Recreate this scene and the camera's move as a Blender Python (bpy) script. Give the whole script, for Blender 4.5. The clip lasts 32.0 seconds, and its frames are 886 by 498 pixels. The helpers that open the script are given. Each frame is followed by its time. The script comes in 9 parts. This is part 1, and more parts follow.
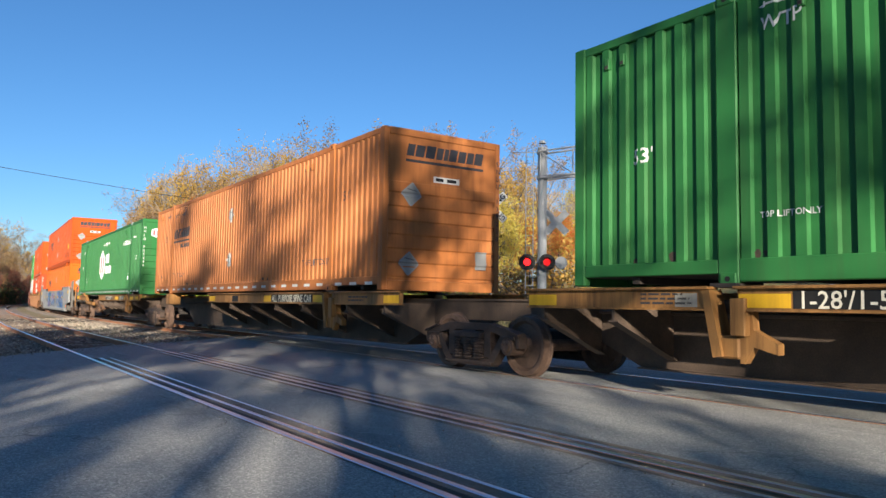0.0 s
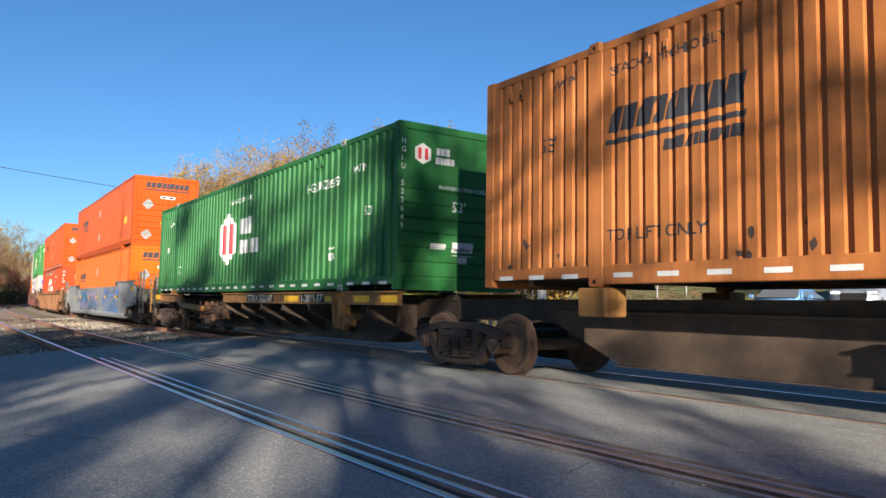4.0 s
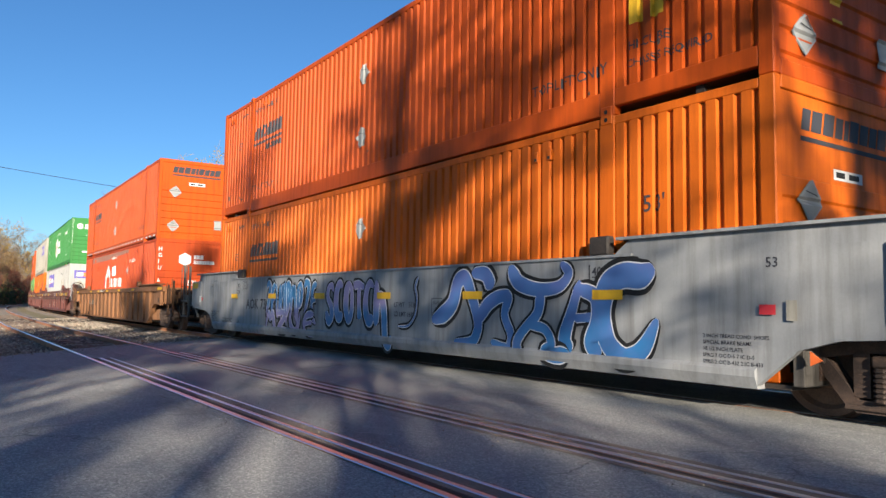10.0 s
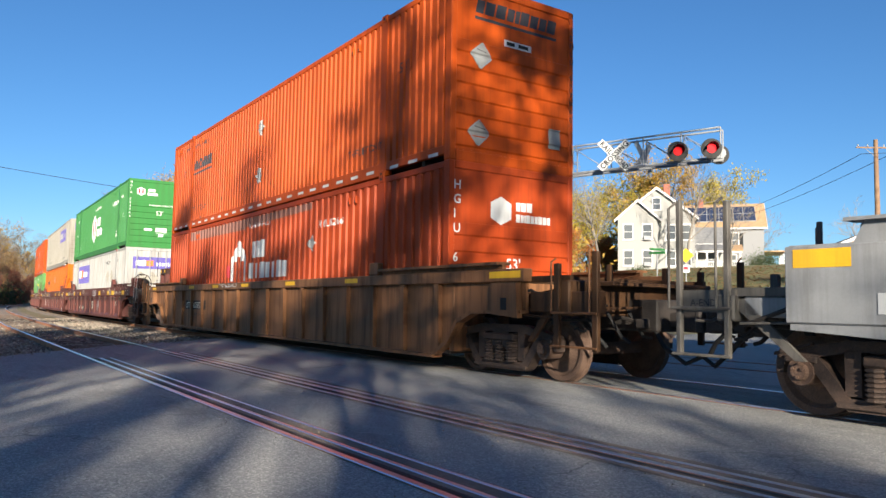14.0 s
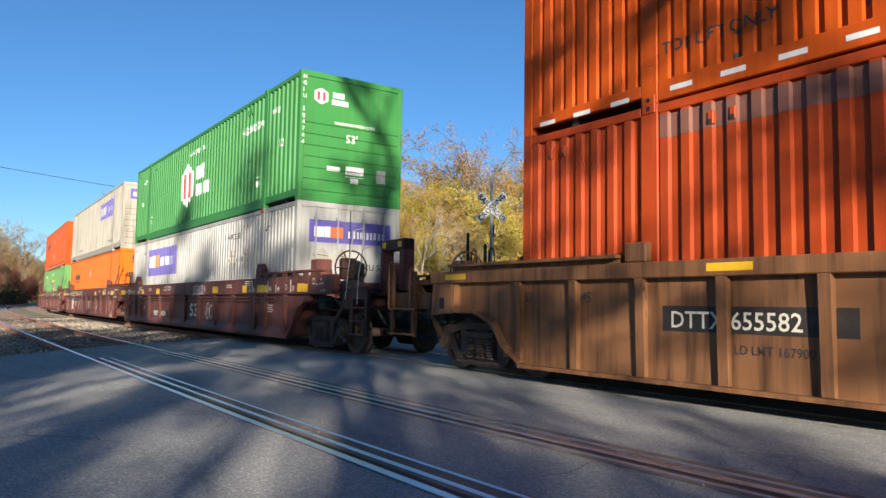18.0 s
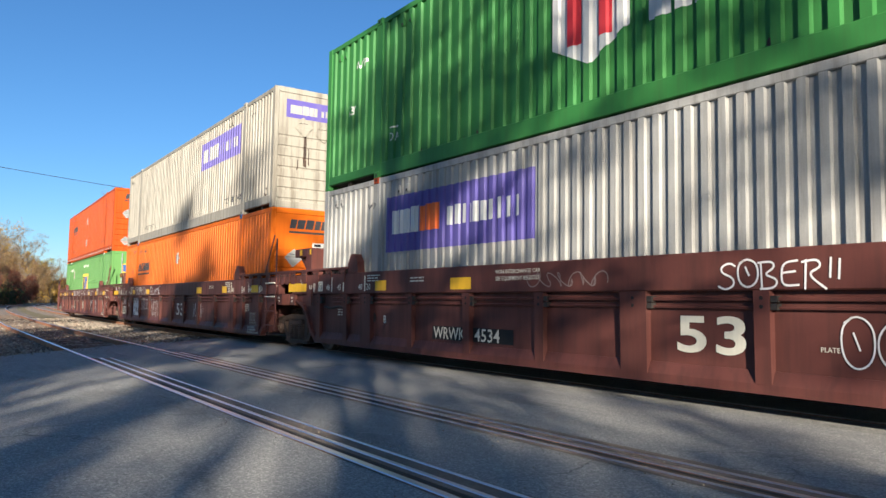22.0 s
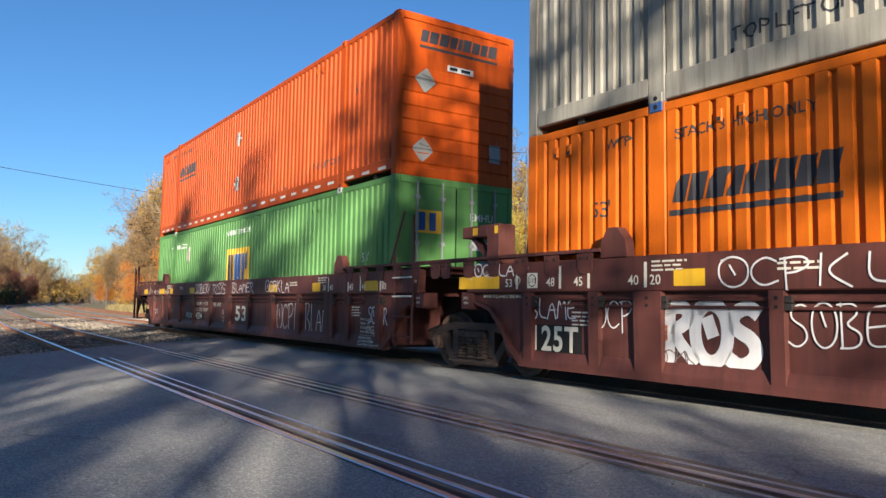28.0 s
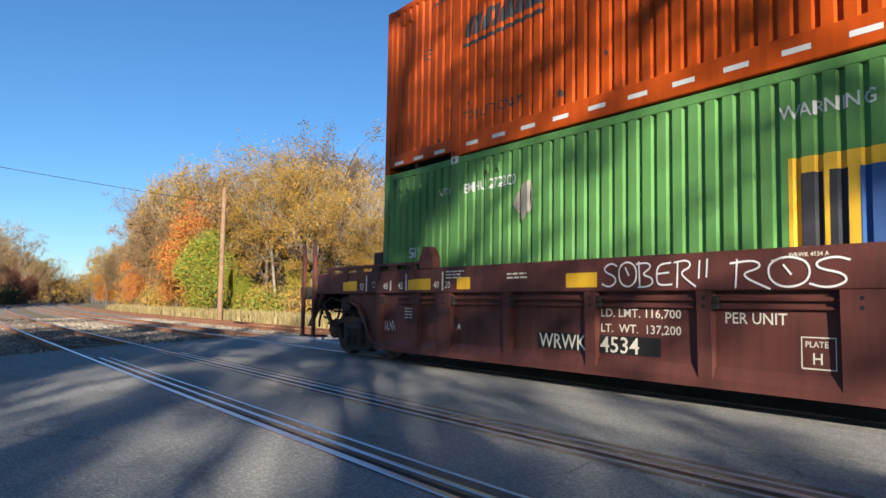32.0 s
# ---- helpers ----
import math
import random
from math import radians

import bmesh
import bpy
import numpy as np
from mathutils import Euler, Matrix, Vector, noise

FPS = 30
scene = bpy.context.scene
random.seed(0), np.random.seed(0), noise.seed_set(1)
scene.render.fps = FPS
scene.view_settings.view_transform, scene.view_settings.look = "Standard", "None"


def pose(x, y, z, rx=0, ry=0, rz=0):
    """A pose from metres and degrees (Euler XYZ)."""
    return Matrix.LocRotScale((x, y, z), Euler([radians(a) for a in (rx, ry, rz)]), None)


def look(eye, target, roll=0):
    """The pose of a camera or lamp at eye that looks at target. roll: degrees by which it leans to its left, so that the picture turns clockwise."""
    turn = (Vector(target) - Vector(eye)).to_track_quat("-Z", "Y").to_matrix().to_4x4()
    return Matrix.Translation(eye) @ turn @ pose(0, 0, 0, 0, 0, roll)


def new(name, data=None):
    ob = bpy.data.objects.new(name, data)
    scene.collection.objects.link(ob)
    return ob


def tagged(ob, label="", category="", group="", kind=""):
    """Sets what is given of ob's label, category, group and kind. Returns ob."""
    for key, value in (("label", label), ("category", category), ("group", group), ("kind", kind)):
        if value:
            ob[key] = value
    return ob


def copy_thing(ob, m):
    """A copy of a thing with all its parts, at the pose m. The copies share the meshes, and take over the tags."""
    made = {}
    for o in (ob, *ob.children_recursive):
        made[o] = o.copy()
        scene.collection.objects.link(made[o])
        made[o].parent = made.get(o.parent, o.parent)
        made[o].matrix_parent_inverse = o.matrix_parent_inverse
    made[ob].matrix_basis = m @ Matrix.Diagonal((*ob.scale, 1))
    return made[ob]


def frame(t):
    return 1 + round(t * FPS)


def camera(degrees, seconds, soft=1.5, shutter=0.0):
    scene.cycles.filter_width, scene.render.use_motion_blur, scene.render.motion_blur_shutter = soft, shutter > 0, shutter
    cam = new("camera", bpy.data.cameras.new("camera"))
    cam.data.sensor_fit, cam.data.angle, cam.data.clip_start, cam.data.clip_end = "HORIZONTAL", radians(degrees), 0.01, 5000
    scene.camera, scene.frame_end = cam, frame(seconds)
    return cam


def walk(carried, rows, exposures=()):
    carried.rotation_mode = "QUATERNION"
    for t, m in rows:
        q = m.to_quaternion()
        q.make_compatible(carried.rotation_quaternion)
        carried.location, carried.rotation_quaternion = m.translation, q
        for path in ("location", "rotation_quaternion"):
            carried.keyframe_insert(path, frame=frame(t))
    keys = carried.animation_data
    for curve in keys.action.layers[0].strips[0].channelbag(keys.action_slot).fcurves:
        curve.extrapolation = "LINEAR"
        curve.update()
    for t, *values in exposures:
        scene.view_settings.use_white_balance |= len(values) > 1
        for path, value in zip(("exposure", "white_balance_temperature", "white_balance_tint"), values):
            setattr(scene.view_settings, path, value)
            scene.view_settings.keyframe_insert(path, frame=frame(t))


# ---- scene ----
# ---- camera: stands still beside the crossing ----
cam = camera(62.0, 32.0, soft=1.5, shutter=0.0)
EYE = Vector((0.0, -7.679, 0.964))
AIM = EYE + Vector((-0.8195, 0.5679, 0.0765)) * 10
VIEW = look(EYE, AIM, 0.926)
walk(cam, [(0.0, VIEW), (32.0, VIEW)], exposures=[(0.0, 1.47, 6000, 10), (32.0, 1.47, 6000, 10)])

# ---- light: low autumn sun from behind the camera, clear sky ----
SUN_EL, SUN_AZ = radians(14.5), radians(-27.4)      # azimuth counted from +x
SUN_DIR = Vector((math.cos(SUN_AZ) * math.cos(SUN_EL), math.sin(SUN_AZ) * math.cos(SUN_EL), math.sin(SUN_EL)))
world = bpy.data.worlds.new("sky")
scene.world = world
world.use_nodes = True
_n = world.node_tree.nodes
_sky = _n.new("ShaderNodeTexSky")
_sky.sky_type, _sky.sun_disc = "NISHITA", False
_sky.sun_elevation, _sky.sun_rotation = SUN_EL, math.atan2(SUN_DIR.x, SUN_DIR.y)
_sky.altitude, _sky.air_density, _sky.dust_density, _sky.ozone_density = 100, 1.0, 0.05, 5.0
_sat = _n.new("ShaderNodeHueSaturation")      # the clear, deep blue of a dry autumn sky
_sat.inputs["Saturation"].default_value = 1.05
_sat.inputs["Hue"].default_value = 0.500
world.node_tree.links.new(_sky.outputs[0], _sat.inputs["Color"])
world.node_tree.links.new(_sat.outputs[0], _n["Background"].inputs[0])
_n["Background"].inputs[1].default_value = 0.05
_sun = bpy.data.lights.new("sun", "SUN")
_sun.energy, _sun.angle, _sun.color = 5.0, radians(0.53), (1.0, 0.87, 0.68)
new("sun", _sun).matrix_world = look(SUN_DIR * 100, (0, 0, 0))

# ---- materials ----
def _ramp(nt, fac, stops):
    r = nt.nodes.new("ShaderNodeValToRGB")
    e = r.color_ramp.elements
    while len(e) < len(stops):
        e.new(0.5)
    for el, (pos, col) in zip(e, stops):
        el.position, el.color = pos, (*col, 1)
    nt.links.new(fac, r.inputs[0])
    return r.outputs[0]


def _noise(nt, vec, scale, detail=4, rough=0.6, stretch=None):
    if stretch:
        m = nt.nodes.new("ShaderNodeMapping")
        m.inputs["Scale"].default_value = stretch
        nt.links.new(vec, m.inputs[0])
        vec = m.outputs[0]
    n = nt.nodes.new("ShaderNodeTexNoise")
    n.inputs["Scale"].default_value, n.inputs["Detail"].default_value, n.inputs["Roughness"].default_value = scale, detail, rough
    nt.links.new(vec, n.inputs["Vector"])
    return n.outputs["Fac"]


def _mix(nt, fac, a, b, mode="MIX"):
    m = nt.nodes.new("ShaderNodeMix")
    m.data_type, m.blend_type = "RGBA", mode
    for sock, v in ((m.inputs["Factor"], fac), (m.inputs["A"], a), (m.inputs["B"], b)):
        if isinstance(v, (int, float)):
            sock.default_value = v
        elif isinstance(v, tuple):
            sock.default_value = (*v, 1)
        else:
            nt.links.new(v, sock)
    return m.outputs["Result"]


def _math(nt, op, a, b):
    m = nt.nodes.new("ShaderNodeMath")
    m.operation, m.use_clamp = op, True
    for sock, v in zip(m.inputs, (a, b)):
        if isinstance(v, (int, float)):
            sock.default_value = v
        else:
            nt.links.new(v, sock)
    return m.outputs[0]


def material(name, rough=0.6, metal=0.0):
    m = bpy.data.materials.new(name)
    m.use_nodes = True
    nt = m.node_tree
    b = nt.nodes["Principled BSDF"]
    b.inputs["Roughness"].default_value, b.inputs["Metallic"].default_value = rough, metal
    co = nt.nodes.new("ShaderNodeTexCoord").outputs["Object"]
    return m, nt, b, co


def _bump(nt, b, fac, strength=0.2, dist=0.01):
    u = nt.nodes.new("ShaderNodeBump")
    u.inputs["Strength"].default_value, u.inputs["Distance"].default_value = strength, dist
    nt.links.new(fac, u.inputs["Height"])
    nt.links.new(u.outputs[0], b.inputs["Normal"])


def paint(name, col, fade=None, dirt=(0.05, 0.035, 0.025), amount=0.5, rough=0.45, streak=True, metal=0.0):
    """Weathered paint: faded in patches, with run-down streaks of grime and a fine grain."""
    m, nt, b, co = material(name, rough, metal)
    b.inputs["Specular IOR Level"].default_value = 0.14
    fade = fade or tuple(min(1, c * 1.25 + 0.02) for c in col)
    big = _noise(nt, co, 0.9, 3)
    c = _mix(nt, _math(nt, "MULTIPLY", big, 0.9), col, fade)
    grime = _noise(nt, co, 1.0, 6, 0.65, (7.0, 7.0, 0.5) if streak else (1.5, 1.5, 1.5))
    g = nt.nodes.new("ShaderNodeMapRange")
    g.inputs[1].default_value, g.inputs[2].default_value, g.inputs[4].default_value = 0.45, 0.8, amount
    nt.links.new(grime, g.inputs[0])
    c = _mix(nt, g.outputs[0], c, dirt)
    fine = _noise(nt, co, 45, 3)
    c = _mix(nt, _math(nt, "MULTIPLY", fine, 0.18), c, dirt)
    nt.links.new(c, b.inputs["Base Color"])
    r = nt.nodes.new("ShaderNodeMapRange")
    r.inputs[3].default_value, r.inputs[4].default_value = rough - 0.1, min(1, rough + 0.25)
    nt.links.new(grime, r.inputs[0])
    nt.links.new(r.outputs[0], b.inputs["Roughness"])
    dents = _math(nt, "ADD", _math(nt, "MULTIPLY", fine, 0.12), _math(nt, "MULTIPLY", _noise(nt, co, 2.6, 2, 0.5), 0.85))
    _bump(nt, b, dents, 0.22, 0.03)
    return m


def rough_stuff(name, cols, scale=6, rough=0.9, bump=0.5, dist=0.02, fine=60, metal=0.0):
    """Stone, soil, bark and the like: a colour ramp over two scales of noise, with relief."""
    m, nt, b, co = material(name, rough, metal)
    n1, n2 = _noise(nt, co, scale, 5, 0.65), _noise(nt, co, fine, 3)
    f = _math(nt, "ADD", _math(nt, "MULTIPLY", n1, 0.6), _math(nt, "MULTIPLY", n2, 0.4))
    k = len(cols)
    nt.links.new(_ramp(nt, f, [(0.3 + 0.4 * i / max(1, k - 1), c) for i, c in enumerate(cols)]), b.inputs["Base Color"])
    _bump(nt, b, f, bump, dist)
    return m


def leafy(name, cols, rough=0.6):
    """Leaves: each island picks its own colour; light shines through a little."""
    m, nt, b, co = material(name, rough)
    g = nt.nodes.new("ShaderNodeNewGeometry")
    k = len(cols)
    c = _ramp(nt, g.outputs["Random Per Island"], [(i / max(1, k - 1), q) for i, q in enumerate(cols)])
    nt.links.new(c, b.inputs["Base Color"])
    t = nt.nodes.new("ShaderNodeBsdfTranslucent")
    nt.links.new(c, t.inputs[0])
    mx = nt.nodes.new("ShaderNodeMixShader")
    mx.inputs[0].default_value = 0.35
    nt.links.new(b.outputs[0], mx.inputs[1])
    nt.links.new(t.outputs[0], mx.inputs[2])
    nt.links.new(mx.outputs[0], nt.nodes["Material Output"].inputs[0])
    return m


ORANGE = paint("orange_paint", (0.50, 0.093, 0.003), (0.52, 0.113, 0.006), dirt=(0.07, 0.022, 0.006), amount=0.5)
ORANGE_RED = paint("red_orange_paint", (0.42, 0.055, 0.002), (0.44, 0.075, 0.005), dirt=(0.06, 0.018, 0.006), amount=0.5)
ORANGE_OLD = paint("faded_orange_paint", (0.39, 0.128, 0.030), (0.44, 0.17, 0.06), dirt=(0.09, 0.04, 0.018), amount=0.55)
ORANGE_CLEAN = paint("fresh_orange_paint", (0.52, 0.102, 0.003), (0.54, 0.122, 0.006), dirt=(0.09, 0.028, 0.006), amount=0.3)
HUB_RED = paint("brick_red_paint", (0.33, 0.040, 0.006), (0.36, 0.055, 0.010), dirt=(0.06, 0.018, 0.010), amount=0.45)
HUB_GREEN = paint("deep_green_paint", (0.016, 0.115, 0.030), (0.032, 0.155, 0.042), amount=0.3)
LIGHT_GREEN = paint("mid_green_paint", (0.028, 0.155, 0.036), (0.045, 0.20, 0.05), amount=0.3)
EMP_GREEN = paint("pale_green_paint", (0.085, 0.22, 0.06), (0.12, 0.28, 0.085), amount=0.3)
FX_WHITE = paint("dull_white_paint", (0.32, 0.316, 0.30), (0.39, 0.382, 0.357), amount=0.6)
FX_GREY = paint("dirty_grey_paint", (0.28, 0.265, 0.225), (0.37, 0.342, 0.285), (0.07, 0.05, 0.033), amount=0.85)
WELL_GREY = paint("grey_car_paint", (0.24, 0.245, 0.25), (0.31, 0.315, 0.315), amount=0.5)
WELL_RUST = paint("rusty_yellow_car_paint", (0.175, 0.080, 0.036), (0.25, 0.118, 0.053), (0.022, 0.014, 0.010), amount=0.95)
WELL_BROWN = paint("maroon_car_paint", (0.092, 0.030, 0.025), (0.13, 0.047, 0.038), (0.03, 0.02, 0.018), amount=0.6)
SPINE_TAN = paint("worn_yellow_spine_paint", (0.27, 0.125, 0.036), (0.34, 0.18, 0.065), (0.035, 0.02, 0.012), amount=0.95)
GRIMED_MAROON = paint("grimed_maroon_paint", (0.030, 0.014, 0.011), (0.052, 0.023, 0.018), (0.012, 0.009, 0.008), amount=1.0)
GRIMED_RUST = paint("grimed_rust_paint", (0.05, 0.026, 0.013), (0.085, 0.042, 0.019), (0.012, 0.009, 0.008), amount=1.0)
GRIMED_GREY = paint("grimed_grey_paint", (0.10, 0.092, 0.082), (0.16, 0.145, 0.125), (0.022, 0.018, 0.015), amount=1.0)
GRIMY = rough_stuff("grimy_steel", [(0.009, 0.007, 0.006), (0.022, 0.017, 0.014), (0.05, 0.036, 0.027)], 5, 0.75, 0.3, 0.01)
RUSTY = rough_stuff("rusty_iron", [(0.016, 0.011, 0.009), (0.045, 0.028, 0.020), (0.095, 0.055, 0.036)], 6, 0.8, 0.3, 0.01)
WHEEL_STEEL = rough_stuff("worn_wheel_steel", [(0.30, 0.28, 0.26), (0.5, 0.48, 0.46)], 8, 0.28, 0.05, 0.002, metal=1.0)
RAIL_TOP = rough_stuff("polished_rail_steel", [(0.70, 0.70, 0.71), (0.86, 0.86, 0.88)], 3, 0.36, 0.05, 0.002, metal=1.0)
WHEEL_FACE = rough_stuff("rust_brown_wheel", [(0.04, 0.024, 0.017), (0.10, 0.058, 0.038), (0.17, 0.105, 0.07)], 4, 0.8, 0.2, 0.006)
RUST_GEAR = rough_stuff("rust_caked_gear", [(0.04, 0.02, 0.012), (0.11, 0.054, 0.026), (0.21, 0.105, 0.05)], 5, 0.85, 0.4, 0.01)
RAIL_RUST = rough_stuff("rusted_rail", [(0.14, 0.05, 0.022), (0.26, 0.105, 0.045), (0.36, 0.17, 0.085)], 4, 0.85, 0.2, 0.005)
GALV = paint("galvanised_steel", (0.25, 0.255, 0.26), (0.33, 0.335, 0.335), (0.12, 0.12, 0.12), 0.4, 0.45)
BLACK = paint("black_paint", (0.012, 0.012, 0.013), (0.02, 0.02, 0.02), (0.04, 0.035, 0.03), 0.4, 0.5)
WHITE = paint("white_paint", (0.56, 0.56, 0.545), (0.64, 0.64, 0.62), (0.3, 0.28, 0.25), 0.35, 0.5)
CREAM = paint("cream_lettering", (0.68, 0.63, 0.50), (0.74, 0.7, 0.58), (0.3, 0.25, 0.2), 0.35, 0.5)
YELLOW = paint("reflective_yellow", (0.72, 0.40, 0.012), (0.75, 0.45, 0.03), (0.2, 0.1, 0.03), 0.35, 0.4)
NAVY = paint("dark_blue_grey_lettering", (0.022, 0.028, 0.038), (0.04, 0.045, 0.055), (0.1, 0.06, 0.04), 0.3, 0.5)
PURPLE = paint("violet_panel", (0.075, 0.055, 0.27), (0.10, 0.085, 0.32), (0.2, 0.18, 0.2), 0.3, 0.45)
LOGO_ORANGE = paint("logo_orange", (0.72, 0.13, 0.02), None, (0.4, 0.2, 0.1), 0.3, 0.45)
LOGO_RED = paint("logo_red", (0.48, 0.02, 0.03), None, (0.2, 0.1, 0.1), 0.2, 0.45)
LOGO_YELLOW = paint("logo_yellow", (0.62, 0.36, 0.02), None, (0.3, 0.2, 0.05), 0.3, 0.45)
LOGO_BLUE = paint("logo_blue", (0.02, 0.07, 0.22), None, (0.1, 0.1, 0.1), 0.3, 0.45)
PLACARD = paint("placard_grey", (0.21, 0.215, 0.21), (0.30, 0.305, 0.30), (0.15, 0.14, 0.13), 0.4, 0.4)
BAND = paint("dull_mauve_paint", (0.17, 0.075, 0.055), (0.20, 0.09, 0.07), (0.06, 0.03, 0.02), 0.5)


def spray_fade(name, low, high, z0, z1):
    """Sprayed paint that blends from one colour to another up the side, with misty patches."""
    m, nt, b, co = material(name, 0.5)
    sep = nt.nodes.new("ShaderNodeSeparateXYZ")
    nt.links.new(co, sep.inputs[0])
    g = nt.nodes.new("ShaderNodeMapRange")
    g.inputs[1].default_value, g.inputs[2].default_value = z0, z1
    nt.links.new(sep.outputs["Z"], g.inputs[0])
    mist = _noise(nt, co, 2.4, 4, 0.6)
    f = _math(nt, "ADD", g.outputs[0], _math(nt, "MULTIPLY", _math(nt, "SUBTRACT", mist, 0.42), 1.6))
    c = _mix(nt, f, low, high)
    c = _mix(nt, _math(nt, "MULTIPLY", _noise(nt, co, 40, 3), 0.2), c, (0.10, 0.10, 0.12))
    nt.links.new(c, b.inputs["Base Color"])
    return m


FADE_LILAC_TOP = spray_fade("spray_blue_to_lilac", (0.02, 0.16, 0.36), (0.30, 0.24, 0.42), 0.82, 1.02)
FADE_BLUE_TOP = spray_fade("spray_lilac_to_blue", (0.26, 0.20, 0.38), (0.02, 0.15, 0.34), 0.72, 1.0)
FADE_BLUE = spray_fade("spray_blue_with_violet_mist", (0.03, 0.17, 0.40), (0.14, 0.15, 0.40), 0.6, 2.4)
GRAF_FAINT = paint("faded_spray", (0.20, 0.15, 0.14), None, (0.12, 0.08, 0.08), 0.5, 0.6)
GRAF_WHITE = paint("spray_white", (0.66, 0.64, 0.62), None, (0.4, 0.35, 0.33), 0.5, 0.6)


# ---- mesh helpers ----
def empty(name):
    return new(name)


def part(name, bm, mat, parent=None, label="", smooth=False):
    """Links a bmesh as one mesh object under a thing or a part."""
    me = bpy.data.meshes.new(name)
    bm.to_mesh(me)
    bm.free()
    return mesh_part(name, me, mat, parent, label, smooth)


def mesh_part(name, me, mat, parent=None, label="", smooth=False):
    me.materials.clear()
    for mm in (mat if isinstance(mat, (list, tuple)) else [mat]):
        me.materials.append(mm)
    if smooth:
        me.polygons.foreach_set("use_smooth", [True] * len(me.polygons))
    ob = new(name, me)
    ob.parent = parent
    if label:
        tagged(ob, label)
    return ob


def mesh_data(name, verts, faces):
    me = bpy.data.meshes.new(name)
    me.from_pydata([tuple(v) for v in verts], [], faces)
    me.update()
    return me


def add_box(bm, x0, x1, y0, y1, z0, z1, bevel=0.0, mi=0):
    vs = [bm.verts.new(c) for c in ((x0, y0, z0), (x1, y0, z0), (x1, y1, z0), (x0, y1, z0), (x0, y0, z1), (x1, y0, z1), (x1, y1, z1), (x0, y1, z1))]
    fs = [bm.faces.new([vs[i] for i in q]) for q in ((0, 3, 2, 1), (4, 5, 6, 7), (0, 1, 5, 4), (1, 2, 6, 5), (2, 3, 7, 6), (3, 0, 4, 7))]
    for f in fs:
        f.material_index = mi
    if bevel:
        es = list({e for f in fs for e in f.edges})
        bmesh.ops.bevel(bm, geom=es, offset=bevel, segments=1, affect="EDGES", clamp_overlap=True)


def box(x0, x1, y0, y1, z0, z1, bevel=0.0):
    bm = bmesh.new()
    add_box(bm, x0, x1, y0, y1, z0, z1, bevel)
    return bm


def add_prism(bm, poly, y0, y1, axis="y"):
    """Extrudes a polygon of (x, z) points from y0 to y1 (axis 'x': points are (y, z); 'z': points are (x, y))."""
    put = {"y": lambda a, b, c: (a, c, b), "x": lambda a, b, c: (c, a, b), "z": lambda a, b, c: (a, b, c)}[axis]
    lo = [bm.verts.new(put(a, b, y0)) for a, b in poly]
    hi = [bm.verts.new(put(a, b, y1)) for a, b in poly]
    bm.faces.new(lo)
    bm.faces.new(hi[::-1])
    k = len(poly)
    for i in range(k):
        bm.faces.new((lo[i], hi[i], hi[(i + 1) % k], lo[(i + 1) % k]))
    bmesh.ops.recalc_face_normals(bm, faces=bm.faces)


def prism(poly, y0, y1, axis="y"):
    bm = bmesh.new()
    add_prism(bm, poly, y0, y1, axis)
    return bm


def add_cyl(bm, a, b, r0, r1=None, seg=10, caps=True):
    a, b = Vector(a), Vector(b)
    r1 = r0 if r1 is None else r1
    d = (b - a).normalized()
    u = d.orthogonal().normalized()
    w = d.cross(u)
    ring = lambda c, r: [bm.verts.new(c + (u * math.cos(t) + w * math.sin(t)) * r) for t in (2 * math.pi * i / seg for i in range(seg))]
    lo, hi = ring(a, r0), ring(b, r1)
    for i in range(seg):
        bm.faces.new((lo[i], lo[(i + 1) % seg], hi[(i + 1) % seg], hi[i]))
    if caps:
        bm.faces.new(lo[::-1])
        bm.faces.new(hi)


def cyl(a, b, r0, r1=None, seg=10):
    bm = bmesh.new()
    add_cyl(bm, a, b, r0, r1, seg)
    return bm


def add_tube(bm, pts, r, seg=6):
    """One round bar swept through the points."""
    pts = [Vector(q) for q in pts]
    k = len(pts)
    u = None
    prev = None
    for i, q in enumerate(pts):
        d = (pts[min(i + 1, k - 1)] - pts[max(i - 1, 0)]).normalized()
        u = d.orthogonal().normalized() if u is None else (u - d * u.dot(d)).normalized()
        w = d.cross(u)
        ring = [bm.verts.new(q + (u * math.cos(t) + w * math.sin(t)) * r) for t in (2 * math.pi * n / seg for n in range(seg))]
        if prev:
            for n in range(seg):
                bm.faces.new((prev[n], prev[(n + 1) % seg], ring[(n + 1) % seg], ring[n]))
        else:
            bm.faces.new(ring[::-1])
        prev = ring
    bm.faces.new(prev)


def tube(pts, r, seg=6):
    bm = bmesh.new()
    add_tube(bm, pts, r, seg)
    return bm


def add_lathe(bm, prof, seg=32, centre=(0, 0, 0)):
    """Turns (radius, y) points about the y axis."""
    cx, cy, cz = centre
    rings = [[bm.verts.new((cx + r * math.cos(t), cy + y, cz + r * math.sin(t))) for t in (2 * math.pi * i / seg for i in range(seg))] for r, y in prof]
    for p, q in zip(rings, rings[1:]):
        for i in range(seg):
            bm.faces.new((p[i], p[(i + 1) % seg], q[(i + 1) % seg], q[i]))
    bm.faces.new(rings[0])
    bm.faces.new(rings[-1][::-1])


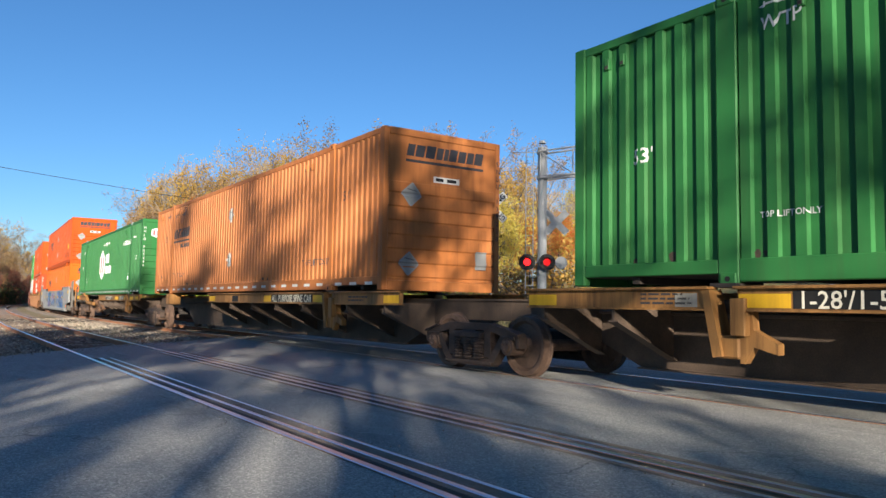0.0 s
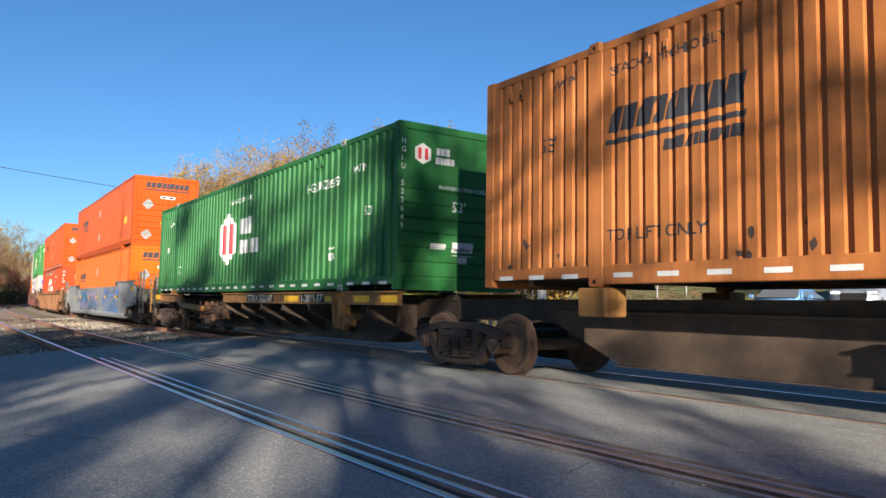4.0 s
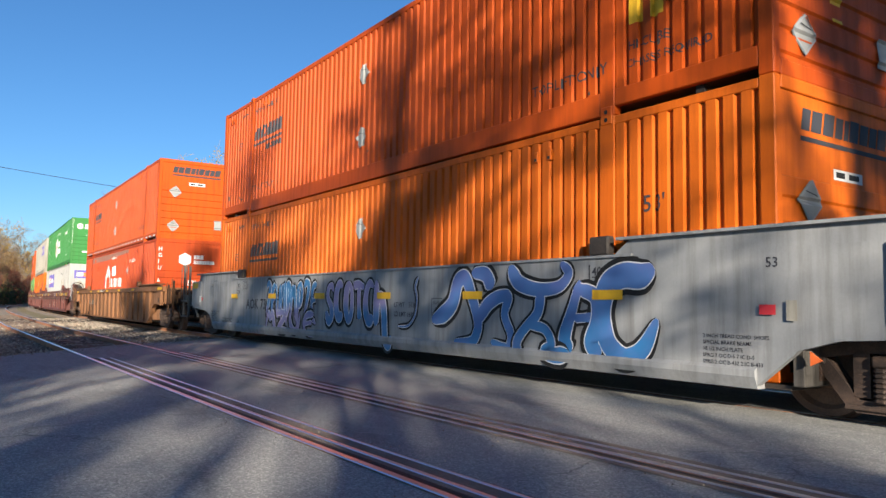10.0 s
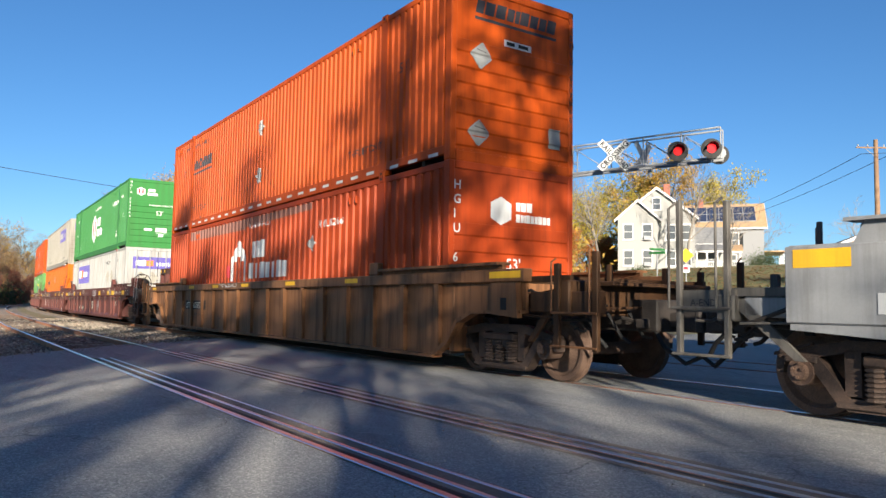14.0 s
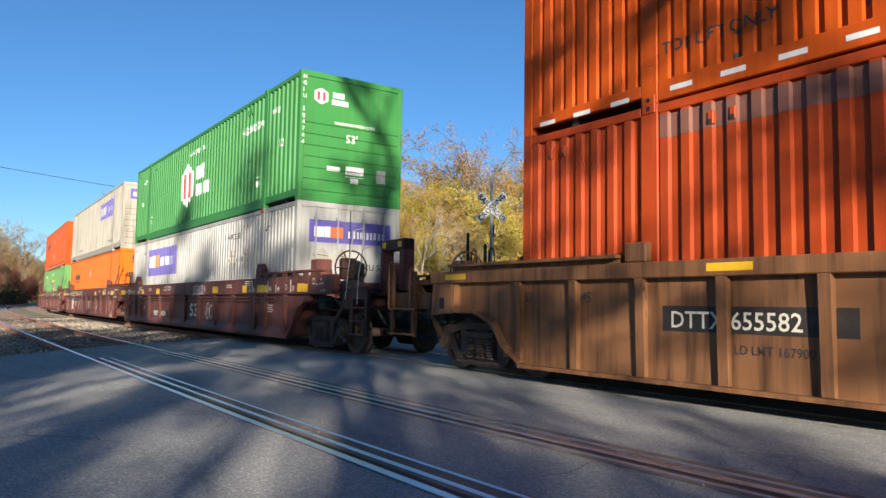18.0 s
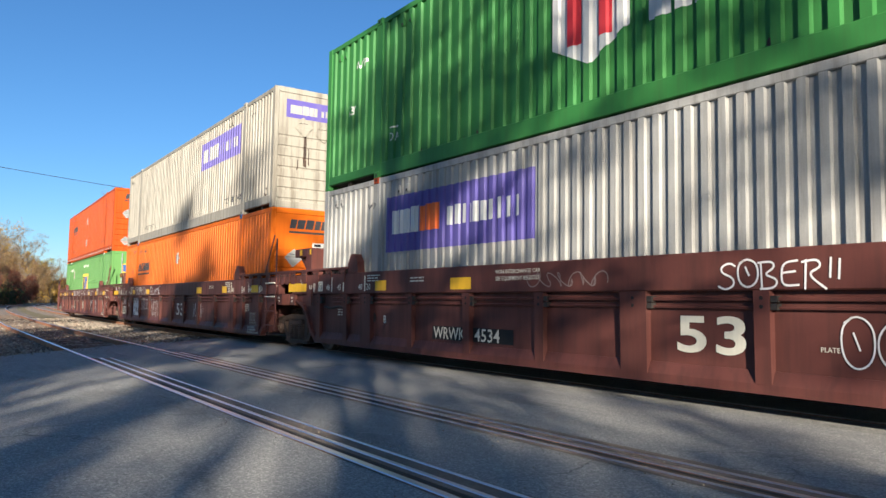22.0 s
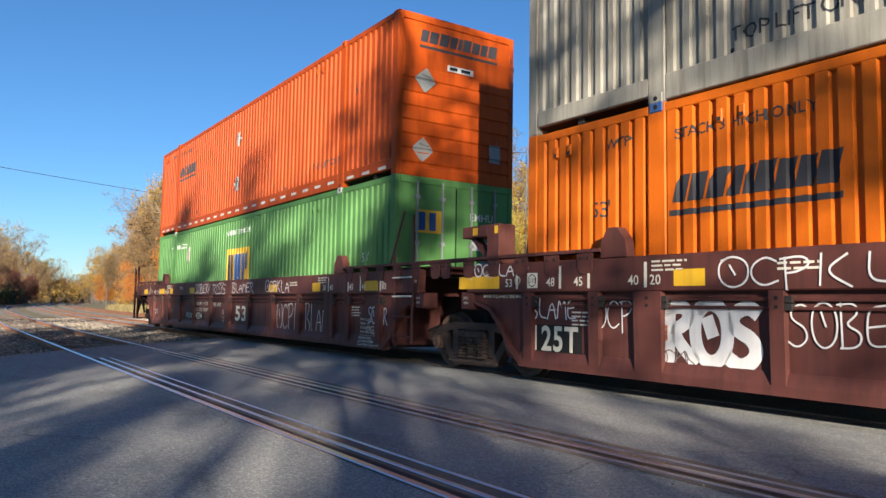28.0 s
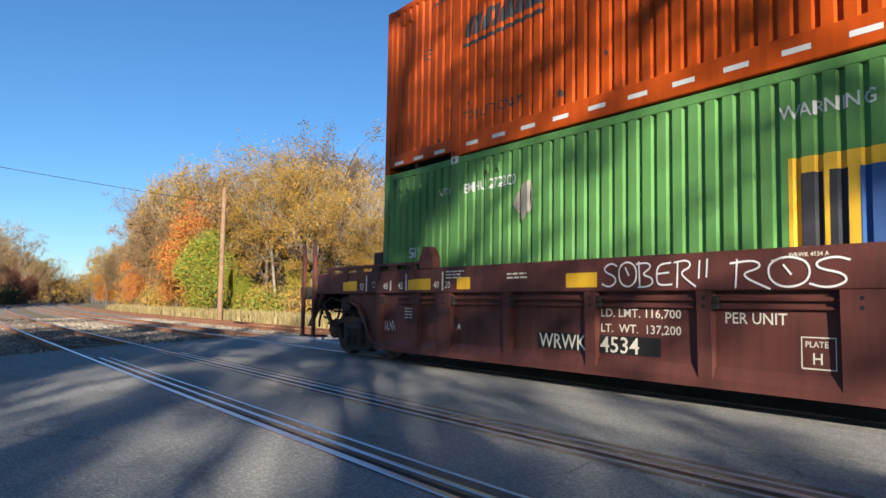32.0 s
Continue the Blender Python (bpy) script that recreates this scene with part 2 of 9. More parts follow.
def _text_mesh(text, weight=0.0, smooth_u=2):
    cu = bpy.data.curves.new("lettering", "FONT")
    cu.body, cu.size, cu.resolution_u, cu.offset = text, 1.0, smooth_u, weight
    ob = bpy.data.objects.new("lettering", cu)
    scene.collection.objects.link(ob)
    me = bpy.data.meshes.new_from_object(ob.evaluated_get(bpy.context.evaluated_depsgraph_get()))
    bpy.data.objects.remove(ob)
    bpy.data.curves.remove(cu)
    return [v.co.copy() for v in me.vertices], [tuple(p.vertices) for p in me.polygons]


_edge = max(v.x for v in _text_mesh("||")[0])
_GLYPHS = {}
for _ch in "ABCDEFGHIJKLMNOPQRSTUVWXYZ0123456789'-/.,&bls\"":
    _GLYPHS[_ch] = (*_text_mesh(_ch, 0.008), max(v.x for v in _text_mesh("|" + _ch + "|")[0]) - _edge)
_HEAVY = {_ch: (*_text_mesh(_ch, 0.022, 5), _GLYPHS[_ch][2] + 0.05) for _ch in "0123456789TRAILODCSNG"}
_GLYPHS[" "] = ([], [], max(v.x for v in _text_mesh("| |")[0]) - _edge)


def letters(text, size, width=None, heavy=False):
    """A flat bmesh of a text in the built-in font, lower left corner at the origin, in the xz plane."""
    bm = bmesh.new()
    x = 0.0
    for ch in text:
        vs, fs, adv = _HEAVY[ch] if heavy else _GLYPHS[ch]
        new_vs = [bm.verts.new(((v.x + x) * size, 0, v.y * size)) for v in vs]
        for f in fs:
            bm.faces.new([new_vs[q] for q in f])
        x += adv
    if width:
        k = width / (max(v.co.x for v in bm.verts) or 1.0)
        for v in bm.verts:
            v.co.x *= k
    return bm


def flat_polys(polys):
    bm = bmesh.new()
    for poly in polys:
        bm.faces.new([bm.verts.new((x, 0, z)) for x, z in poly])
    return bm


def rect(x0, x1, z0, z1, lean=0.0):
    return [(x0, z0), (x1, z0), (x1 + lean, z1), (x0 + lean, z1)]

# ---- the track's line: nearly straight at the crossing, bending away in the distance ----
_S = np.arange(-420.0, 120.0, 0.5)
_K = np.interp(_S, [-200, -178, -140, -110, -70, -50, -30, -10, 10, 30], [0.0, 0.0009, 0.00111, 0.00112, 0.00119, 0.00083, 0.0008, 0.00032, 0.00036, 0.00004])
_TH = np.cumsum(_K) * 0.5
_TH -= np.interp(0, _S, _TH)
_TX, _TY = np.cumsum(np.cos(_TH)) * 0.5, np.cumsum(np.sin(_TH)) * 0.5
_TX, _TY = _TX - np.interp(0, _S, _TX), _TY - np.interp(0, _S, _TY)


def on_track(s, off=0.0):
    """Place and heading at s metres along the main track, off metres to its far side."""
    x, y, th = np.interp(s, _S, _TX), np.interp(s, _S, _TY), np.interp(s, _S, _TH)
    return float(x - off * math.sin(th)), float(y + off * math.cos(th)), float(th)


def main_y(x):
    return float(np.interp(x, _TX, _TY))


def unit_pose(s):
    xa, ya, _ = on_track(s + 7)
    xb, yb, _ = on_track(s - 7)
    return pose((xa + xb) / 2, (ya + yb) / 2, 0, 0, 0, math.degrees(math.atan2(ya - yb, xa - xb)))


# how far the train has come at t seconds
_T = np.arange(0, 32.01, 0.1)
_V = np.interp(_T, [0, 4, 8, 12, 16, 20, 24, 28, 32], [4.81, 4.715, 4.597, 4.565, 4.456, 4.394, 4.193, 3.913, 3.98])
_D = np.concatenate([[0], np.cumsum((_V[1:] + _V[:-1]) / 2 * 0.1)])


def travelled(t):
    return float(np.interp(t, _T, _D)) + 0.47 * smooth(25.3, 28.0, t)


def smooth(a, b, v):
    v = min(1, max(0, (v - a) / (b - a)))
    return v * v * (3 - 2 * v)


def land(x, y):
    """Height of the ground: level round the tracks, a grassy rise with the houses beyond, a bank on the near side far off."""
    z = -0.16
    z += 4.6 * smooth(13, 46, y) * smooth(-75, -45, x)
    return z

# ---- ground ----
ASPHALT, _nt, _b, _co = material("worn_asphalt", 0.92)
_b.inputs["Specular IOR Level"].default_value = 0.15
_n1, _n2, _n3 = _noise(_nt, _co, 0.35, 5), _noise(_nt, _co, 4.0, 5, 0.7), _noise(_nt, _co, 110, 3, 0.7)
_agg = _nt.nodes.new("ShaderNodeTexVoronoi")      # single stones of the worn surface
_agg.inputs["Scale"].default_value = 85
_nt.links.new(_co, _agg.inputs["Vector"])
_sep = _nt.nodes.new("ShaderNodeSeparateColor")
_nt.links.new(_agg.outputs["Color"], _sep.inputs[0])
_c = _ramp(_nt, _n3, [(0.34, (0.13, 0.13, 0.128)), (0.52, (0.30, 0.296, 0.28)), (0.68, (0.56, 0.54, 0.485))])
_c = _mix(_nt, 0.6, _c, _ramp(_nt, _sep.outputs[0], [(0.0, (0.10, 0.10, 0.098)), (0.45, (0.31, 0.306, 0.292)), (0.8, (0.46, 0.445, 0.41)), (1.0, (0.78, 0.75, 0.66))]))
_c = _mix(_nt, _math(_nt, "MULTIPLY", _n2, 0.45), _c, (0.224, 0.220, 0.210))
_c = _mix(_nt, _math(_nt, "MULTIPLY", _n1, 0.35), _c, (0.370, 0.354, 0.323))
_vor = _nt.nodes.new("ShaderNodeTexVoronoi")      # cracks, only where the surface is tired
_vor.feature = "DISTANCE_TO_EDGE"
_vor.inputs["Scale"].default_value = 0.55
_wv = _nt.nodes.new("ShaderNodeVectorMath")
_wv.operation = "MULTIPLY_ADD"
_wn = _nt.nodes.new("ShaderNodeTexNoise")
_wn.inputs["Scale"].default_value, _wn.inputs["Detail"].default_value = 1.6, 5
_nt.links.new(_co, _wn.inputs["Vector"])
_nt.links.new(_wn.outputs["Color"], _wv.inputs[0])
_wv.inputs[1].default_value = (0.9, 0.9, 0.0)
_nt.links.new(_co, _wv.inputs[2])
_nt.links.new(_wv.outputs[0], _vor.inputs["Vector"])
_cr = _nt.nodes.new("ShaderNodeMapRange")
_cr.inputs[1].default_value, _cr.inputs[2].default_value, _cr.inputs[3].default_value, _cr.inputs[4].default_value = 0.002, 0.010, 0.55, 0.0
_nt.links.new(_vor.outputs["Distance"], _cr.inputs[0])
_tired = _nt.nodes.new("ShaderNodeMapRange")
_tired.inputs[1].default_value, _tired.inputs[2].default_value = 0.48, 0.58
_nt.links.new(_noise(_nt, _co, 0.22, 2), _tired.inputs[0])
_crack = _math(_nt, "MULTIPLY", _cr.outputs[0], _tired.outputs[0])
_c = _mix(_nt, _crack, _c, (0.04, 0.04, 0.04))
_stain = _nt.nodes.new("ShaderNodeMapRange")
_stain.inputs[1].default_value, _stain.inputs[2].default_value, _stain.inputs[4].default_value = 0.52, 0.72, 0.55
_nt.links.new(_noise(_nt, _co, 0.8, 6, 0.7, (0.5, 1.6, 1.0)), _stain.inputs[0])
_c = _mix(_nt, _stain.outputs[0], _c, (0.10, 0.099, 0.097))
_nt.links.new(_c, _b.inputs["Base Color"])
_h = _math(_nt, "SUBTRACT", _math(_nt, "ADD", _math(_nt, "MULTIPLY", _sep.outputs[0], 0.5), _math(_nt, "MULTIPLY", _n2, 0.4)), _crack)
_bump(_nt, _b, _h, 0.8, 0.010)
SOIL = rough_stuff("dry_grass_soil", [(0.09, 0.075, 0.035), (0.16, 0.13, 0.06), (0.24, 0.19, 0.10)], 0.8, 0.95, 0.6, 0.05, 14)


def sheet(name, xs, ys, fn, mat, keep=None):
    idx, verts, faces = {}, [], []
    for i, x in enumerate(xs):
        for j, y in enumerate(ys):
            idx[i, j] = len(verts)
            verts.append((x, y, fn(x, y)))
    for i in range(len(xs) - 1):
        for j in range(len(ys) - 1):
            if keep is None or keep((xs[i] + xs[i + 1]) / 2, (ys[j] + ys[j + 1]) / 2):
                faces.append((idx[i, j], idx[i + 1, j], idx[i + 1, j + 1], idx[i, j + 1]))
    me = mesh_data(name, verts, faces)
    return mesh_part(name, me, mat, None, smooth=True)


def steps(*spans):
    out = []
    for a, b, k in spans:
        out += list(np.linspace(a, b, k, endpoint=False))
    return out + [spans[-1][1]]


ground = sheet("ground", steps((-3000, -400, 10), (-400, -100, 30), (-100, 60, 110), (60, 400, 15), (400, 3000, 8)),
               steps((-3000, -300, 8), (-300, -40, 12), (-40, 90, 90), (90, 400, 15), (400, 3000, 8)), land, SOIL)
tagged(ground, "dry grass and soil with fallen leaves beside the tracks", "ground", kind="structure")

# asphalt of the crossing and the road that climbs away past the tracks
_road_poly = [(-14.4, -6.8), (-15.8, -5.6), (-17.4, -4.3), (-18.7, -2.4), (-21.1, -0.1), (-21.5, 3.0), (-18.8, 7.0), (-17.6, 9.5), (-17.2, 16),
              (-18.5, 26), (-22, 40), (-27, 60), (-17, 60), (-12.5, 40), (-9.0, 26), (-7.0, 16), (-5, 9), (2, 4), (14, 1.5), (60, 0.5), (60, -7.5), (16, -9.5), (4, -14), (-9, -19), (-13.2, -12)]
_bm = bmesh.new()
_bm.faces.new([_bm.verts.new((x, y, 0)) for x, y in _road_poly])
bmesh.ops.triangulate(_bm, faces=_bm.faces)
for _k in range(4):
    _long = [e for e in _bm.edges if e.calc_length() > 3]
    bmesh.ops.subdivide_edges(_bm, edges=_long, cuts=1)
    bmesh.ops.triangulate(_bm, faces=_bm.faces)
for _v in _bm.verts:
    _v.co.z = -0.012 if _v.co.y < 6 else max(-0.012, land(_v.co.x, _v.co.y) * 0.55 + 0.10)
_r = bmesh.ops.extrude_face_region(_bm, geom=list(_bm.faces))
for _v in [v for v in _bm.verts if v not in set(_r["geom"])]:
    _v.co.z -= 0.6
bmesh.ops.recalc_face_normals(_bm, faces=_bm.faces)
road = tagged(part("road", _bm, ASPHALT), "patched grey asphalt of a level crossing", "road", kind="structure")


def rail(name, line, z_top, mat_side, width=0.072, height=0.17, top_mat=None):
    """A flat-bottomed rail along points (x, y): foot, web, head with a worn running face."""
    prof = [(-0.07, -height), (0.07, -height), (0.07, -height + 0.015), (0.012, -height + 0.03), (0.012, -0.045), (width / 2, -0.035),
            (width / 2, -0.006), (width / 2 - 0.008, 0.0), (-width / 2 + 0.008, 0.0), (-width / 2, -0.006), (-width / 2, -0.035), (-0.012, -0.045), (-0.012, -height + 0.03), (-0.07, -height + 0.015)]
    verts, faces, mats = [], [], []
    k = len(prof)
    for i, (x, y) in enumerate(line):
        a, b = line[max(0, i - 1)], line[min(len(line) - 1, i + 1)]
        d = Vector((b[0] - a[0], b[1] - a[1])).normalized()
        verts += [(x - d.y * u, y + d.x * u, z_top + w) for u, w in prof]
    for i in range(len(line) - 1):
        for j in range(k):
            faces.append((i * k + j, i * k + (j + 1) % k, (i + 1) * k + (j + 1) % k, (i + 1) * k + j))
            mats.append(1 if 6 <= j <= 8 else 0)
    me = mesh_data(name, verts, faces)
    ob = mesh_part(name, me, [mat_side, top_mat or RAIL_TOP])
    me.polygons.foreach_set("material_index", mats)
    return ob


def main_line(off, s0=-400, s1=60, step=4):
    return [on_track(s, off)[:2] for s in np.arange(s0, s1 + 0.1, step)]


for _off in (-0.755, 0.755):
    tagged(rail("rail", main_line(_off), 0.0, RAIL_RUST), "steel rail of the main track with a polished head", "rail", "main track rails", "structure")
THIRD = 4.15
for _off in (-0.755, 0.755):
    tagged(rail("rail", main_line(THIRD + _off), 0.0, RAIL_RUST, top_mat=RAIL_RUST), "rusty rail of the far side track", "rail", "far track rails", "structure")


def siding(off, x0=-150.0, x1=40.0):
    """The siding's line past the camera; far off it runs beside the main track."""
    pts = []
    for x in np.arange(x0, x1 + 0.1, 3.0):
        y = -4.66 + 0.010 * smooth(-6, 2, x) * (x + 6) - 0.004 * (x + 8) * (x < -8)
        if x < -30:
            y += main_y(x) - main_y(-30)
        pts.append((float(x), float(y + off)))
    return pts


RAIL_DULL = rough_stuff("half_rusted_rail_head", [(0.32, 0.27, 0.23), (0.54, 0.51, 0.49), (0.70, 0.69, 0.69)], 3, 0.34, 0.05, 0.002, metal=0.85)
PACKED = rough_stuff("packed_brown_grit", [(0.10, 0.075, 0.055), (0.18, 0.14, 0.105), (0.26, 0.21, 0.16)], 5, 0.95, 0.5, 0.01, 50)
for _off, _mat in ((-0.80, RAIL_TOP), (0.78, RAIL_DULL)):
    tagged(rail("rail", siding(_off), 0.002, RAIL_RUST, 0.062, top_mat=_mat), "steel rail of the siding set in the asphalt", "rail", "siding rails", "structure")
# guard rails along the flangeways where the siding crosses the asphalt
for _off, _w, _mat, _x in ((-0.63, 0.046, RAIL_TOP, -13.5), (-0.475, 0.032, RAIL_TOP, -13.5), (0.62, 0.036, RAIL_DULL, -14.5), (0.94, 0.04, RAIL_DULL, -14.5)):
    tagged(rail("guard_rail", siding(_off, _x, 40), 0.0, RAIL_RUST, _w, top_mat=_mat), "steel guard rail beside a flangeway", "rail", "guard rails", "structure")
for _c, _h, _x in ((-0.64, 0.20, -13.5), (0.80, 0.27, -14.5)):
    _l = siding(_c, _x, 40)
    _me = mesh_data("flangeway", [(x, y + w, -0.0075) for x, y in _l for w in (-_h, _h)], [(2 * i, 2 * i + 2, 2 * i + 3, 2 * i + 1) for i in range(len(_l) - 1)])
    tagged(mesh_part("flangeway", _me, PACKED), "brown packed grit in the flangeways beside a rail", "groove", kind="structure")
for _c in (-0.735, 0.70):
    _l = siding(_c, -13.5, 40)
    _me = mesh_data("flangeway", [(x, y + w, -0.0035) for x, y in _l for w in (-0.022, 0.022)], [(2 * i, 2 * i + 2, 2 * i + 3, 2 * i + 1) for i in range(len(_l) - 1)])
    tagged(mesh_part("flangeway", _me, GRIMY), "dark flangeway groove beside a rail", "groove", kind="structure")

# ---- sleepers, ballast and dry grass beside the asphalt ----
TIE = rough_stuff("weathered_timber_sleeper", [(0.05, 0.035, 0.025), (0.11, 0.08, 0.06), (0.18, 0.14, 0.11)], 5, 0.95, 0.6, 0.02, 30)
BALLAST = rough_stuff("dusty_ballast_bed", [(0.11, 0.085, 0.065), (0.22, 0.175, 0.135), (0.34, 0.28, 0.22)], 7, 0.95, 0.9, 0.05, 22)
STONE, _nt, _b, _co = material("ballast_stone", 0.95)
_g = _nt.nodes.new("ShaderNodeNewGeometry")
_nt.links.new(_ramp(_nt, _g.outputs["Random Per Island"], [(0.0, (0.10, 0.08, 0.06)), (0.4, (0.24, 0.195, 0.15)), (0.8, (0.38, 0.33, 0.26)), (1.0, (0.20, 0.11, 0.06))]), _b.inputs["Base Color"])


def on_asphalt(x, y):
    return x > -13.6 - 1.02 * (y + 7.6) and x > -20.6


def bed(name, line, half, z):
    verts, faces = [], []
    k = 5
    for i, (x, y) in enumerate(line):
        a, b = line[max(0, i - 1)], line[min(len(line) - 1, i + 1)]
        d = Vector((b[0] - a[0], b[1] - a[1])).normalized()
        for u, w in ((-half - 0.5, -0.14), (-half, 0.0), (0, 0.015), (half, 0.0), (half + 0.5, -0.14)):
            verts.append((x - d.y * u, y + d.x * u, z + w))
    for i in range(len(line) - 1):
        for j in range(k - 1):
            faces.append((i * k + j, (i + 1) * k + j, (i + 1) * k + j + 1, i * k + j + 1))
    return tagged(mesh_part(name, mesh_data(name, verts, faces), BALLAST, smooth=True), "dusty grey-brown ballast bed", "ballast", kind="structure")


bed("ballast", main_line(0, -400, -20, 4), 1.75, -0.142)
bed("ballast", main_line(THIRD, -400, -20, 4), 1.75, -0.145)
bed("ballast", [p for p in siding(0) if p[0] < -15], 1.75, -0.148)
_tie_me = box(-0.115, 0.115, -1.28, 1.28, -0.27, -0.115, 0.012)
_tie_mesh = bpy.data.meshes.new("sleeper")
_tie_me.to_mesh(_tie_mesh)
_tie_me.free()
_tie_mesh.materials.append(TIE)
_rt = np.random.default_rng(9)


def sleepers(where, name):
    holder = empty(name)
    tagged(holder, "row of weathered timber sleepers in ballast", "sleepers", kind="structure")
    for x, y, th in where:
        o = new("sleeper", _tie_mesh)
        o.parent = holder
        o.matrix_basis = pose(x, y, float(_rt.uniform(-0.012, 0.008)), 0, 0, math.degrees(th) + float(_rt.uniform(-1.5, 1.5)))


sleepers([on_track(s) for s in np.arange(-80, -21.5, 0.55)], "track_bed_main")
sleepers([on_track(s, THIRD) for s in np.arange(-80, -21.8, 0.55)], "track_bed_far")
sleepers([(x, float(np.interp(x, [p[0] for p in siding(0)], [p[1] for p in siding(0)])), 0.0) for x in np.arange(-55, -17.2, 0.55)], "track_bed_siding")


def scatter_stones(name, n, pick, size, label):
    verts, faces = [], []
    base = [Vector(v) for v in ((1, 0, 0), (-1, 0, 0), (0, 1, 0), (0, -1, 0), (0, 0, 1), (0, 0, -1))]
    tri = ((0, 2, 4), (2, 1, 4), (1, 3, 4), (3, 0, 4), (2, 0, 5), (1, 2, 5), (3, 1, 5), (0, 3, 5))
    for _ in range(n):
        x, y, z = pick()
        s = size * _rt.uniform(0.5, 1.5)
        o = len(verts)
        r = Euler(_rt.uniform(0, 6.28, 3))
        for v in base:
            q = Vector((v.x * _rt.uniform(0.7, 1.3), v.y * _rt.uniform(0.6, 1.2), v.z * _rt.uniform(0.5, 1.0))) * s
            q.rotate(r)
            verts.append((x + q.x, y + q.y, z + q.z))
        faces += [(o + a, o + b, o + c) for a, b, c in tri]
    return tagged(mesh_part(name, mesh_data(name, verts, faces), STONE), label, "stones", kind="stuff")


def _pick_ballast():
    while True:
        x = -14.5 - 34 * _rt.random() ** 1.7
        y = _rt.uniform(-9.5, 6.5)
        if not on_asphalt(x, y):
            near = min(abs(y - main_y(x)), abs(y - main_y(x) - THIRD), abs(y + 4.6))
            return x, y, (-0.138 if near < 1.9 else -0.155)


scatter_stones("ballast_stones", 24000, _pick_ballast, 0.035, "loose grey and brown ballast stones")


def _pick_edge():
    y = _rt.uniform(-9, 0.5)
    x = -13.6 - 1.02 * (y + 7.6) + abs(_rt.normal(0, 0.5)) - 0.3
    return max(x, -20.5), y, -0.006


scatter_stones("gravel", 500, _pick_edge, 0.014, "small gravel scattered at the asphalt edge")
scatter_stones("grit", 700, lambda: (_rt.uniform(-13, -1), _rt.choice([-5.3, -4.0]) + _rt.normal(0, 0.22), -0.008), 0.007, "grit and crumbs along the rails")

GRASS = leafy("dry_grass_blades", [(0.22, 0.16, 0.06), (0.34, 0.26, 0.11), (0.42, 0.34, 0.17), (0.20, 0.19, 0.06)], 0.8)


def blades(name, n, pick, h, label):
    verts, faces = [], []
    for _ in range(n):
        x, y = pick()
        z = land(x, y)
        a = _rt.uniform(0, 6.28)
        hh = h * _rt.uniform(0.5, 1.3)
        w = 0.018 * _rt.uniform(0.7, 1.8)
        lx, ly = _rt.normal(0, 0.25, 2) * hh
        o = len(verts)
        dx, dy = math.cos(a) * w, math.sin(a) * w
        verts += [(x - dx, y - dy, z), (x + dx, y + dy, z), (x + lx * 0.4 - dx * 0.7, y + ly * 0.4 - dy * 0.7, z + hh * 0.6), (x + lx * 0.4 + dx * 0.7, y + ly * 0.4 + dy * 0.7, z + hh * 0.6), (x + lx, y + ly, z + hh)]
        faces += [(o, o + 1, o + 3, o + 2), (o + 2, o + 3, o + 4)]
    return tagged(mesh_part(name, mesh_data(name, verts, faces), GRASS), label, "grass", kind="stuff")


def _pick_grass():
    s = -22 - 75 * _rt.random() ** 1.4
    return along_track(s, 6.6 + abs(_rt.normal(0, 2.2)))


def along_track(s, off):
    x, y, _ = on_track(s, off)
    return x, y


blades("dry_grass", 22000, _pick_grass, 0.6, "tall straw-coloured dry grass along the wood")

# ---- containers ----
CL, CW, CH = 16.154, 2.591, 2.896


def side_breaks(period, outer, depth, post=5.98):
    """(x, inset) along a container's side: flat corner posts and lifting posts, corrugations between."""
    pts = [(-CL / 2, 0.0), (-CL / 2 + 0.16, 0.0)]
    for a, b in ((-CL / 2 + 0.17, -post - 0.12), (-post + 0.12, post - 0.12), (post + 0.12, CL / 2 - 0.17)):
        n = max(1, round((b - a) / period))
        p = (b - a) / n
        sl = p * 0.07
        o = p * outer
        for i in range(n):
            x = a + i * p
            pts += [(x, depth), (x + sl, 0.012), (x + sl + o, 0.012), (x + 2 * sl + o, depth)]
        pts.append((b, depth))
        if b < CL / 2 - 0.5:
            pts += [(b + 0.01, 0.0), (b + 0.23, 0.0)]
    pts += [(CL / 2 - 0.16, 0.0), (CL / 2, 0.0)]
    return pts


def end_breaks(top=2.05, period=0.25, depth=0.035):
    pts = [(0.0, 0.0), (0.17, 0.0)]
    z = 0.18
    while z + period < top:
        pts += [(z, depth), (z + period * 0.2, depth), (z + period * 0.3, 0.012), (z + period, 0.012)]
        z += period
    pts += [(z + 0.01, 0.02), (CH - 0.11, 0.02), (CH - 0.10, 0.0), (CH, 0.0)]
    return pts


def cut_at(bm, values, axis):
    lo = min(v.co[axis] for v in bm.verts)
    hi = max(v.co[axis] for v in bm.verts)
    no = Vector((0, 0, 0))
    no[axis] = 1
    for q in values:
        if lo < q < hi:
            co = Vector((0, 0, 0))
            co[axis] = q
            bmesh.ops.bisect_plane(bm, geom=bm.verts[:] + bm.edges[:] + bm.faces[:], plane_co=co, plane_no=no)


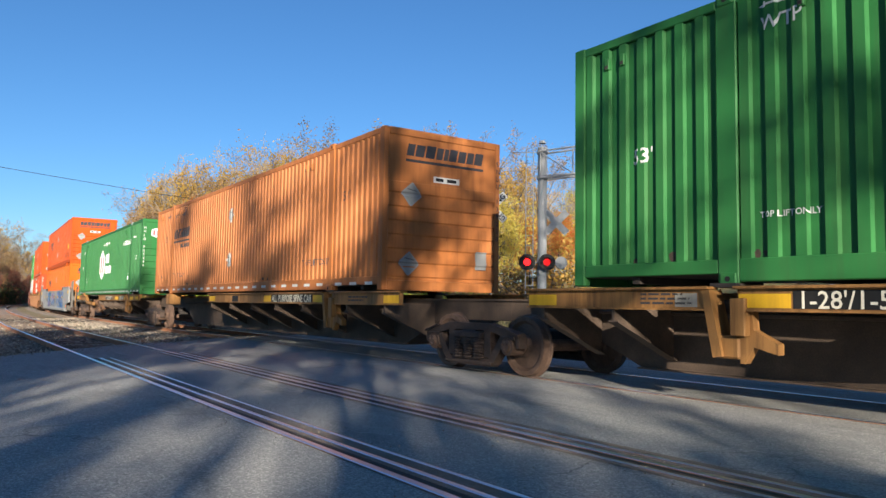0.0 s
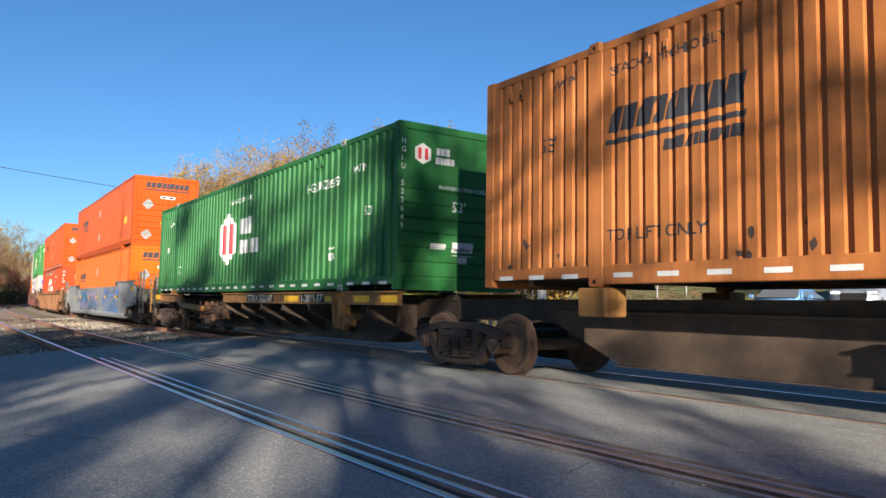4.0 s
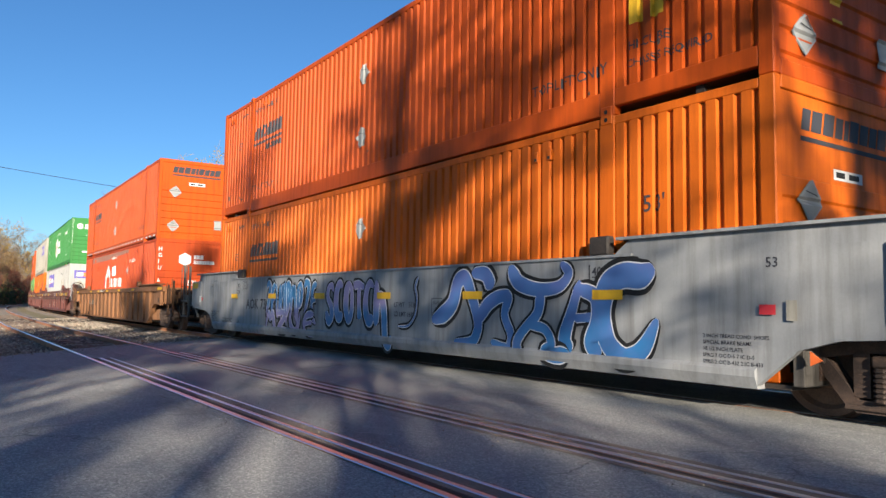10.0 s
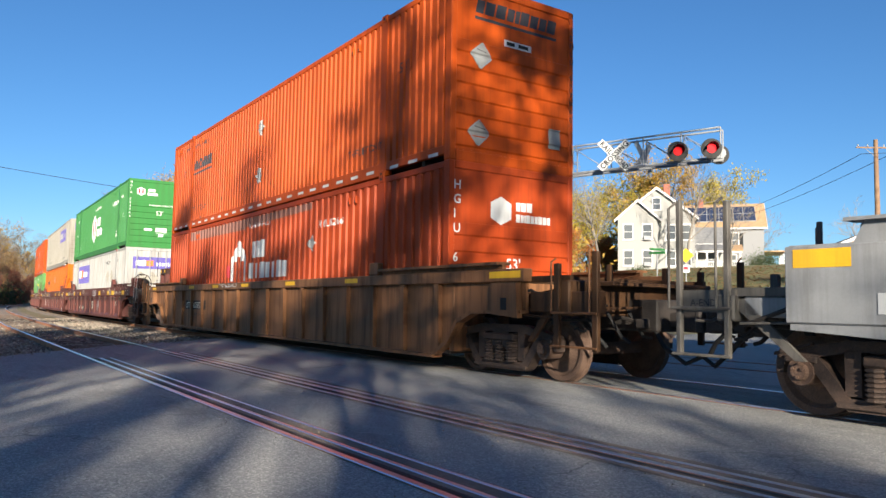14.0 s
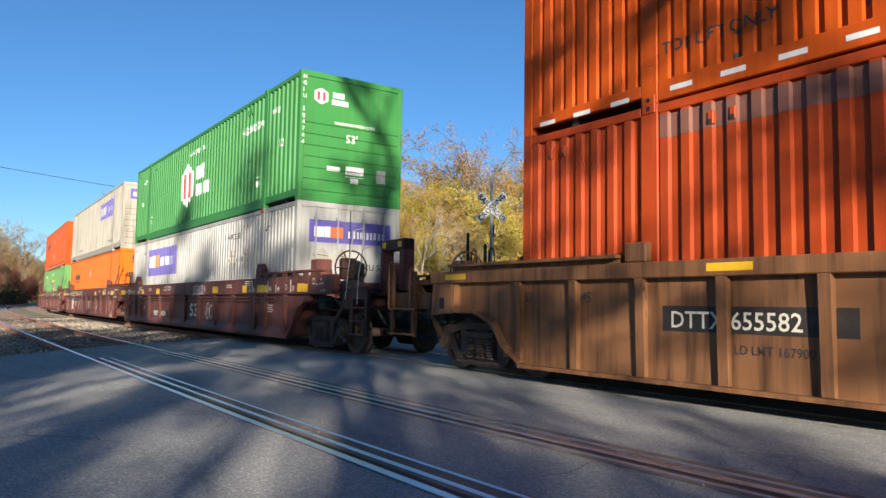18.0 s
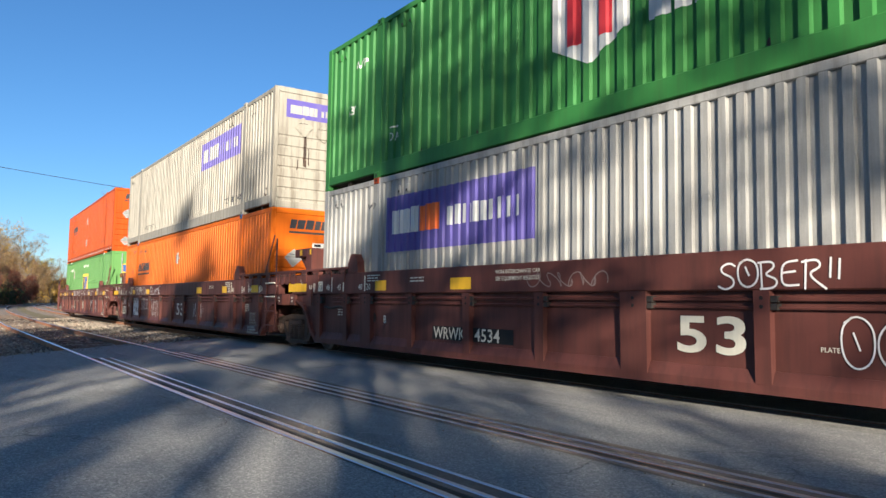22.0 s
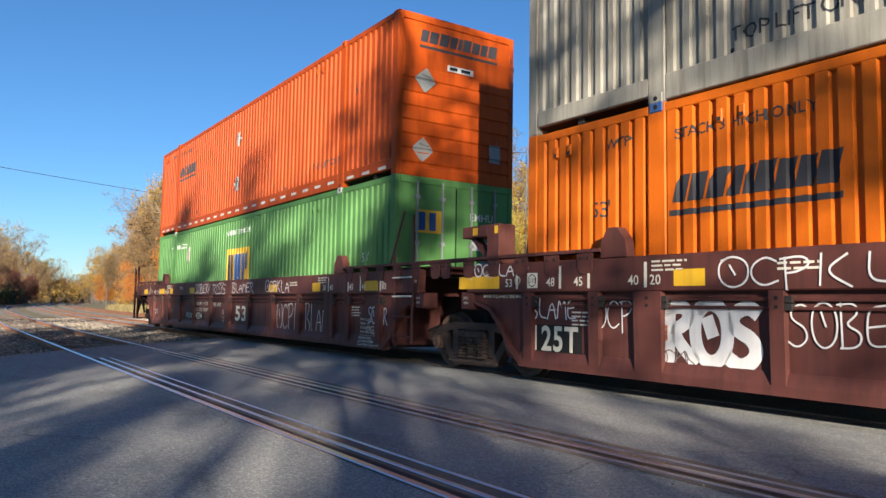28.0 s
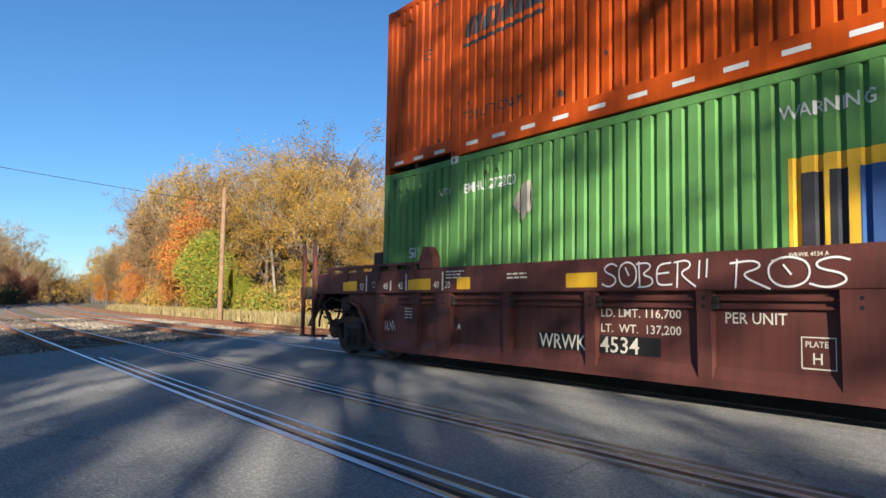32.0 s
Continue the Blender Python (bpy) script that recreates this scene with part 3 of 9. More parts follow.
def pieces(name, bm, mat, c, label=""):
    """Each loose piece of a bmesh becomes a part of its own."""
    left, first = set(bm.verts), None
    for seed in list(bm.verts):
        if seed not in left:
            continue
        left.discard(seed)
        ring, queue = [seed], [seed]
        while queue:
            for ed in queue.pop().link_edges:
                for w in ed.verts:
                    if w in left:
                        left.discard(w)
                        ring.append(w)
                        queue.append(w)
        num = {w: i for i, w in enumerate(ring)}
        fs = {f for w in ring for f in w.link_faces}
        ob = mesh_part(name, mesh_data(name, [w.co[:] for w in ring], [[num[w] for w in f.verts] for f in fs]), mat, c, label)
        first = first or ob
    bm.free()
    return first


def side_decal(c, bm, x, z, mat, name="lettering", label="", face=-1, lift=0.004):
    """Paints flat shapes (xz plane) on a container's near side, following its corrugations."""
    for v in bm.verts:
        v.co.x += x
        v.co.z += z
    br = c["_breaks"] if face < 0 else None
    bx, bd = BREAKS[br]
    cut_at(bm, bx, 0)
    for v in bm.verts:
        v.co.y = -CW / 2 + float(np.interp(v.co.x, bx, bd)) - lift
    return (pieces if name == "maker_mark" else part)(name, bm, mat, c, label)


def end_decal(c, bm, y, z, mat, name="lettering", label="", lift=0.004):
    """The same on the front end, which looks along +x; the shape's x becomes y."""
    bz, bd = BREAKS[c["_ends"]]
    for v in bm.verts:
        v.co = (0, v.co.x + y, v.co.z + z)
    cut_at(bm, bz, 2)
    for v in bm.verts:
        v.co.x = CL / 2 - float(np.interp(v.co.z, bz, bd)) + lift
    return (pieces if name == "maker_mark" else part)(name, bm, mat, c, label)


BREAKS = {}


def reg(key, pts):
    BREAKS[key] = ([p[0] for p in pts], [p[1] for p in pts])
    return key


reg("grooved", side_breaks(0.203, 0.58, 0.052))
reg("even", side_breaks(0.272, 0.38, 0.05))
reg("fine", side_breaks(0.205, 0.42, 0.045))
reg("ends", end_breaks())
reg("flat", [(0, 0.02), (CH, 0.02)])

_shared = {}
rust_rng = np.random.default_rng(91)


def corrugated(key, x0, x1, z0, z1, sign):
    bx, bd = BREAKS[key]
    pts = [(x, d) for x, d in zip(bx, bd) if x0 - 1e-6 <= x <= x1 + 1e-6]
    verts, faces = [], []
    for x, d in pts:
        y = sign * (CW / 2 - d)
        verts += [(x, y, z0), (x, y, z1)]
    for i in range(len(pts) - 1):
        q = (2 * i, 2 * i + 2, 2 * i + 3, 2 * i + 1)
        faces.append(q if sign < 0 else q[::-1])
    return mesh_data("side_panel", verts, faces)


def container(label, mat, key="grooved", rail_h=0.17, doors=False, frame_mat=None, cast_mat=None, dashes=False):
    c = empty("shipping_container")
    tagged(c, label, "container", "containers on the train")
    c["_breaks"], c["_ends"] = key, "flat" if doors else "ends"
    fm = frame_mat or mat
    post = 5.98
    for sgn in (-1, 1):
        for x0, x1 in ((-CL / 2 + 0.165, -post - 0.115), (-post + 0.125, post - 0.125), (post + 0.115, CL / 2 - 0.165)):
            k = (key, x0, sgn, rail_h)
            if k not in _shared:
                _shared[k] = corrugated(key, x0 - 0.006, x1 + 0.006, rail_h, CH - 0.11, sgn)
            mesh_part("side_panel", _shared[k].copy(), mat, c)
        y0, y1 = sorted((sgn * CW / 2, sgn * (CW / 2 - 0.11)))
        for xs in (-1, 1):
            xa, xb = sorted((xs * CL / 2, xs * (CL / 2 - 0.165)))
            part("corner_post", box(xa, xb, y0, y1, 0.0, CH, 0.012), fm, c)
            part("lifting_post", box(xs * post - 0.115, xs * post + 0.115, y0, y1, 0.0, CH, 0.012), fm, c)
            ya, yb = sorted((sgn * (CW / 2 + 0.012), sgn * (CW / 2 - 0.16)))
            for zc, hh in ((CH - 0.105, 0.125), (-0.012, 0.125)):
                part("corner_casting", box(xs * post - 0.09, xs * post + 0.09, ya, yb, zc, zc + hh, 0.012), cast_mat or fm, c, "steel lifting casting" if cast_mat else "")
                _bm = bmesh.new()
                add_cyl(_bm, (xs * post, sgn * (CW / 2 + 0.016), zc + 0.06), (xs * post, sgn * (CW / 2 - 0.02), zc + 0.06), 0.028, seg=8)
                part("casting_hole", _bm, BLACK, c)
        # rails between the posts, slightly inset
        for x0, x1 in ((-CL / 2 + 0.165, -post - 0.115), (-post + 0.115, post - 0.115), (post + 0.115, CL / 2 - 0.165)):
            ya, yb = sorted((sgn * (CW / 2 - 0.006), sgn * (CW / 2 - 0.09)))
            part("bottom_rail", box(x0, x1, ya, yb, 0.02 if abs(x0 + x1) < 0.1 else 0.10, rail_h + 0.004, 0.01), fm, c)
            part("top_rail", box(x0, x1, ya, yb, CH - 0.115, CH - 0.012, 0.01), fm, c)
            if dashes and sgn < 0:
                n = round((x1 - x0) / 0.62)
                for i in range(n):
                    xx = x0 + (i + 0.5) * (x1 - x0) / n
                    bm = flat_polys([rect(xx - 0.14, xx + 0.14, rail_h * 0.5 - 0.025, rail_h * 0.5 + 0.03)])
                    for v in bm.verts:
                        v.co.y = -CW / 2 + 0.002
                    part("reflector_strip", bm, WHITE, c)
    # ends
    bz, bd = BREAKS[c["_ends"]]
    for xs in (1, -1):
        verts, faces = [], []
        for z, d in zip(bz, bd):
            verts += [(xs * (CL / 2 - d), -CW / 2 + 0.11, z), (xs * (CL / 2 - d), CW / 2 - 0.11, z)]
        for i in range(len(bz) - 1):
            q = (2 * i, 2 * i + 1, 2 * i + 3, 2 * i + 2)
            faces.append(q if xs > 0 else q[::-1])
        mesh_part("end_panel", mesh_data("end_panel", verts, faces), mat, c)
        xa, xb = sorted((xs * (CL / 2 - 0.1), xs * (CL / 2 + 0.004)))
        part("header", box(xa, xb, -CW / 2 + 0.11, CW / 2 - 0.11, CH - 0.13, CH - 0.005, 0.01), fm, c)
        part("end_sill", box(xa, xb, -CW / 2 + 0.11, CW / 2 - 0.11, 0.0, 0.16, 0.01), fm, c)
    if doors:
        x = CL / 2
        part("door_gap", box(x - 0.02, x - 0.012, -0.012, 0.012, 0.17, CH - 0.14), BLACK, c)
        for y in (-0.85, -0.32, 0.32, 0.85):
            rod = part("lock_rod", cyl((x + 0.02, y, 0.1), (x + 0.02, y, CH - 0.08), 0.018, seg=8), GALV, c, "galvanised lock rod")
            for zz in (0.35, 1.0, 1.7, 2.5):
                part("rod_bracket", box(x - 0.02, x + 0.045, y - 0.04, y + 0.04, zz, zz + 0.06), GALV, rod)
            part("door_handle", box(x + 0.01, x + 0.035, y - 0.02, y + 0.34, 0.93, 0.97), GALV, rod)
    # small louvred vents under the top rail
    for xx in (-7.55, -7.32, -5.2, -4.95, 4.75, 5.0):
        vent = part("vent", box(xx - 0.035, xx + 0.035, -CW / 2 - 0.008, -CW / 2 + 0.05, 2.53, 2.67, 0.01), fm, c)
        part("vent_slot", box(xx - 0.022, xx + 0.022, -CW / 2 - 0.012, -CW / 2 - 0.008, 2.545, 2.585), GRIMY, vent)
    # rust that has broken out along the foot of the side
    for i in range(26 if mat is ORANGE_OLD else 8):
        xx = rust_rng.uniform(-7.7, 7.7)
        r = rust_rng.uniform(0.015, 0.05)
        zz = rail_h + 0.03 + 0.5 * rust_rng.random() ** 3
        if abs(abs(xx) - post) > 0.25:
            side_decal(c, flat_polys([[(r * rust_rng.uniform(0.6, 1.3) * math.cos(a), r * rust_rng.uniform(0.7, 1.9) * math.sin(a)) for a in np.linspace(0, 5.4, 7)]]), xx, zz, RUSTY, "rust_spot", lift=0.003)
    # roof and floor
    part("roof", box(-CL / 2 + 0.02, CL / 2 - 0.02, -CW / 2 + 0.03, CW / 2 - 0.03, CH - 0.035, CH - 0.018), mat, c)
    part("floor", box(-CL / 2 + 0.05, CL / 2 - 0.05, -CW / 2 + 0.08, CW / 2 - 0.08, 0.10, 0.14), GRIMY, c)
    for i in range(9):
        xx = -7.2 + i * 1.8
        part("cross_member", box(xx - 0.05, xx + 0.05, -CW / 2 + 0.09, CW / 2 - 0.09, 0.02, 0.10), GRIMY, c)
    return c


def word_blocks(n, w, h, lean=0.0, gap=0.14, seed=1):
    """n plain slanted blocks of uneven width standing for a maker's name, w wide in all and h high."""
    share = [(1.0, 0.9, 1.1, 1.15, 0.85, 0.55, 1.05)[(i + seed) % 7] for i in range(n)]
    out, x = [], 0.0
    for i, q in enumerate(share):
        step = w * q / sum(share)
        b = x + step * (1 - gap)
        hh = h * (0.95 if (i + seed) % 3 else 1.0)
        out.append([(x, 0), (b, 0), (b + lean * hh, hh), (x + lean * hh, hh)])
        x += step
    return flat_polys(out)


def diamond(r):
    return flat_polys([[(0, -r), (r, 0), (0, r), (-r, 0)]])


def placard(c, x, z, r, front=False, turn=0.0, mat=None):
    """A metal placard holder: a square plate on its corner with a raised rim and a folding flap."""
    put_on = end_decal if front else side_decal
    ca, sa = math.cos(turn), math.sin(turn)
    R = lambda pts: [(a * ca - b * sa, a * sa + b * ca) for a, b in pts]
    k = 0.86
    put_on(c, flat_polys([R([(-0.12 * r, -0.94 * r), (0.12 * r, -0.94 * r), (0.94 * r, -0.1 * r), (0.94 * r, 0.1 * r), (0.1 * r, 0.94 * r), (-0.1 * r, 0.94 * r), (-0.94 * r, 0.1 * r), (-0.94 * r, -0.1 * r)])]), x, z, mat or PLACARD, "placard", "tilted grey metal placard", lift=0.02)
    rim = [R([(a, b), (a2, b2), (a2 * k, b2 * k), (a * k, b * k)]) for (a, b), (a2, b2) in (((0, -r), (r, 0)), ((r, 0), (0, r)), ((0, r), (-r, 0)), ((-r, 0), (0, -r)))]
    put_on(c, flat_polys(rim), x, z, mat or GALV, "placard_rim", lift=0.03)
    put_on(c, flat_polys([R([(-0.5 * r, 0.38 * r), (0.5 * r, 0.30 * r), (0.5 * r, 0.34 * r), (-0.5 * r, 0.43 * r)])]), x, z, BLACK, "placard_flap", lift=0.024)


def hexagon(w, h):
    return flat_polys([[(0, -h / 2), (w / 2, -h * 0.27), (w / 2, h * 0.27), (0, h / 2), (-w / 2, h * 0.27), (-w / 2, -h * 0.27)]])


def orange_marks(c, national=False, ink=None, placards=True, base=0):
    """Maker's name blocks with an underline on side and front, load notes, placards."""
    ink = ink or NAVY
    side_decal(c, word_blocks(9, 1.75, 0.30, 0.25), -5.78, 1.78, ink, "maker_mark", "dark slanted block lettering")
    side_decal(c, flat_polys([rect(-5.82, -4.0, 1.64, 1.70)]), 0, 0, ink, "maker_mark")
    if national:
        side_decal(c, word_blocks(8, 0.95, 0.13, 0.2, seed=2), -5.0, 1.45, ink, "maker_mark")
    end_decal(c, word_blocks(9, 1.72, 0.23, 0.2), -0.83, 2.42, ink, "maker_mark", "dark slanted block lettering")
    end_decal(c, flat_polys([rect(-0.84, 0.9, 2.31, 2.36)]), 0, 0, ink, "maker_mark")
    end_decal(c, flat_polys([rect(-0.24, 0.34, 1.99, 2.10)]), 0, 0, WHITE, "plate")
    end_decal(c, flat_polys([rect(-0.19, -0.02, 2.015, 2.075), rect(0.06, 0.27, 2.015, 2.075)]), 0, 0.0, BLACK, "plate", lift=0.006)
    side_decal(c, letters("53'", 0.26), -6.95, 1.72, ink)
    side_decal(c, letters("53'", 0.26), 6.5, 1.72, ink)
    side_decal(c, letters("WTP", 0.17), -6.72, 2.5, ink)
    side_decal(c, letters("STACK 3 HIGH ONLY", 0.16), -5.75, 2.46, ink)
    side_decal(c, letters("TOP LIFT ONLY", 0.19), -5.8, 0.52, ink)
    side_decal(c, letters("TOP LIFT ONLY", 0.19), 4.66, 0.52, ink)
    if placards:
        for xx, zz in ((-0.05, 2.05), (-0.1, 0.85)):
            placard(c, xx, zz, 0.2, turn=-0.1)
        for yy, zz in ((-0.72, 1.72), (-0.75, 0.48)):
            placard(c, yy, zz, 0.22, True, turn=-0.08)
        end_decal(c, flat_polys([rect(0.72, 0.98, 0.42, 0.76)]), 0, 0, PLACARD, "document_holder", "grey document holder", lift=0.03)


def green_logo(c, x, z, s=1.0, mat=None):
    m = mat or WHITE
    side_decal(c, hexagon(1.25 * s, 1.4 * s), x, z, m, "maker_mark", "white six-sided mark with red bars")
    side_decal(c, flat_polys([rect(-0.36 * s, -0.14 * s, -0.4 * s, 0.4 * s), rect(0.14 * s, 0.36 * s, -0.4 * s, 0.4 * s)]), x, z, LOGO_RED, "maker_mark", lift=0.007)
    side_decal(c, word_blocks(3, 0.95 * s, 0.42 * s), x + 0.95 * s, z + 0.06 * s, m, "maker_mark")
    side_decal(c, word_blocks(5, 1.4 * s, 0.36 * s, seed=3), x + 0.9 * s, z - 0.44 * s, m, "maker_mark")


def green_marks(c, number, plain=False):
    green_logo(c, -0.85, 1.42)
    side_decal(c, letters(number, 0.26), 4.3, 2.05, WHITE)
    side_decal(c, letters("WARNING HIGH CUBE", 0.17), -0.75, 2.32, WHITE)
    for xx in (-7.2, 6.86):
        side_decal(c, letters("53'", 0.24), xx, 1.36, WHITE)
    for xx in (-5.62 if plain else -6.9, 6.4):
        side_decal(c, letters("WTP", 0.2), xx, 2.42 if plain else 2.2, WHITE)
    for xx in (5.42,) if plain else (-5.6, 5.42):
        side_decal(c, letters("DA", 0.2), xx, 0.6, WHITE)
        side_decal(c, flat_polys([rect(0, 0.2, 0.82, 0.845), [(0.2, 0.80), (0.26, 0.832), (0.2, 0.865)]]), xx, 0, WHITE)
    end_decal(c, hexagon(0.33, 0.37), -0.8, 2.37, WHITE, "maker_mark", "white six-sided mark")
    end_decal(c, flat_polys([rect(-0.1, -0.035, -0.1, 0.1), rect(0.035, 0.1, -0.1, 0.1)]), -0.8, 2.37, LOGO_RED, "maker_mark", lift=0.007)
    end_decal(c, word_blocks(3, 0.3, 0.13), -0.52, 2.38, WHITE, "maker_mark")
    end_decal(c, word_blocks(5, 0.42, 0.12, seed=3), -0.54, 2.22, WHITE, "maker_mark")
    end_decal(c, letters("WARNING HIGH CUBE", 0.1), -0.47, 1.78, WHITE)
    end_decal(c, letters("53'", 0.26), -0.18, 1.4, WHITE)
    end_decal(c, flat_polys([rect(-0.62, -0.3, 0.72, 0.82)]), 0, 0, WHITE, "plate")
    end_decal(c, flat_polys([rect(-0.16, 0.3, 0.62, 0.86), rect(-0.04, 0.16, 0.48, 0.6)]), 0, 0, WHITE, "plate")
    end_decal(c, letters("24,000 lbs", 0.085), -0.12, 0.7, NAVY, lift=0.007)
    end_decal(c, flat_polys([rect(0.62, 0.86, 0.55, 0.85)]), 0, 0, PLACARD, "document_holder", "grey document holder", lift=0.03)


def vertical_number(c, text, x, z_top, mat, size=0.13):
    """A number that runs down the front corner post, character under character."""
    for i, ch in enumerate(text):
        if ch == " ":
            continue
        bm = letters(ch, size)
        for v in bm.verts:
            v.co.x += x
            v.co.z += z_top - i * size * 1.12
        for v in bm.verts:
            v.co = (CL / 2 + 0.006, v.co.x, v.co.z)
        part("lettering", bm, mat, c)


def build_containers():
    out = {}
    c = out["U0"] = container("deep green shipping container with white markings on a spine car", HUB_GREEN, "even", 0.24, cast_mat=None)
    green_marks(c, "HGIU 522713", True)
    side_decal(c, letters("TOP LIFT ONLY", 0.085), -5.66, 0.62, WHITE)
    side_decal(c, flat_polys([rect(-5.55, -5.3, 2.66, 2.68), [(-5.55, 2.64), (-5.64, 2.67), (-5.55, 2.70)]]), 0, 0, WHITE, "arrow_mark")
    c = out["U1"] = container("faded orange corrugated shipping container with dark lettering on a spine car", ORANGE_OLD, "grooved", 0.24, dashes=True)
    orange_marks(c, True)
    vertical_number(c, "SNLU 139210", 1.2, 2.45, NAVY)
    c = out["U2"] = container("deep green shipping container with white mark on a spine car", HUB_GREEN, "even", 0.24, cast_mat=GALV, dashes=True)
    green_marks(c, "HGIU 522649")
    vertical_number(c, "HGIU 522649", -1.25, 2.5, WHITE)
    c = out["W1L"] = container("orange corrugated shipping container in a grey well car", ORANGE, "grooved")
    orange_marks(c)
    c = out["W1U"] = container("weathered red-orange shipping container stacked on an orange one", ORANGE_RED, "grooved", 0.3)
    orange_marks(c, True)
    vertical_number(c, "SNLU 987193", 1.2, 2.5, NAVY)
    end_decal(c, flat_polys([rect(-0.2, 0.0, 0.75, 1.02)]), 0, 0, YELLOW, "sticker", "yellow warning sticker")
    side_decal(c, flat_polys([rect(6.3, 6.5, 1.0, 1.3), rect(6.62, 6.8, 1.0, 1.3)]), 0, 0, YELLOW, "sticker", "yellow warning sticker")
    side_decal(c, letters("HI-CUBE", 0.15), 6.3, 0.7, NAVY)
    side_decal(c, letters("CHASSIS REQUIRED", 0.13), 6.28, 0.5, NAVY)
    c = out["W2L"] = container("brick red shipping container with white markings in a rusty car", HUB_RED, "even")
    c = out["W2U"] = container("red-orange shipping container with reflector strips stacked on brick red", ORANGE_RED, "grooved", 0.24, dashes=True)
    orange_marks(c)
    vertical_number(c, "SNLU 977060", 1.2, 2.4, NAVY)
    c = out["AL"] = container("dull white shipping container with violet panels in a maroon car", FX_WHITE, "fine", doors=True, cast_mat=HUB_RED)
    c = out["AU"] = container("mid-green shipping container with white mark stacked on white one", LIGHT_GREEN, "even", 0.26)
    green_marks(c, "HGIU 504744")
    vertical_number(c, "HGIU 504744", -1.25, 2.7, WHITE)
    c = out["BL"] = container("clean orange corrugated shipping container in a maroon well car", ORANGE_CLEAN, "grooved", cast_mat=LOGO_BLUE)
    orange_marks(c)
    c = out["BU"] = container("dirty grey shipping container with violet panel stacked on orange one", FX_GREY, "fine", 0.3)
    c = out["CL"] = container("pale green shipping container with yellow panel in a maroon car", EMP_GREEN, "grooved", doors=True, cast_mat=WHITE)
    c = out["CU"] = container("red-orange shipping container with reflector strips stacked on pale green", ORANGE_RED, "grooved", 0.3, dashes=True)
    orange_marks(c)
    vertical_number(c, "SNLU 936322", 1.2, 2.4, NAVY)
    # brick red one: house-shaped mark and blocks
    c = out["W2L"]
    side_decal(c, flat_polys([[(-0.55, 0), (0.55, 0), (0.55, 0.62), (0, 1.05), (-0.55, 0.62)]]), -1.4, 1.2, WHITE, "maker_mark", "white house-shaped mark")
    side_decal(c, flat_polys([rect(-0.34, -0.2, 0.0, 0.5), rect(-0.07, 0.07, 0.0, 0.62), rect(0.2, 0.34, 0.0, 0.5)]), -1.4, 1.2, HUB_RED, "maker_mark", lift=0.007)
    side_decal(c, word_blocks(3, 0.95, 0.42), -0.5, 1.75, WHITE, "maker_mark")
    side_decal(c, word_blocks(8, 2.4, 0.38, seed=3), -0.6, 1.25, WHITE, "maker_mark")
    side_decal(c, letters("WARNING HIGH CUBE", 0.15), -0.8, 2.5, WHITE)
    side_decal(c, letters("HGIU 621668", 0.2), 3.4, 2.2, WHITE)
    for xx, zz in ((3.1, 1.9), (-3.2, 1.0)):
        placard(c, xx, zz, 0.18)
    side_decal(c, flat_polys([rect(-5.85, -1.0, 2.5, 2.76), [(-1.0, 2.55), (3.0, 2.62), (3.0, 2.76), (-1.0, 2.76)]]), 0, 0, BAND, "repainted_band", "dull mauve repainted band")
    side_decal(c, flat_polys([rect(-2.4, -2.1, 1.3, 1.62)]), 0, 0, LOGO_RED, "paint_patch", "crimson painted patch")
    end_decal(c, hexagon(0.42, 0.46), -0.27, 2.18, WHITE, "maker_mark", "white six-sided mark")
    end_decal(c, word_blocks(3, 0.36, 0.15), 0.04, 2.2, WHITE, "maker_mark")
    end_decal(c, word_blocks(9, 0.75, 0.13, seed=3), 0.04, 2.02, WHITE, "maker_mark")
    end_decal(c, letters("53'", 0.26), -0.17, 1.24, WHITE)
    vertical_number(c, "HGIU 621668", -1.22, 2.45, WHITE, 0.2)
    # white one
    c = out["AL"]
    side_decal(c, flat_polys([rect(-5.62, -1.82, 1.55, 2.5)]), 0, 0, PURPLE, "maker_panel", "violet painted panel")
    side_decal(c, word_blocks(3, 0.85, 0.42, gap=0.06, seed=1), -5.42, 1.85, WHITE, "maker_mark", lift=0.007)
    side_decal(c, word_blocks(2, 0.55, 0.42, gap=0.06, seed=5), -4.56, 1.85, LOGO_ORANGE, "maker_mark", lift=0.007)
    side_decal(c, word_blocks(10, 1.75, 0.30, gap=0.4, seed=2), -3.8, 1.88, WHITE, "maker_mark", lift=0.007)
    side_decal(c, letters("WTP", 0.17), -6.35, 2.34, NAVY)
    side_decal(c, letters("WTP", 0.17), 6.15, 2.34, NAVY)
    side_decal(c, letters("TOP LIFT ONLY", 0.17), -5.6, 0.9, NAVY)
    side_decal(c, letters("FDXU 533368", 0.2), 3.2, 2.3, NAVY)
    for xx in (3.9, 4.9):
        placard(c, xx, 1.75, 0.28, mat=FX_GREY)
    for yy in (-0.68, -0.22):
        placard(c, yy, 1.62, 0.27, True, mat=FX_GREY)
    end_decal(c, flat_polys([rect(-1.0, 1.04, 2.0, 2.5)]), 0, 0, PURPLE, "maker_panel", "violet painted panel")
    end_decal(c, word_blocks(3, 0.4, 0.24, gap=0.06, seed=1), -0.88, 2.12, WHITE, "maker_mark", lift=0.008)
    end_decal(c, word_blocks(2, 0.3, 0.24, gap=0.06, seed=5), -0.47, 2.12, LOGO_ORANGE, "maker_mark", lift=0.008)
    end_decal(c, word_blocks(10, 0.95, 0.16, gap=0.4, seed=2), -0.05, 2.13, WHITE, "maker_mark", lift=0.008)
    end_decal(c, letters("FDXU 533368", 0.2), 0.1, 1.42, NAVY)
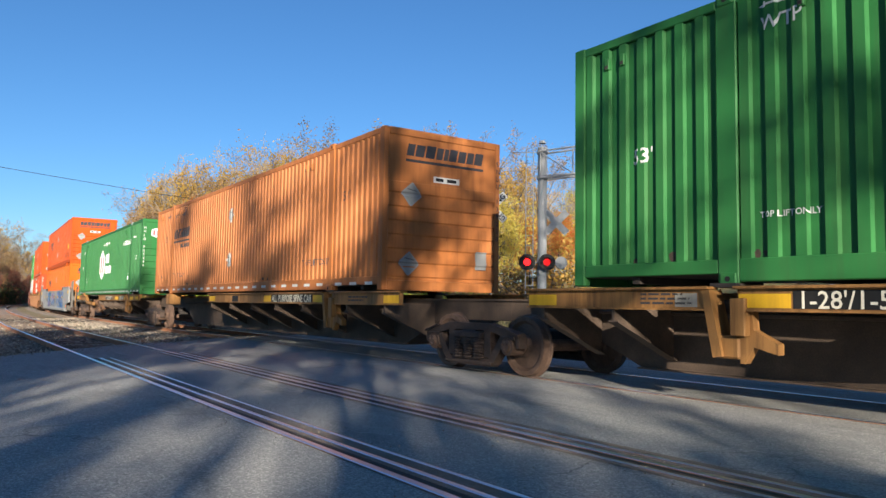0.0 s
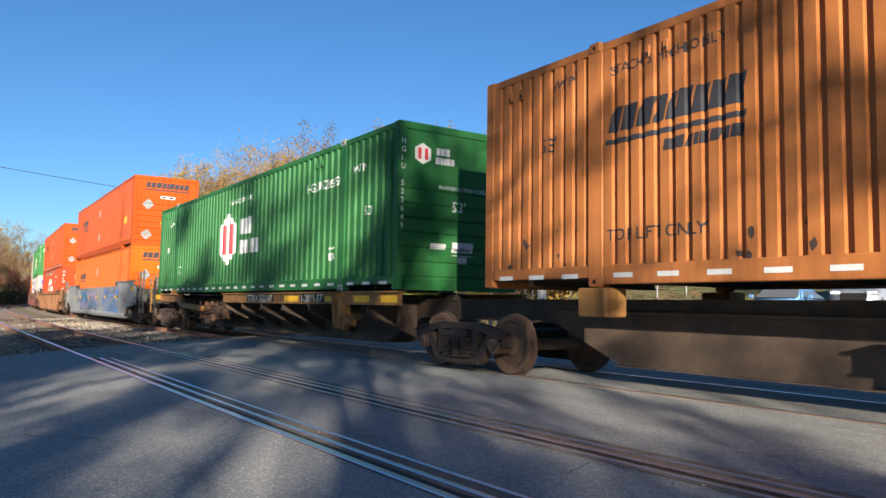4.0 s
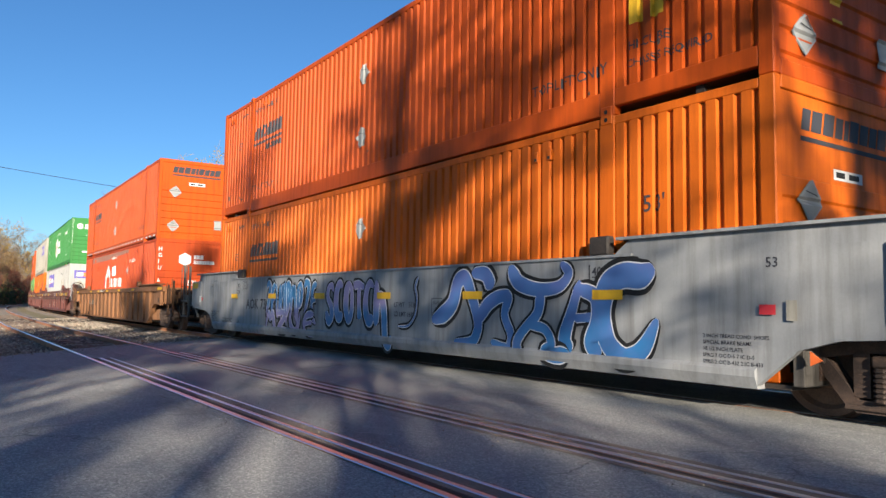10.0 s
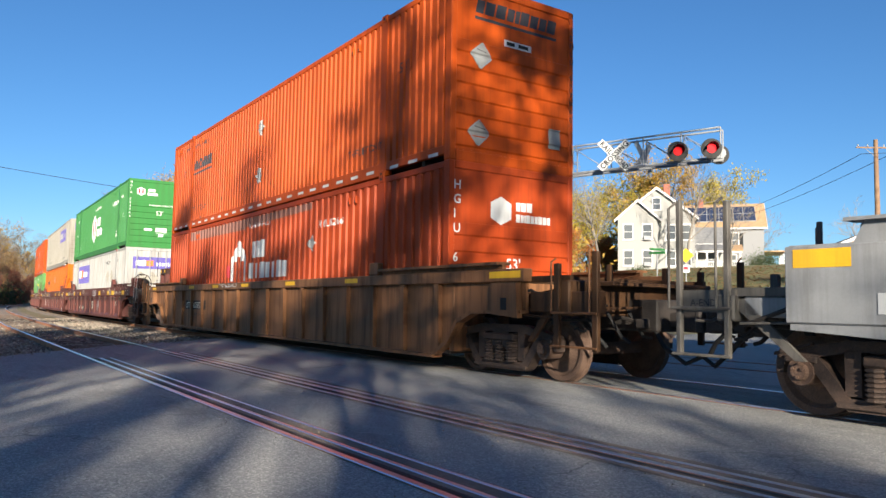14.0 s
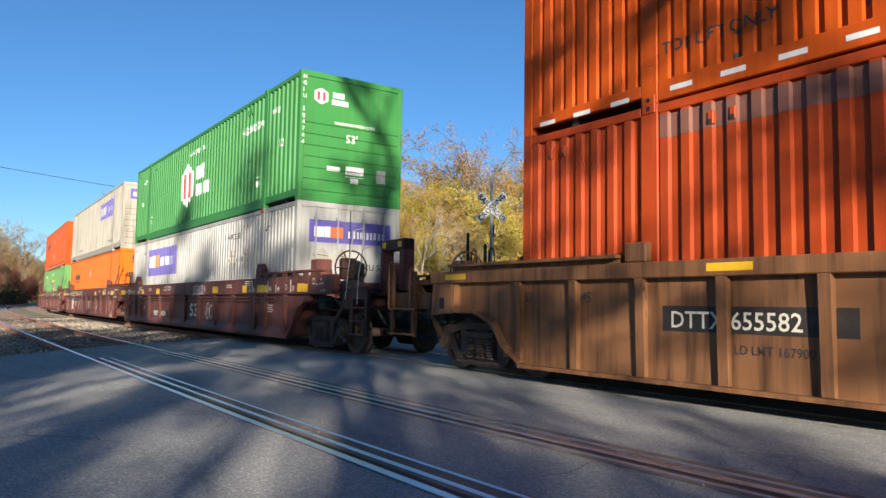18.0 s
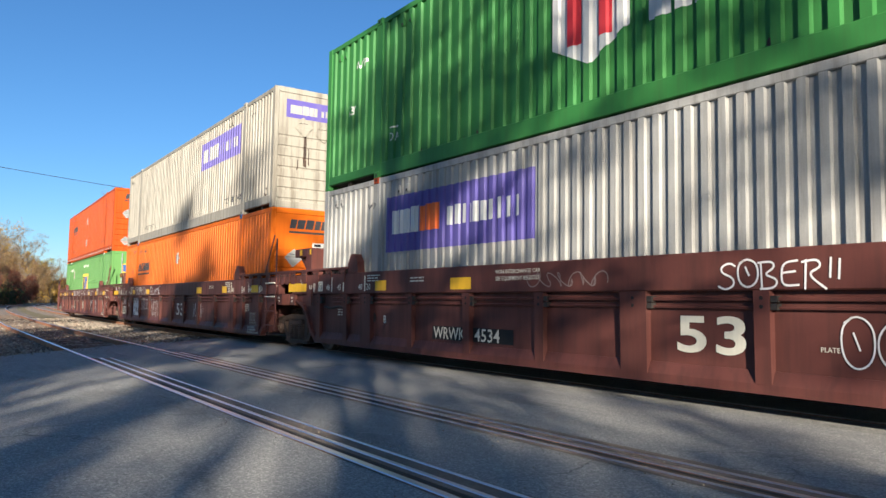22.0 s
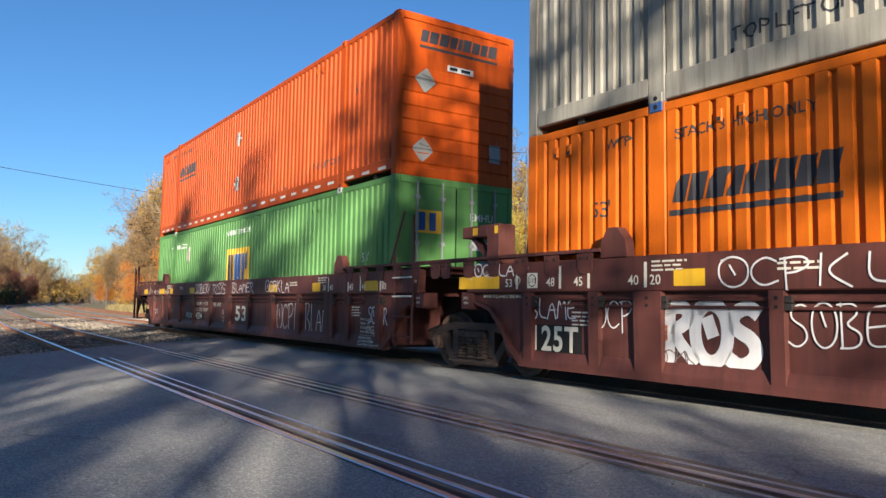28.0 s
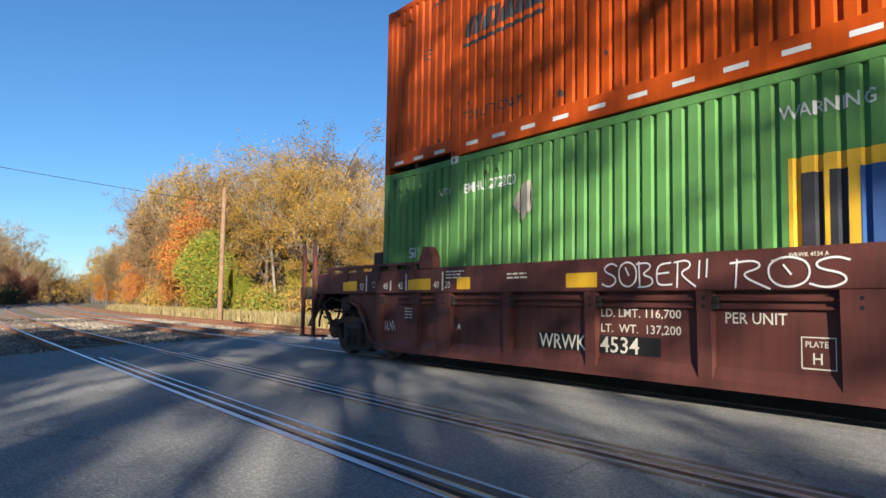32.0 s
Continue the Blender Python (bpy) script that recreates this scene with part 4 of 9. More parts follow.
    # grey one
    c = out["BU"]
    side_decal(c, flat_polys([rect(2.1, 5.72, 1.66, 2.46)]), 0, 0, PURPLE, "maker_panel", "violet painted panel")
    side_decal(c, word_blocks(3, 0.85, 0.4, gap=0.06, seed=1), 2.35, 1.86, FX_WHITE, "maker_mark", lift=0.007)
    side_decal(c, word_blocks(2, 0.55, 0.4, gap=0.06, seed=5), 3.2, 1.86, FX_WHITE, "maker_mark", lift=0.007)
    side_decal(c, word_blocks(9, 1.6, 0.28, gap=0.4, seed=2), 3.95, 1.9, FX_WHITE, "maker_mark", lift=0.007)
    side_decal(c, letters("TOP LIFT ONLY", 0.21), -5.07, 0.42, NAVY)
    side_decal(c, letters("TOP LIFT ONLY", 0.21), 4.5, 0.42, NAVY)
    side_decal(c, letters("WTP", 0.17), 6.4, 2.4, NAVY)
    end_decal(c, flat_polys([rect(-1.0, 0.95, 2.18, 2.62)]), 0, 0, PURPLE, "maker_panel", "violet painted panel")
    end_decal(c, word_blocks(5, 0.7, 0.22, gap=0.06, seed=1), -0.9, 2.28, FX_WHITE, "maker_mark", lift=0.008)
    end_decal(c, word_blocks(9, 0.9, 0.15, gap=0.4, seed=2), -0.1, 2.3, FX_WHITE, "maker_mark", lift=0.008)
    for yy, zz in ((-0.55, 1.98), (-0.05, 1.9)):
        placard(c, yy, zz, 0.24, True, turn=0.12, mat=FX_GREY)
    for yy, zz, w, h in ((-0.55, 1.05, 0.09, 0.75), (-0.42, 1.1, 0.03, 0.4), (-0.7, 0.9, 0.03, 0.3)):
        end_decal(c, flat_polys([[(yy, zz), (yy + w, zz - 0.05), (yy + w * 0.9, zz + h), (yy + w * 0.2, zz + h * 0.9)]]), 0, 0, RUSTY, "rust_run", "brown rust run")
    end_decal(c, flat_polys([rect(0.75, 0.98, 0.5, 0.82)]), 0, 0, GRIMY, "document_holder", "dark document holder", lift=0.03)
    vertical_number(c, "FDXU 532583", 1.18, 2.6, NAVY, 0.14)
    # pale green one: yellow panel with dark and blue blocks
    c = out["CL"]
    side_decal(c, flat_polys([rect(-0.72, 0.95, 1.18, 2.05)]), 0, 0, LOGO_YELLOW, "maker_panel", "yellow painted panel")
    side_decal(c, flat_polys([rect(-0.62, -0.42, 1.22, 1.9), rect(-0.34, -0.18, 1.22, 1.9)]), 0, 0, NAVY, "maker_mark", lift=0.007)
    side_decal(c, flat_polys([rect(-0.08, 0.14, 1.22, 1.9), rect(0.22, 0.40, 1.22, 1.9), rect(0.5, 0.66, 1.22, 1.9), rect(0.72, 0.86, 1.5, 1.9)]), 0, 0, LOGO_BLUE, "maker_mark", lift=0.007)
    side_decal(c, letters("EMHU 272200", 0.2), -5.76, 2.32, WHITE)
    side_decal(c, letters("WARNING HIGH CUBE", 0.18), -0.8, 2.42, WHITE)
    for xx in (-7.25, 6.92):
        side_decal(c, letters("53'", 0.24), xx, 1.42, WHITE)
    side_decal(c, letters("WTP", 0.14), -6.4, 2.35, WHITE)
    side_decal(c, flat_polys([[(0, -0.26), (0.13, -0.1), (0.2, 0.08), (0.1, 0.28), (-0.08, 0.2), (-0.2, -0.02)]]), -4.4, 2.05, FX_GREY, "placard", "bent grey metal placard", lift=0.02)
    end_decal(c, flat_polys([rect(-0.86, -0.3, 1.92, 2.32)]), 0, 0, LOGO_YELLOW, "maker_panel", "yellow painted panel")
    end_decal(c, flat_polys([rect(-0.8, -0.66, 1.96, 2.28), rect(-0.58, -0.44, 1.96, 2.28)]), 0, 0, LOGO_BLUE, "maker_mark", lift=0.008)
    end_decal(c, letters("EMHU", 0.2), 0.3, 2.2, WHITE)
    end_decal(c, letters("272200", 0.2), 0.3, 1.95, WHITE)
    end_decal(c, flat_polys([rect(0.34, 0.62, 1.66, 1.82), rect(0.68, 0.86, 1.66, 1.82)]), 0, 0, WHITE, "plate")
    placard(c, 0.75, 1.45, 0.2, True)
    for key, ob in out.items():
        for q in ("_breaks", "_ends"):
            del ob[q]
    return out


CONTAINERS = build_containers()

# ---- running gear ----
WHEELS = []


def wheelset(parent, x):
    bm = bmesh.new()
    for s in (-1, 1):
        prof = [(0.085, -0.10), (0.12, -0.095), (0.16, -0.05), (0.31, -0.03), (0.35, -0.07), (0.405, -0.075), (0.415, -0.07), (0.42, 0.03), (0.445, 0.04), (0.447, 0.065), (0.36, 0.07), (0.32, 0.02), (0.16, 0.05), (0.12, 0.09), (0.085, 0.10)]
        add_lathe(bm, [(r, -s * y) for r, y in prof], 44, (0, s * 0.77, 0))
    add_cyl(bm, (0, -1.0, 0), (0, 1.0, 0), 0.085, seg=12)
    bmesh.ops.recalc_face_normals(bm, faces=bm.faces)
    for f in bm.faces:
        f.material_index = 1 if len(f.verts) == 4 and min(math.hypot(v.co.x, v.co.z) for v in f.verts) > 0.38 else 0
    w = part("wheelset", bm, [WHEEL_FACE, WHEEL_STEEL], parent, "rusty wheels with worn bright treads on an axle")
    w.location = (x, 0, 0.42)
    return w


def coil(bm, x, y, z0, z1, r):
    add_n = 7
    prof = []
    for i in range(add_n):
        a = z0 + (z1 - z0) * i / add_n
        b = z0 + (z1 - z0) * (i + 1) / add_n
        prof += [(r * 0.78, a), (r, a + (b - a) * 0.25), (r, a + (b - a) * 0.7), (r * 0.78, b)]
    rings = [[bm.verts.new((x + rr * math.cos(t), y + rr * math.sin(t), z)) for t in (2 * math.pi * k / 9 for k in range(9))] for rr, z in prof]
    for p, q in zip(rings, rings[1:]):
        for i in range(9):
            bm.faces.new((p[i], p[(i + 1) % 9], q[(i + 1) % 9], q[i]))


def truck(car, x, mat=None):
    """A three-piece freight bogie: bolster, two side frames with spring nests, two wheelsets."""
    mat = mat or RUSTY
    t = part("bolster", box(-0.19, 0.19, -1.16, 1.16, 0.40, 0.62, 0.03), GRIMY, car, "grimy cast steel bogie")
    t.location = (x, 0, 0)
    part("centre_plate", cyl((0, 0, 0.60), (0, 0, 0.74), 0.24, seg=16), GRIMY, t)
    for s in (-1, 1):
        bm = bmesh.new()
        ya, yb = sorted((s * 0.98, s * 1.13))
        for poly in ([(-1.12, 0.52), (-1.08, 0.60), (-0.78, 0.66), (-0.44, 0.72), (0.44, 0.72), (0.78, 0.66), (1.08, 0.60), (1.12, 0.52), (0.74, 0.56), (0.44, 0.62), (-0.44, 0.62), (-0.74, 0.56)],
                     [(-0.74, 0.57), (-0.80, 0.46), (-0.56, 0.15), (-0.48, 0.11), (0.48, 0.11), (0.56, 0.15), (0.80, 0.46), (0.74, 0.57), (0.46, 0.22), (-0.46, 0.22)],
                     [(-0.50, 0.24), (-0.36, 0.24), (-0.36, 0.64), (-0.50, 0.64)], [(0.36, 0.24), (0.50, 0.24), (0.50, 0.64), (0.36, 0.64)],
                     [(-1.12, 0.40), (-1.06, 0.40), (-1.04, 0.55), (-1.12, 0.55)], [(1.06, 0.40), (1.12, 0.40), (1.12, 0.55), (1.04, 0.55)]):
            add_prism(bm, poly, ya, yb)
        yc, yd = sorted((s * 1.10, s * 1.165))
        for poly in ([(-1.13, 0.585), (-0.78, 0.685), (-0.78, 0.66), (-1.13, 0.555)], [(1.13, 0.585), (0.78, 0.685), (0.78, 0.66), (1.13, 0.555)], [(-0.56, 0.14), (0.56, 0.14), (0.56, 0.175), (-0.56, 0.175)]):
            add_prism(bm, poly, yc, yd)
        part("side_frame", bm, mat, t, "rust-brown cast side frame")
        for xx in (-0.24, 0.0, 0.24):
            for yy in (0.98, 1.12):
                bm = bmesh.new()
                coil(bm, xx, s * yy, 0.21, 0.50, 0.094)
                part("spring", bm, RUSTY, t)
        part("bolster_end", box(-0.33, 0.33, *sorted((s * 0.95, s * 1.19)), 0.50, 0.60, 0.02), mat, t)
        for xx in (-0.89, 0.89):
            bm = bmesh.new()
            add_cyl(bm, (xx, s * 0.9, 0.42), (xx, s * 1.15, 0.42), 0.125, seg=14)
            add_cyl(bm, (xx, s * 1.15, 0.42), (xx, s * 1.19, 0.42), 0.085, 0.07, seg=14)
            for a in (0.5, 2.6, 4.7):
                add_cyl(bm, (xx + 0.05 * math.cos(a), s * 1.18, 0.42 + 0.05 * math.sin(a)), (xx + 0.05 * math.cos(a), s * 1.21, 0.42 + 0.05 * math.sin(a)), 0.016, seg=6)
            part("axle_box", bm, WHEEL_FACE, t, "rust-brown bearing end cap")
            part("bearing_adapter", box(xx - 0.15, xx + 0.15, *sorted((s * 1.0, s * 1.15)), 0.50, 0.56, 0.01), mat, t)
    for xx in (-0.45, 0.45):
        part("brake_beam", tube([(xx, -0.7, 0.36), (xx * 0.7, 0, 0.40), (xx, 0.7, 0.36)], 0.04), GRIMY, t)
        for s in (-1, 1):
            part("brake_shoe", box(xx - 0.05 if xx > 0 else xx - 0.04, xx + 0.04 if xx > 0 else xx + 0.05, *sorted((s * 0.7, s * 0.84)), 0.28, 0.56), GRIMY, t)
    for xx in (-0.89, 0.89):
        WHEELS.append(wheelset(t, xx))
    return t


def mark(car, bm, x, z, mat, y=-1.5, name="lettering", label=""):
    for v in bm.verts:
        v.co.x += x
        v.co.z += z
        v.co.y = y - 0.004
    return part(name, bm, mat, car, label)


def lines_of_bars(rows, w, h, gap, seed=0):
    """Lettering too small to read: rows of short plain bars."""
    rng = np.random.default_rng(seed)
    out = []
    for i in range(rows):
        x, z = 0.0, -i * (h + gap)
        end = w * rng.uniform(0.7, 1.0)
        while x < end:
            b = rng.uniform(0.06, 0.16)
            out.append(rect(x, min(end, x + b), z, z + h))
            x += b + 0.025
    return flat_polys(out)


def stroke(pts, w):
    """A painted ribbon of width w through points (x, z)."""
    bm = bmesh.new()
    prev = None
    k = len(pts)
    for i, (x, z) in enumerate(pts):
        a, b = pts[max(0, i - 1)], pts[min(k - 1, i + 1)]
        d = Vector((b[0] - a[0], b[1] - a[1]))
        d = d.normalized() if d.length > 1e-6 else Vector((1, 0))
        ww = w[i] if isinstance(w, list) else w
        cur = (bm.verts.new((x - d.y * ww / 2, 0, z + d.x * ww / 2)), bm.verts.new((x + d.y * ww / 2, 0, z - d.x * ww / 2)))
        if prev:
            bm.faces.new((prev[0], prev[1], cur[1], cur[0]))
        prev = cur
    return bm


def scribble(seed, w, h, loops=6, thick=0.025):
    """A looping sprayed scrawl, no letters in it."""
    rng = np.random.default_rng(seed)
    pts = []
    for i in range(loops * 14):
        t = i / 14
        pts.append((w * t / loops + 0.10 * w / loops * 4 * math.sin(2 * math.pi * t + seed), h * (0.5 + 0.42 * math.cos(2 * math.pi * t * (1 + 0.15 * math.sin(seed + int(t))) + rng.uniform(-0.05, 0.05)))))
    return stroke(pts, thick)


HAND = {}
HAND["S"] = [[(0.9, 0.85), (0.6, 1.0), (0.15, 0.85), (0.2, 0.6), (0.75, 0.45), (0.85, 0.15), (0.4, -0.05), (0.0, 0.12)]]
HAND["O"] = [[(0.35, 1.02), (0.0, 0.8), (0.05, 0.2), (0.5, -0.05), (1.0, 0.2), (1.0, 0.85), (0.5, 1.08), (0.1, 0.9)], [(0.38, 0.78), (0.58, 0.42)]]
HAND["B"] = [[(0.2, 0.0), (0.15, 1.0)], [(0.0, 0.95), (0.7, 1.0), (0.8, 0.75), (0.25, 0.52), (0.95, 0.35), (0.8, 0.02), (0.1, 0.0)]]
HAND["E"] = [[(0.85, 0.95), (0.2, 0.9), (0.1, 0.5), (0.15, 0.05), (0.9, 0.1)], [(0.15, 0.5), (0.75, 0.55)]]
HAND["R"] = [[(0.15, -0.05), (0.2, 1.0)], [(0.0, 0.9), (0.7, 1.0), (0.85, 0.7), (0.2, 0.5), (1.05, -0.05)]]
HAND["C"] = [[(0.9, 0.8), (0.55, 1.0), (0.1, 0.7), (0.12, 0.25), (0.5, 0.0), (0.95, 0.2)]]
HAND["P"] = [[(0.2, -0.1), (0.15, 0.95)], [(0.0, 0.9), (0.7, 1.0), (0.9, 0.7), (0.5, 0.48), (0.18, 0.45)]]
HAND["K"] = [[(0.15, 0.0), (0.2, 1.0)], [(0.9, 1.0), (0.22, 0.5), (1.0, 0.0)]]
HAND["L"] = [[(0.2, 1.0), (0.12, 0.1), (0.9, 0.05)]]
HAND["A"] = [[(0.0, 0.0), (0.5, 1.0), (0.9, 0.0)], [(0.15, 0.4), (0.85, 0.42)]]
HAND["M"] = [[(0.05, 0.0), (0.2, 1.0), (0.5, 0.4), (0.8, 1.0), (0.95, -0.05)]]
HAND["!"] = [[(0.25, 1.0), (0.2, 0.3)], [(0.6, 1.0), (0.55, 0.3)]]


def sprayed_word(car, text, x0, x1, z0, z1, y, thick=0.019):
    """A word sprayed freehand, stroke by stroke."""
    step = (x1 - x0) / len(text)
    rng = np.random.default_rng(len(text) + int(100 * abs(x0)))
    for i, ch in enumerate(text):
        for line in HAND[ch]:
            fine = list(line)
            for _ in range(3):
                fine = [fine[0]] + [q for a, b in zip(fine, fine[1:]) for q in ((0.75 * a[0] + 0.25 * b[0], 0.75 * a[1] + 0.25 * b[1]), (0.25 * a[0] + 0.75 * b[0], 0.25 * a[1] + 0.75 * b[1]))] + [fine[-1]]
            for _ in range(2):
                fine = [fine[0]] + [((fine[q - 1][0] + 2 * fine[q][0] + fine[q + 1][0]) / 4, (fine[q - 1][1] + 2 * fine[q][1] + fine[q + 1][1]) / 4) for q in range(1, len(fine) - 1)] + [fine[-1]]
            dz = rng.uniform(-0.04, 0.04)
            mark(car, stroke([(x0 + step * (i + u * 1.02), z0 + (z1 - z0) * (w + dz)) for u, w in fine], thick), 0, 0, GRAF_WHITE, y, "sprayed_letter", "white sprayed letter stroke")


def mirror_box(car, name, x0, x1, y0, y1, z0, z1, mat, bevel=0.0, label=""):
    """A box on the near side (y given as distances from the centre line) and its twin on the far side."""
    for s in (-1, 1):
        ya, yb = sorted((s * y0, s * y1))
        part(name, box(x0, x1, ya, yb, z0, z1, bevel), mat, car, label)


def coupler(car, x_from, x_to, mat=None):
    s = 1 if x_to > x_from else -1
    bm = bmesh.new()
    add_box(bm, *sorted((x_from, x_to - s * 0.28)), -0.09, 0.09, 0.74, 0.92, 0.02)
    add_box(bm, *sorted((x_to - s * 0.30, x_to - s * 0.02)), -0.19, 0.13, 0.69, 0.97, 0.04)
    add_cyl(bm, (x_to - s * 0.08, -0.14, 0.70), (x_to - s * 0.08, -0.14, 0.96), 0.06, seg=10)
    part("coupler", bm, GRIMY, car, "grimy knuckle coupler")
    pts = [(x_to - s * 0.7, -0.28, 0.8), (x_to - s * 0.45, -0.32, 0.5), (x_to - s * 0.2, -0.25, 0.32), (x_to, -0.2, 0.42)]
    part("air_hose", tube(pts, 0.028), BLACK, car, "black rubber air hose")


def hand_wheel(car, x, y, z, r, mat):
    bm = bmesh.new()
    n = 28
    ring = []
    for i in range(n):
        a = 2 * math.pi * i / n
        ring.append((x, y + r * math.cos(a), z + r * math.sin(a)))
    add_tube(bm, ring + [ring[0]], 0.018, 6)
    for i in range(6):
        a = 2 * math.pi * i / 6
        add_cyl(bm, (x, y, z), (x, y + r * math.cos(a), z + r * math.sin(a)), 0.014, seg=5)
    add_cyl(bm, (x - 0.05, y, z), (x + 0.05, y, z), 0.06, seg=10)
    part("brake_wheel", bm, mat, car, "spoked hand brake wheel")
    part("brake_housing", box(x - 0.22, x - 0.04, y - 0.16, y + 0.16, z - 0.22, z + 0.2, 0.03), mat, car)
    bm = bmesh.new()
    for i in range(9):
        add_cyl(bm, (x - 0.1, y - 0.1, z - 0.24 - i * 0.07), (x - 0.1, y - 0.1 + 0.012 * (-1) ** i, z - 0.30 - i * 0.07), 0.016 if i % 2 else 0.022, seg=5)
    part("chain", bm, GRIMY, car, "slack brake chain")


def end_works(car, s, mat, kind, bar_mat=None, x_end=11.75, brake=False, platform_z=1.2, brake_at=(10.95, -0.75, 1.66)):
    """What hangs beyond the well at a coupled end: sill, deck, uprights, steps, coupler. s: which way it looks along x."""
    bar_mat = bar_mat or mat
    X = lambda a, b: sorted((s * a, s * b))
    part("end_sill", box(*X(10.55, 10.75), -1.38, 1.38, 0.86, platform_z, 0.02), mat, car)
    part("centre_sill", box(*X(8.3, 11.2), -0.33, 0.33, 0.68, 1.08, 0.02), GRIMY, car)
    for i in range(7):
        a = 8.9 + i * 0.26
        part("deck_slat", box(*X(a, a + 0.10), -1.26, 1.26, platform_z + 0.01, platform_z + 0.05), mat, car)
    for yy in (-1.32, 1.26):
        part("deck_rail", box(*X(8.85, 10.7), yy, yy + 0.06, platform_z - 0.02, platform_z + 0.06), mat, car)
    for yy in (-0.8, 0.8):
        part("deck_brace", prism([(s * 8.4, 0.8), (s * 8.6, 0.8), (s * 10.6, platform_z - 0.1), (s * 10.4, platform_z - 0.02), (s * 8.4, 1.0)], yy - 0.03, yy + 0.03), mat, car)
    coupler(car, s * 11.0, s * x_end)
    # air pipes and levers under the deck
    part("air_pipe", tube([(s * 8.4, -0.6, 1.0), (s * 9.2, -0.75, 1.05), (s * 10.2, -0.7, 0.95), (s * 11.1, -0.45, 0.8)], 0.025), GRIMY, car)
    part("uncoupling_lever", tube([(s * 10.95, -0.25, 0.98), (s * 10.95, -0.9, 0.96), (s * 10.95, -1.15, 0.85), (s * 11.0, -1.35, 0.86)], 0.016), bar_mat, car)
    for yy in (-0.55, 0.55):
        part("end_post", box(*X(10.58, 10.66), yy - 0.03, yy + 0.03, platform_z, platform_z + 0.22), mat, car)
    # brake gear slung under the deck
    part("brake_cylinder", cyl((s * 9.7, 0.35, 0.98), (s * 10.3, 0.35, 0.98), 0.13, seg=14), GRIMY, car)
    part("brake_lever", prism([(s * 10.0, 0.74), (s * 10.08, 0.74), (s * 10.22, 1.1), (s * 10.12, 1.1)], -0.98, -0.94), GRIMY, car)
    part("brake_rod", tube([(s * 8.8, -0.92, 0.86), (s * 10.05, -0.96, 0.8), (s * 10.7, -0.9, 0.82)], 0.02), GRIMY, car)
    part("angle_cock", box(*X(11.0, 11.14), -0.50, -0.38, 0.72, 0.84, 0.015), GRIMY, car)
    bm = bmesh.new()
    for i in range(12):
        t = i / 11
        a = Vector((s * (10.3 + 0.75 * t), -1.08, 1.0 - 0.32 * math.sin(math.pi * t)))
        add_cyl(bm, a - Vector((0.035, 0, 0.01 * (-1) ** i)), a + Vector((0.035, 0, 0.01 * (-1) ** i)), 0.015, seg=5)
    part("chain", bm, GRIMY, car, "hanging chain")
    part("release_rod", tube([(s * 9.2, -1.28, 0.92), (s * 9.9, -1.34, 0.86), (s * 10.5, -1.36, 0.84)], 0.012), bar_mat, car)
    part("crossover_step", box(*X(10.75, 11.0), -0.9, 0.9, platform_z - 0.06, platform_z - 0.02), mat, car, "slatted crossover step")
    if brake:
        bx, by, bz = brake_at
        hand_wheel(car, bx, by, bz, 0.34, bar_mat)
        part("brake_housing", cyl((bx, by + 0.04, bz - 0.02), (bx, by + 0.2, bz - 0.02), 0.2, 0.16, seg=18), GRIMY, car, "round brake housing behind the wheel")
        part("brake_stand", box(bx - 0.09, bx + 0.09, by + 0.12, by + 0.26, 1.0, bz + 0.1, 0.02), GRIMY, car)
        bm = bmesh.new()
        for i in range(14):
            a = Vector((bx + 0.1, by - 0.02, bz - 0.3 - 0.045 * i))
            add_cyl(bm, a - Vector((0.012 * (-1) ** i, 0, 0.03)), a + Vector((0.012 * (-1) ** i, 0, 0.03)), 0.012, seg=5)
        part("chain", bm, GRIMY, car, "hanging brake chain")
    # cut lever, hoses and small boxes that crowd the end
    for k, yy in enumerate((-1.1, -0.7, -0.3)):
        part("air_hose", tube([(s * 10.5, yy, platform_z - 0.05), (s * 10.7, yy - 0.05, platform_z - 0.3), (s * 10.95, yy, 0.62), (s * 11.05, yy + 0.05, 0.5 + 0.05 * k)], 0.024), BLACK, car, "black rubber air hose")
    part("valve_box", box(*X(9.3, 9.62), -1.3, -1.12, platform_z - 0.36, platform_z - 0.08, 0.03), GRIMY, car)
    part("air_pipe", tube([(s * 8.7, -1.28, platform_z - 0.1), (s * 9.4, -1.33, platform_z - 0.2), (s * 10.0, -1.32, platform_z - 0.12), (s * 10.5, -1.3, platform_z - 0.3)], 0.02), GRIMY, car)
    part("end_brace", prism([(s * 9.9, 0.52), (s * 10.0, 0.52), (s * 10.62, platform_z - 0.1), (s * 10.5, platform_z - 0.04)], -1.3, -1.26), mat, car)


# ---- spine car units ----
SPINE_DARK = rough_stuff("grimy_brown_sill", [(0.03, 0.021, 0.015), (0.07, 0.046, 0.031), (0.12, 0.08, 0.052)], 2.5, 0.8, 0.15, 0.01)


def gusset(car, x, z_top=0.99):
    """A thin triangular outrigger web between the side beam and the centre sill."""
    for s in (-1, 1):
        part("outrigger", prism([(s * 1.36, z_top), (s * 0.33, z_top), (s * 0.33, z_top - 0.62), (s * 1.36, z_top - 0.16)], x - 0.02, x + 0.02, "x"), SPINE_DARK, car)
        part("outrigger_flange", prism([(s * 1.36, z_top - 0.16), (s * 0.33, z_top - 0.62), (s * 0.33, z_top - 0.64), (s * 1.36, z_top - 0.18)], x - 0.07, x + 0.07, "x"), SPINE_DARK, car)


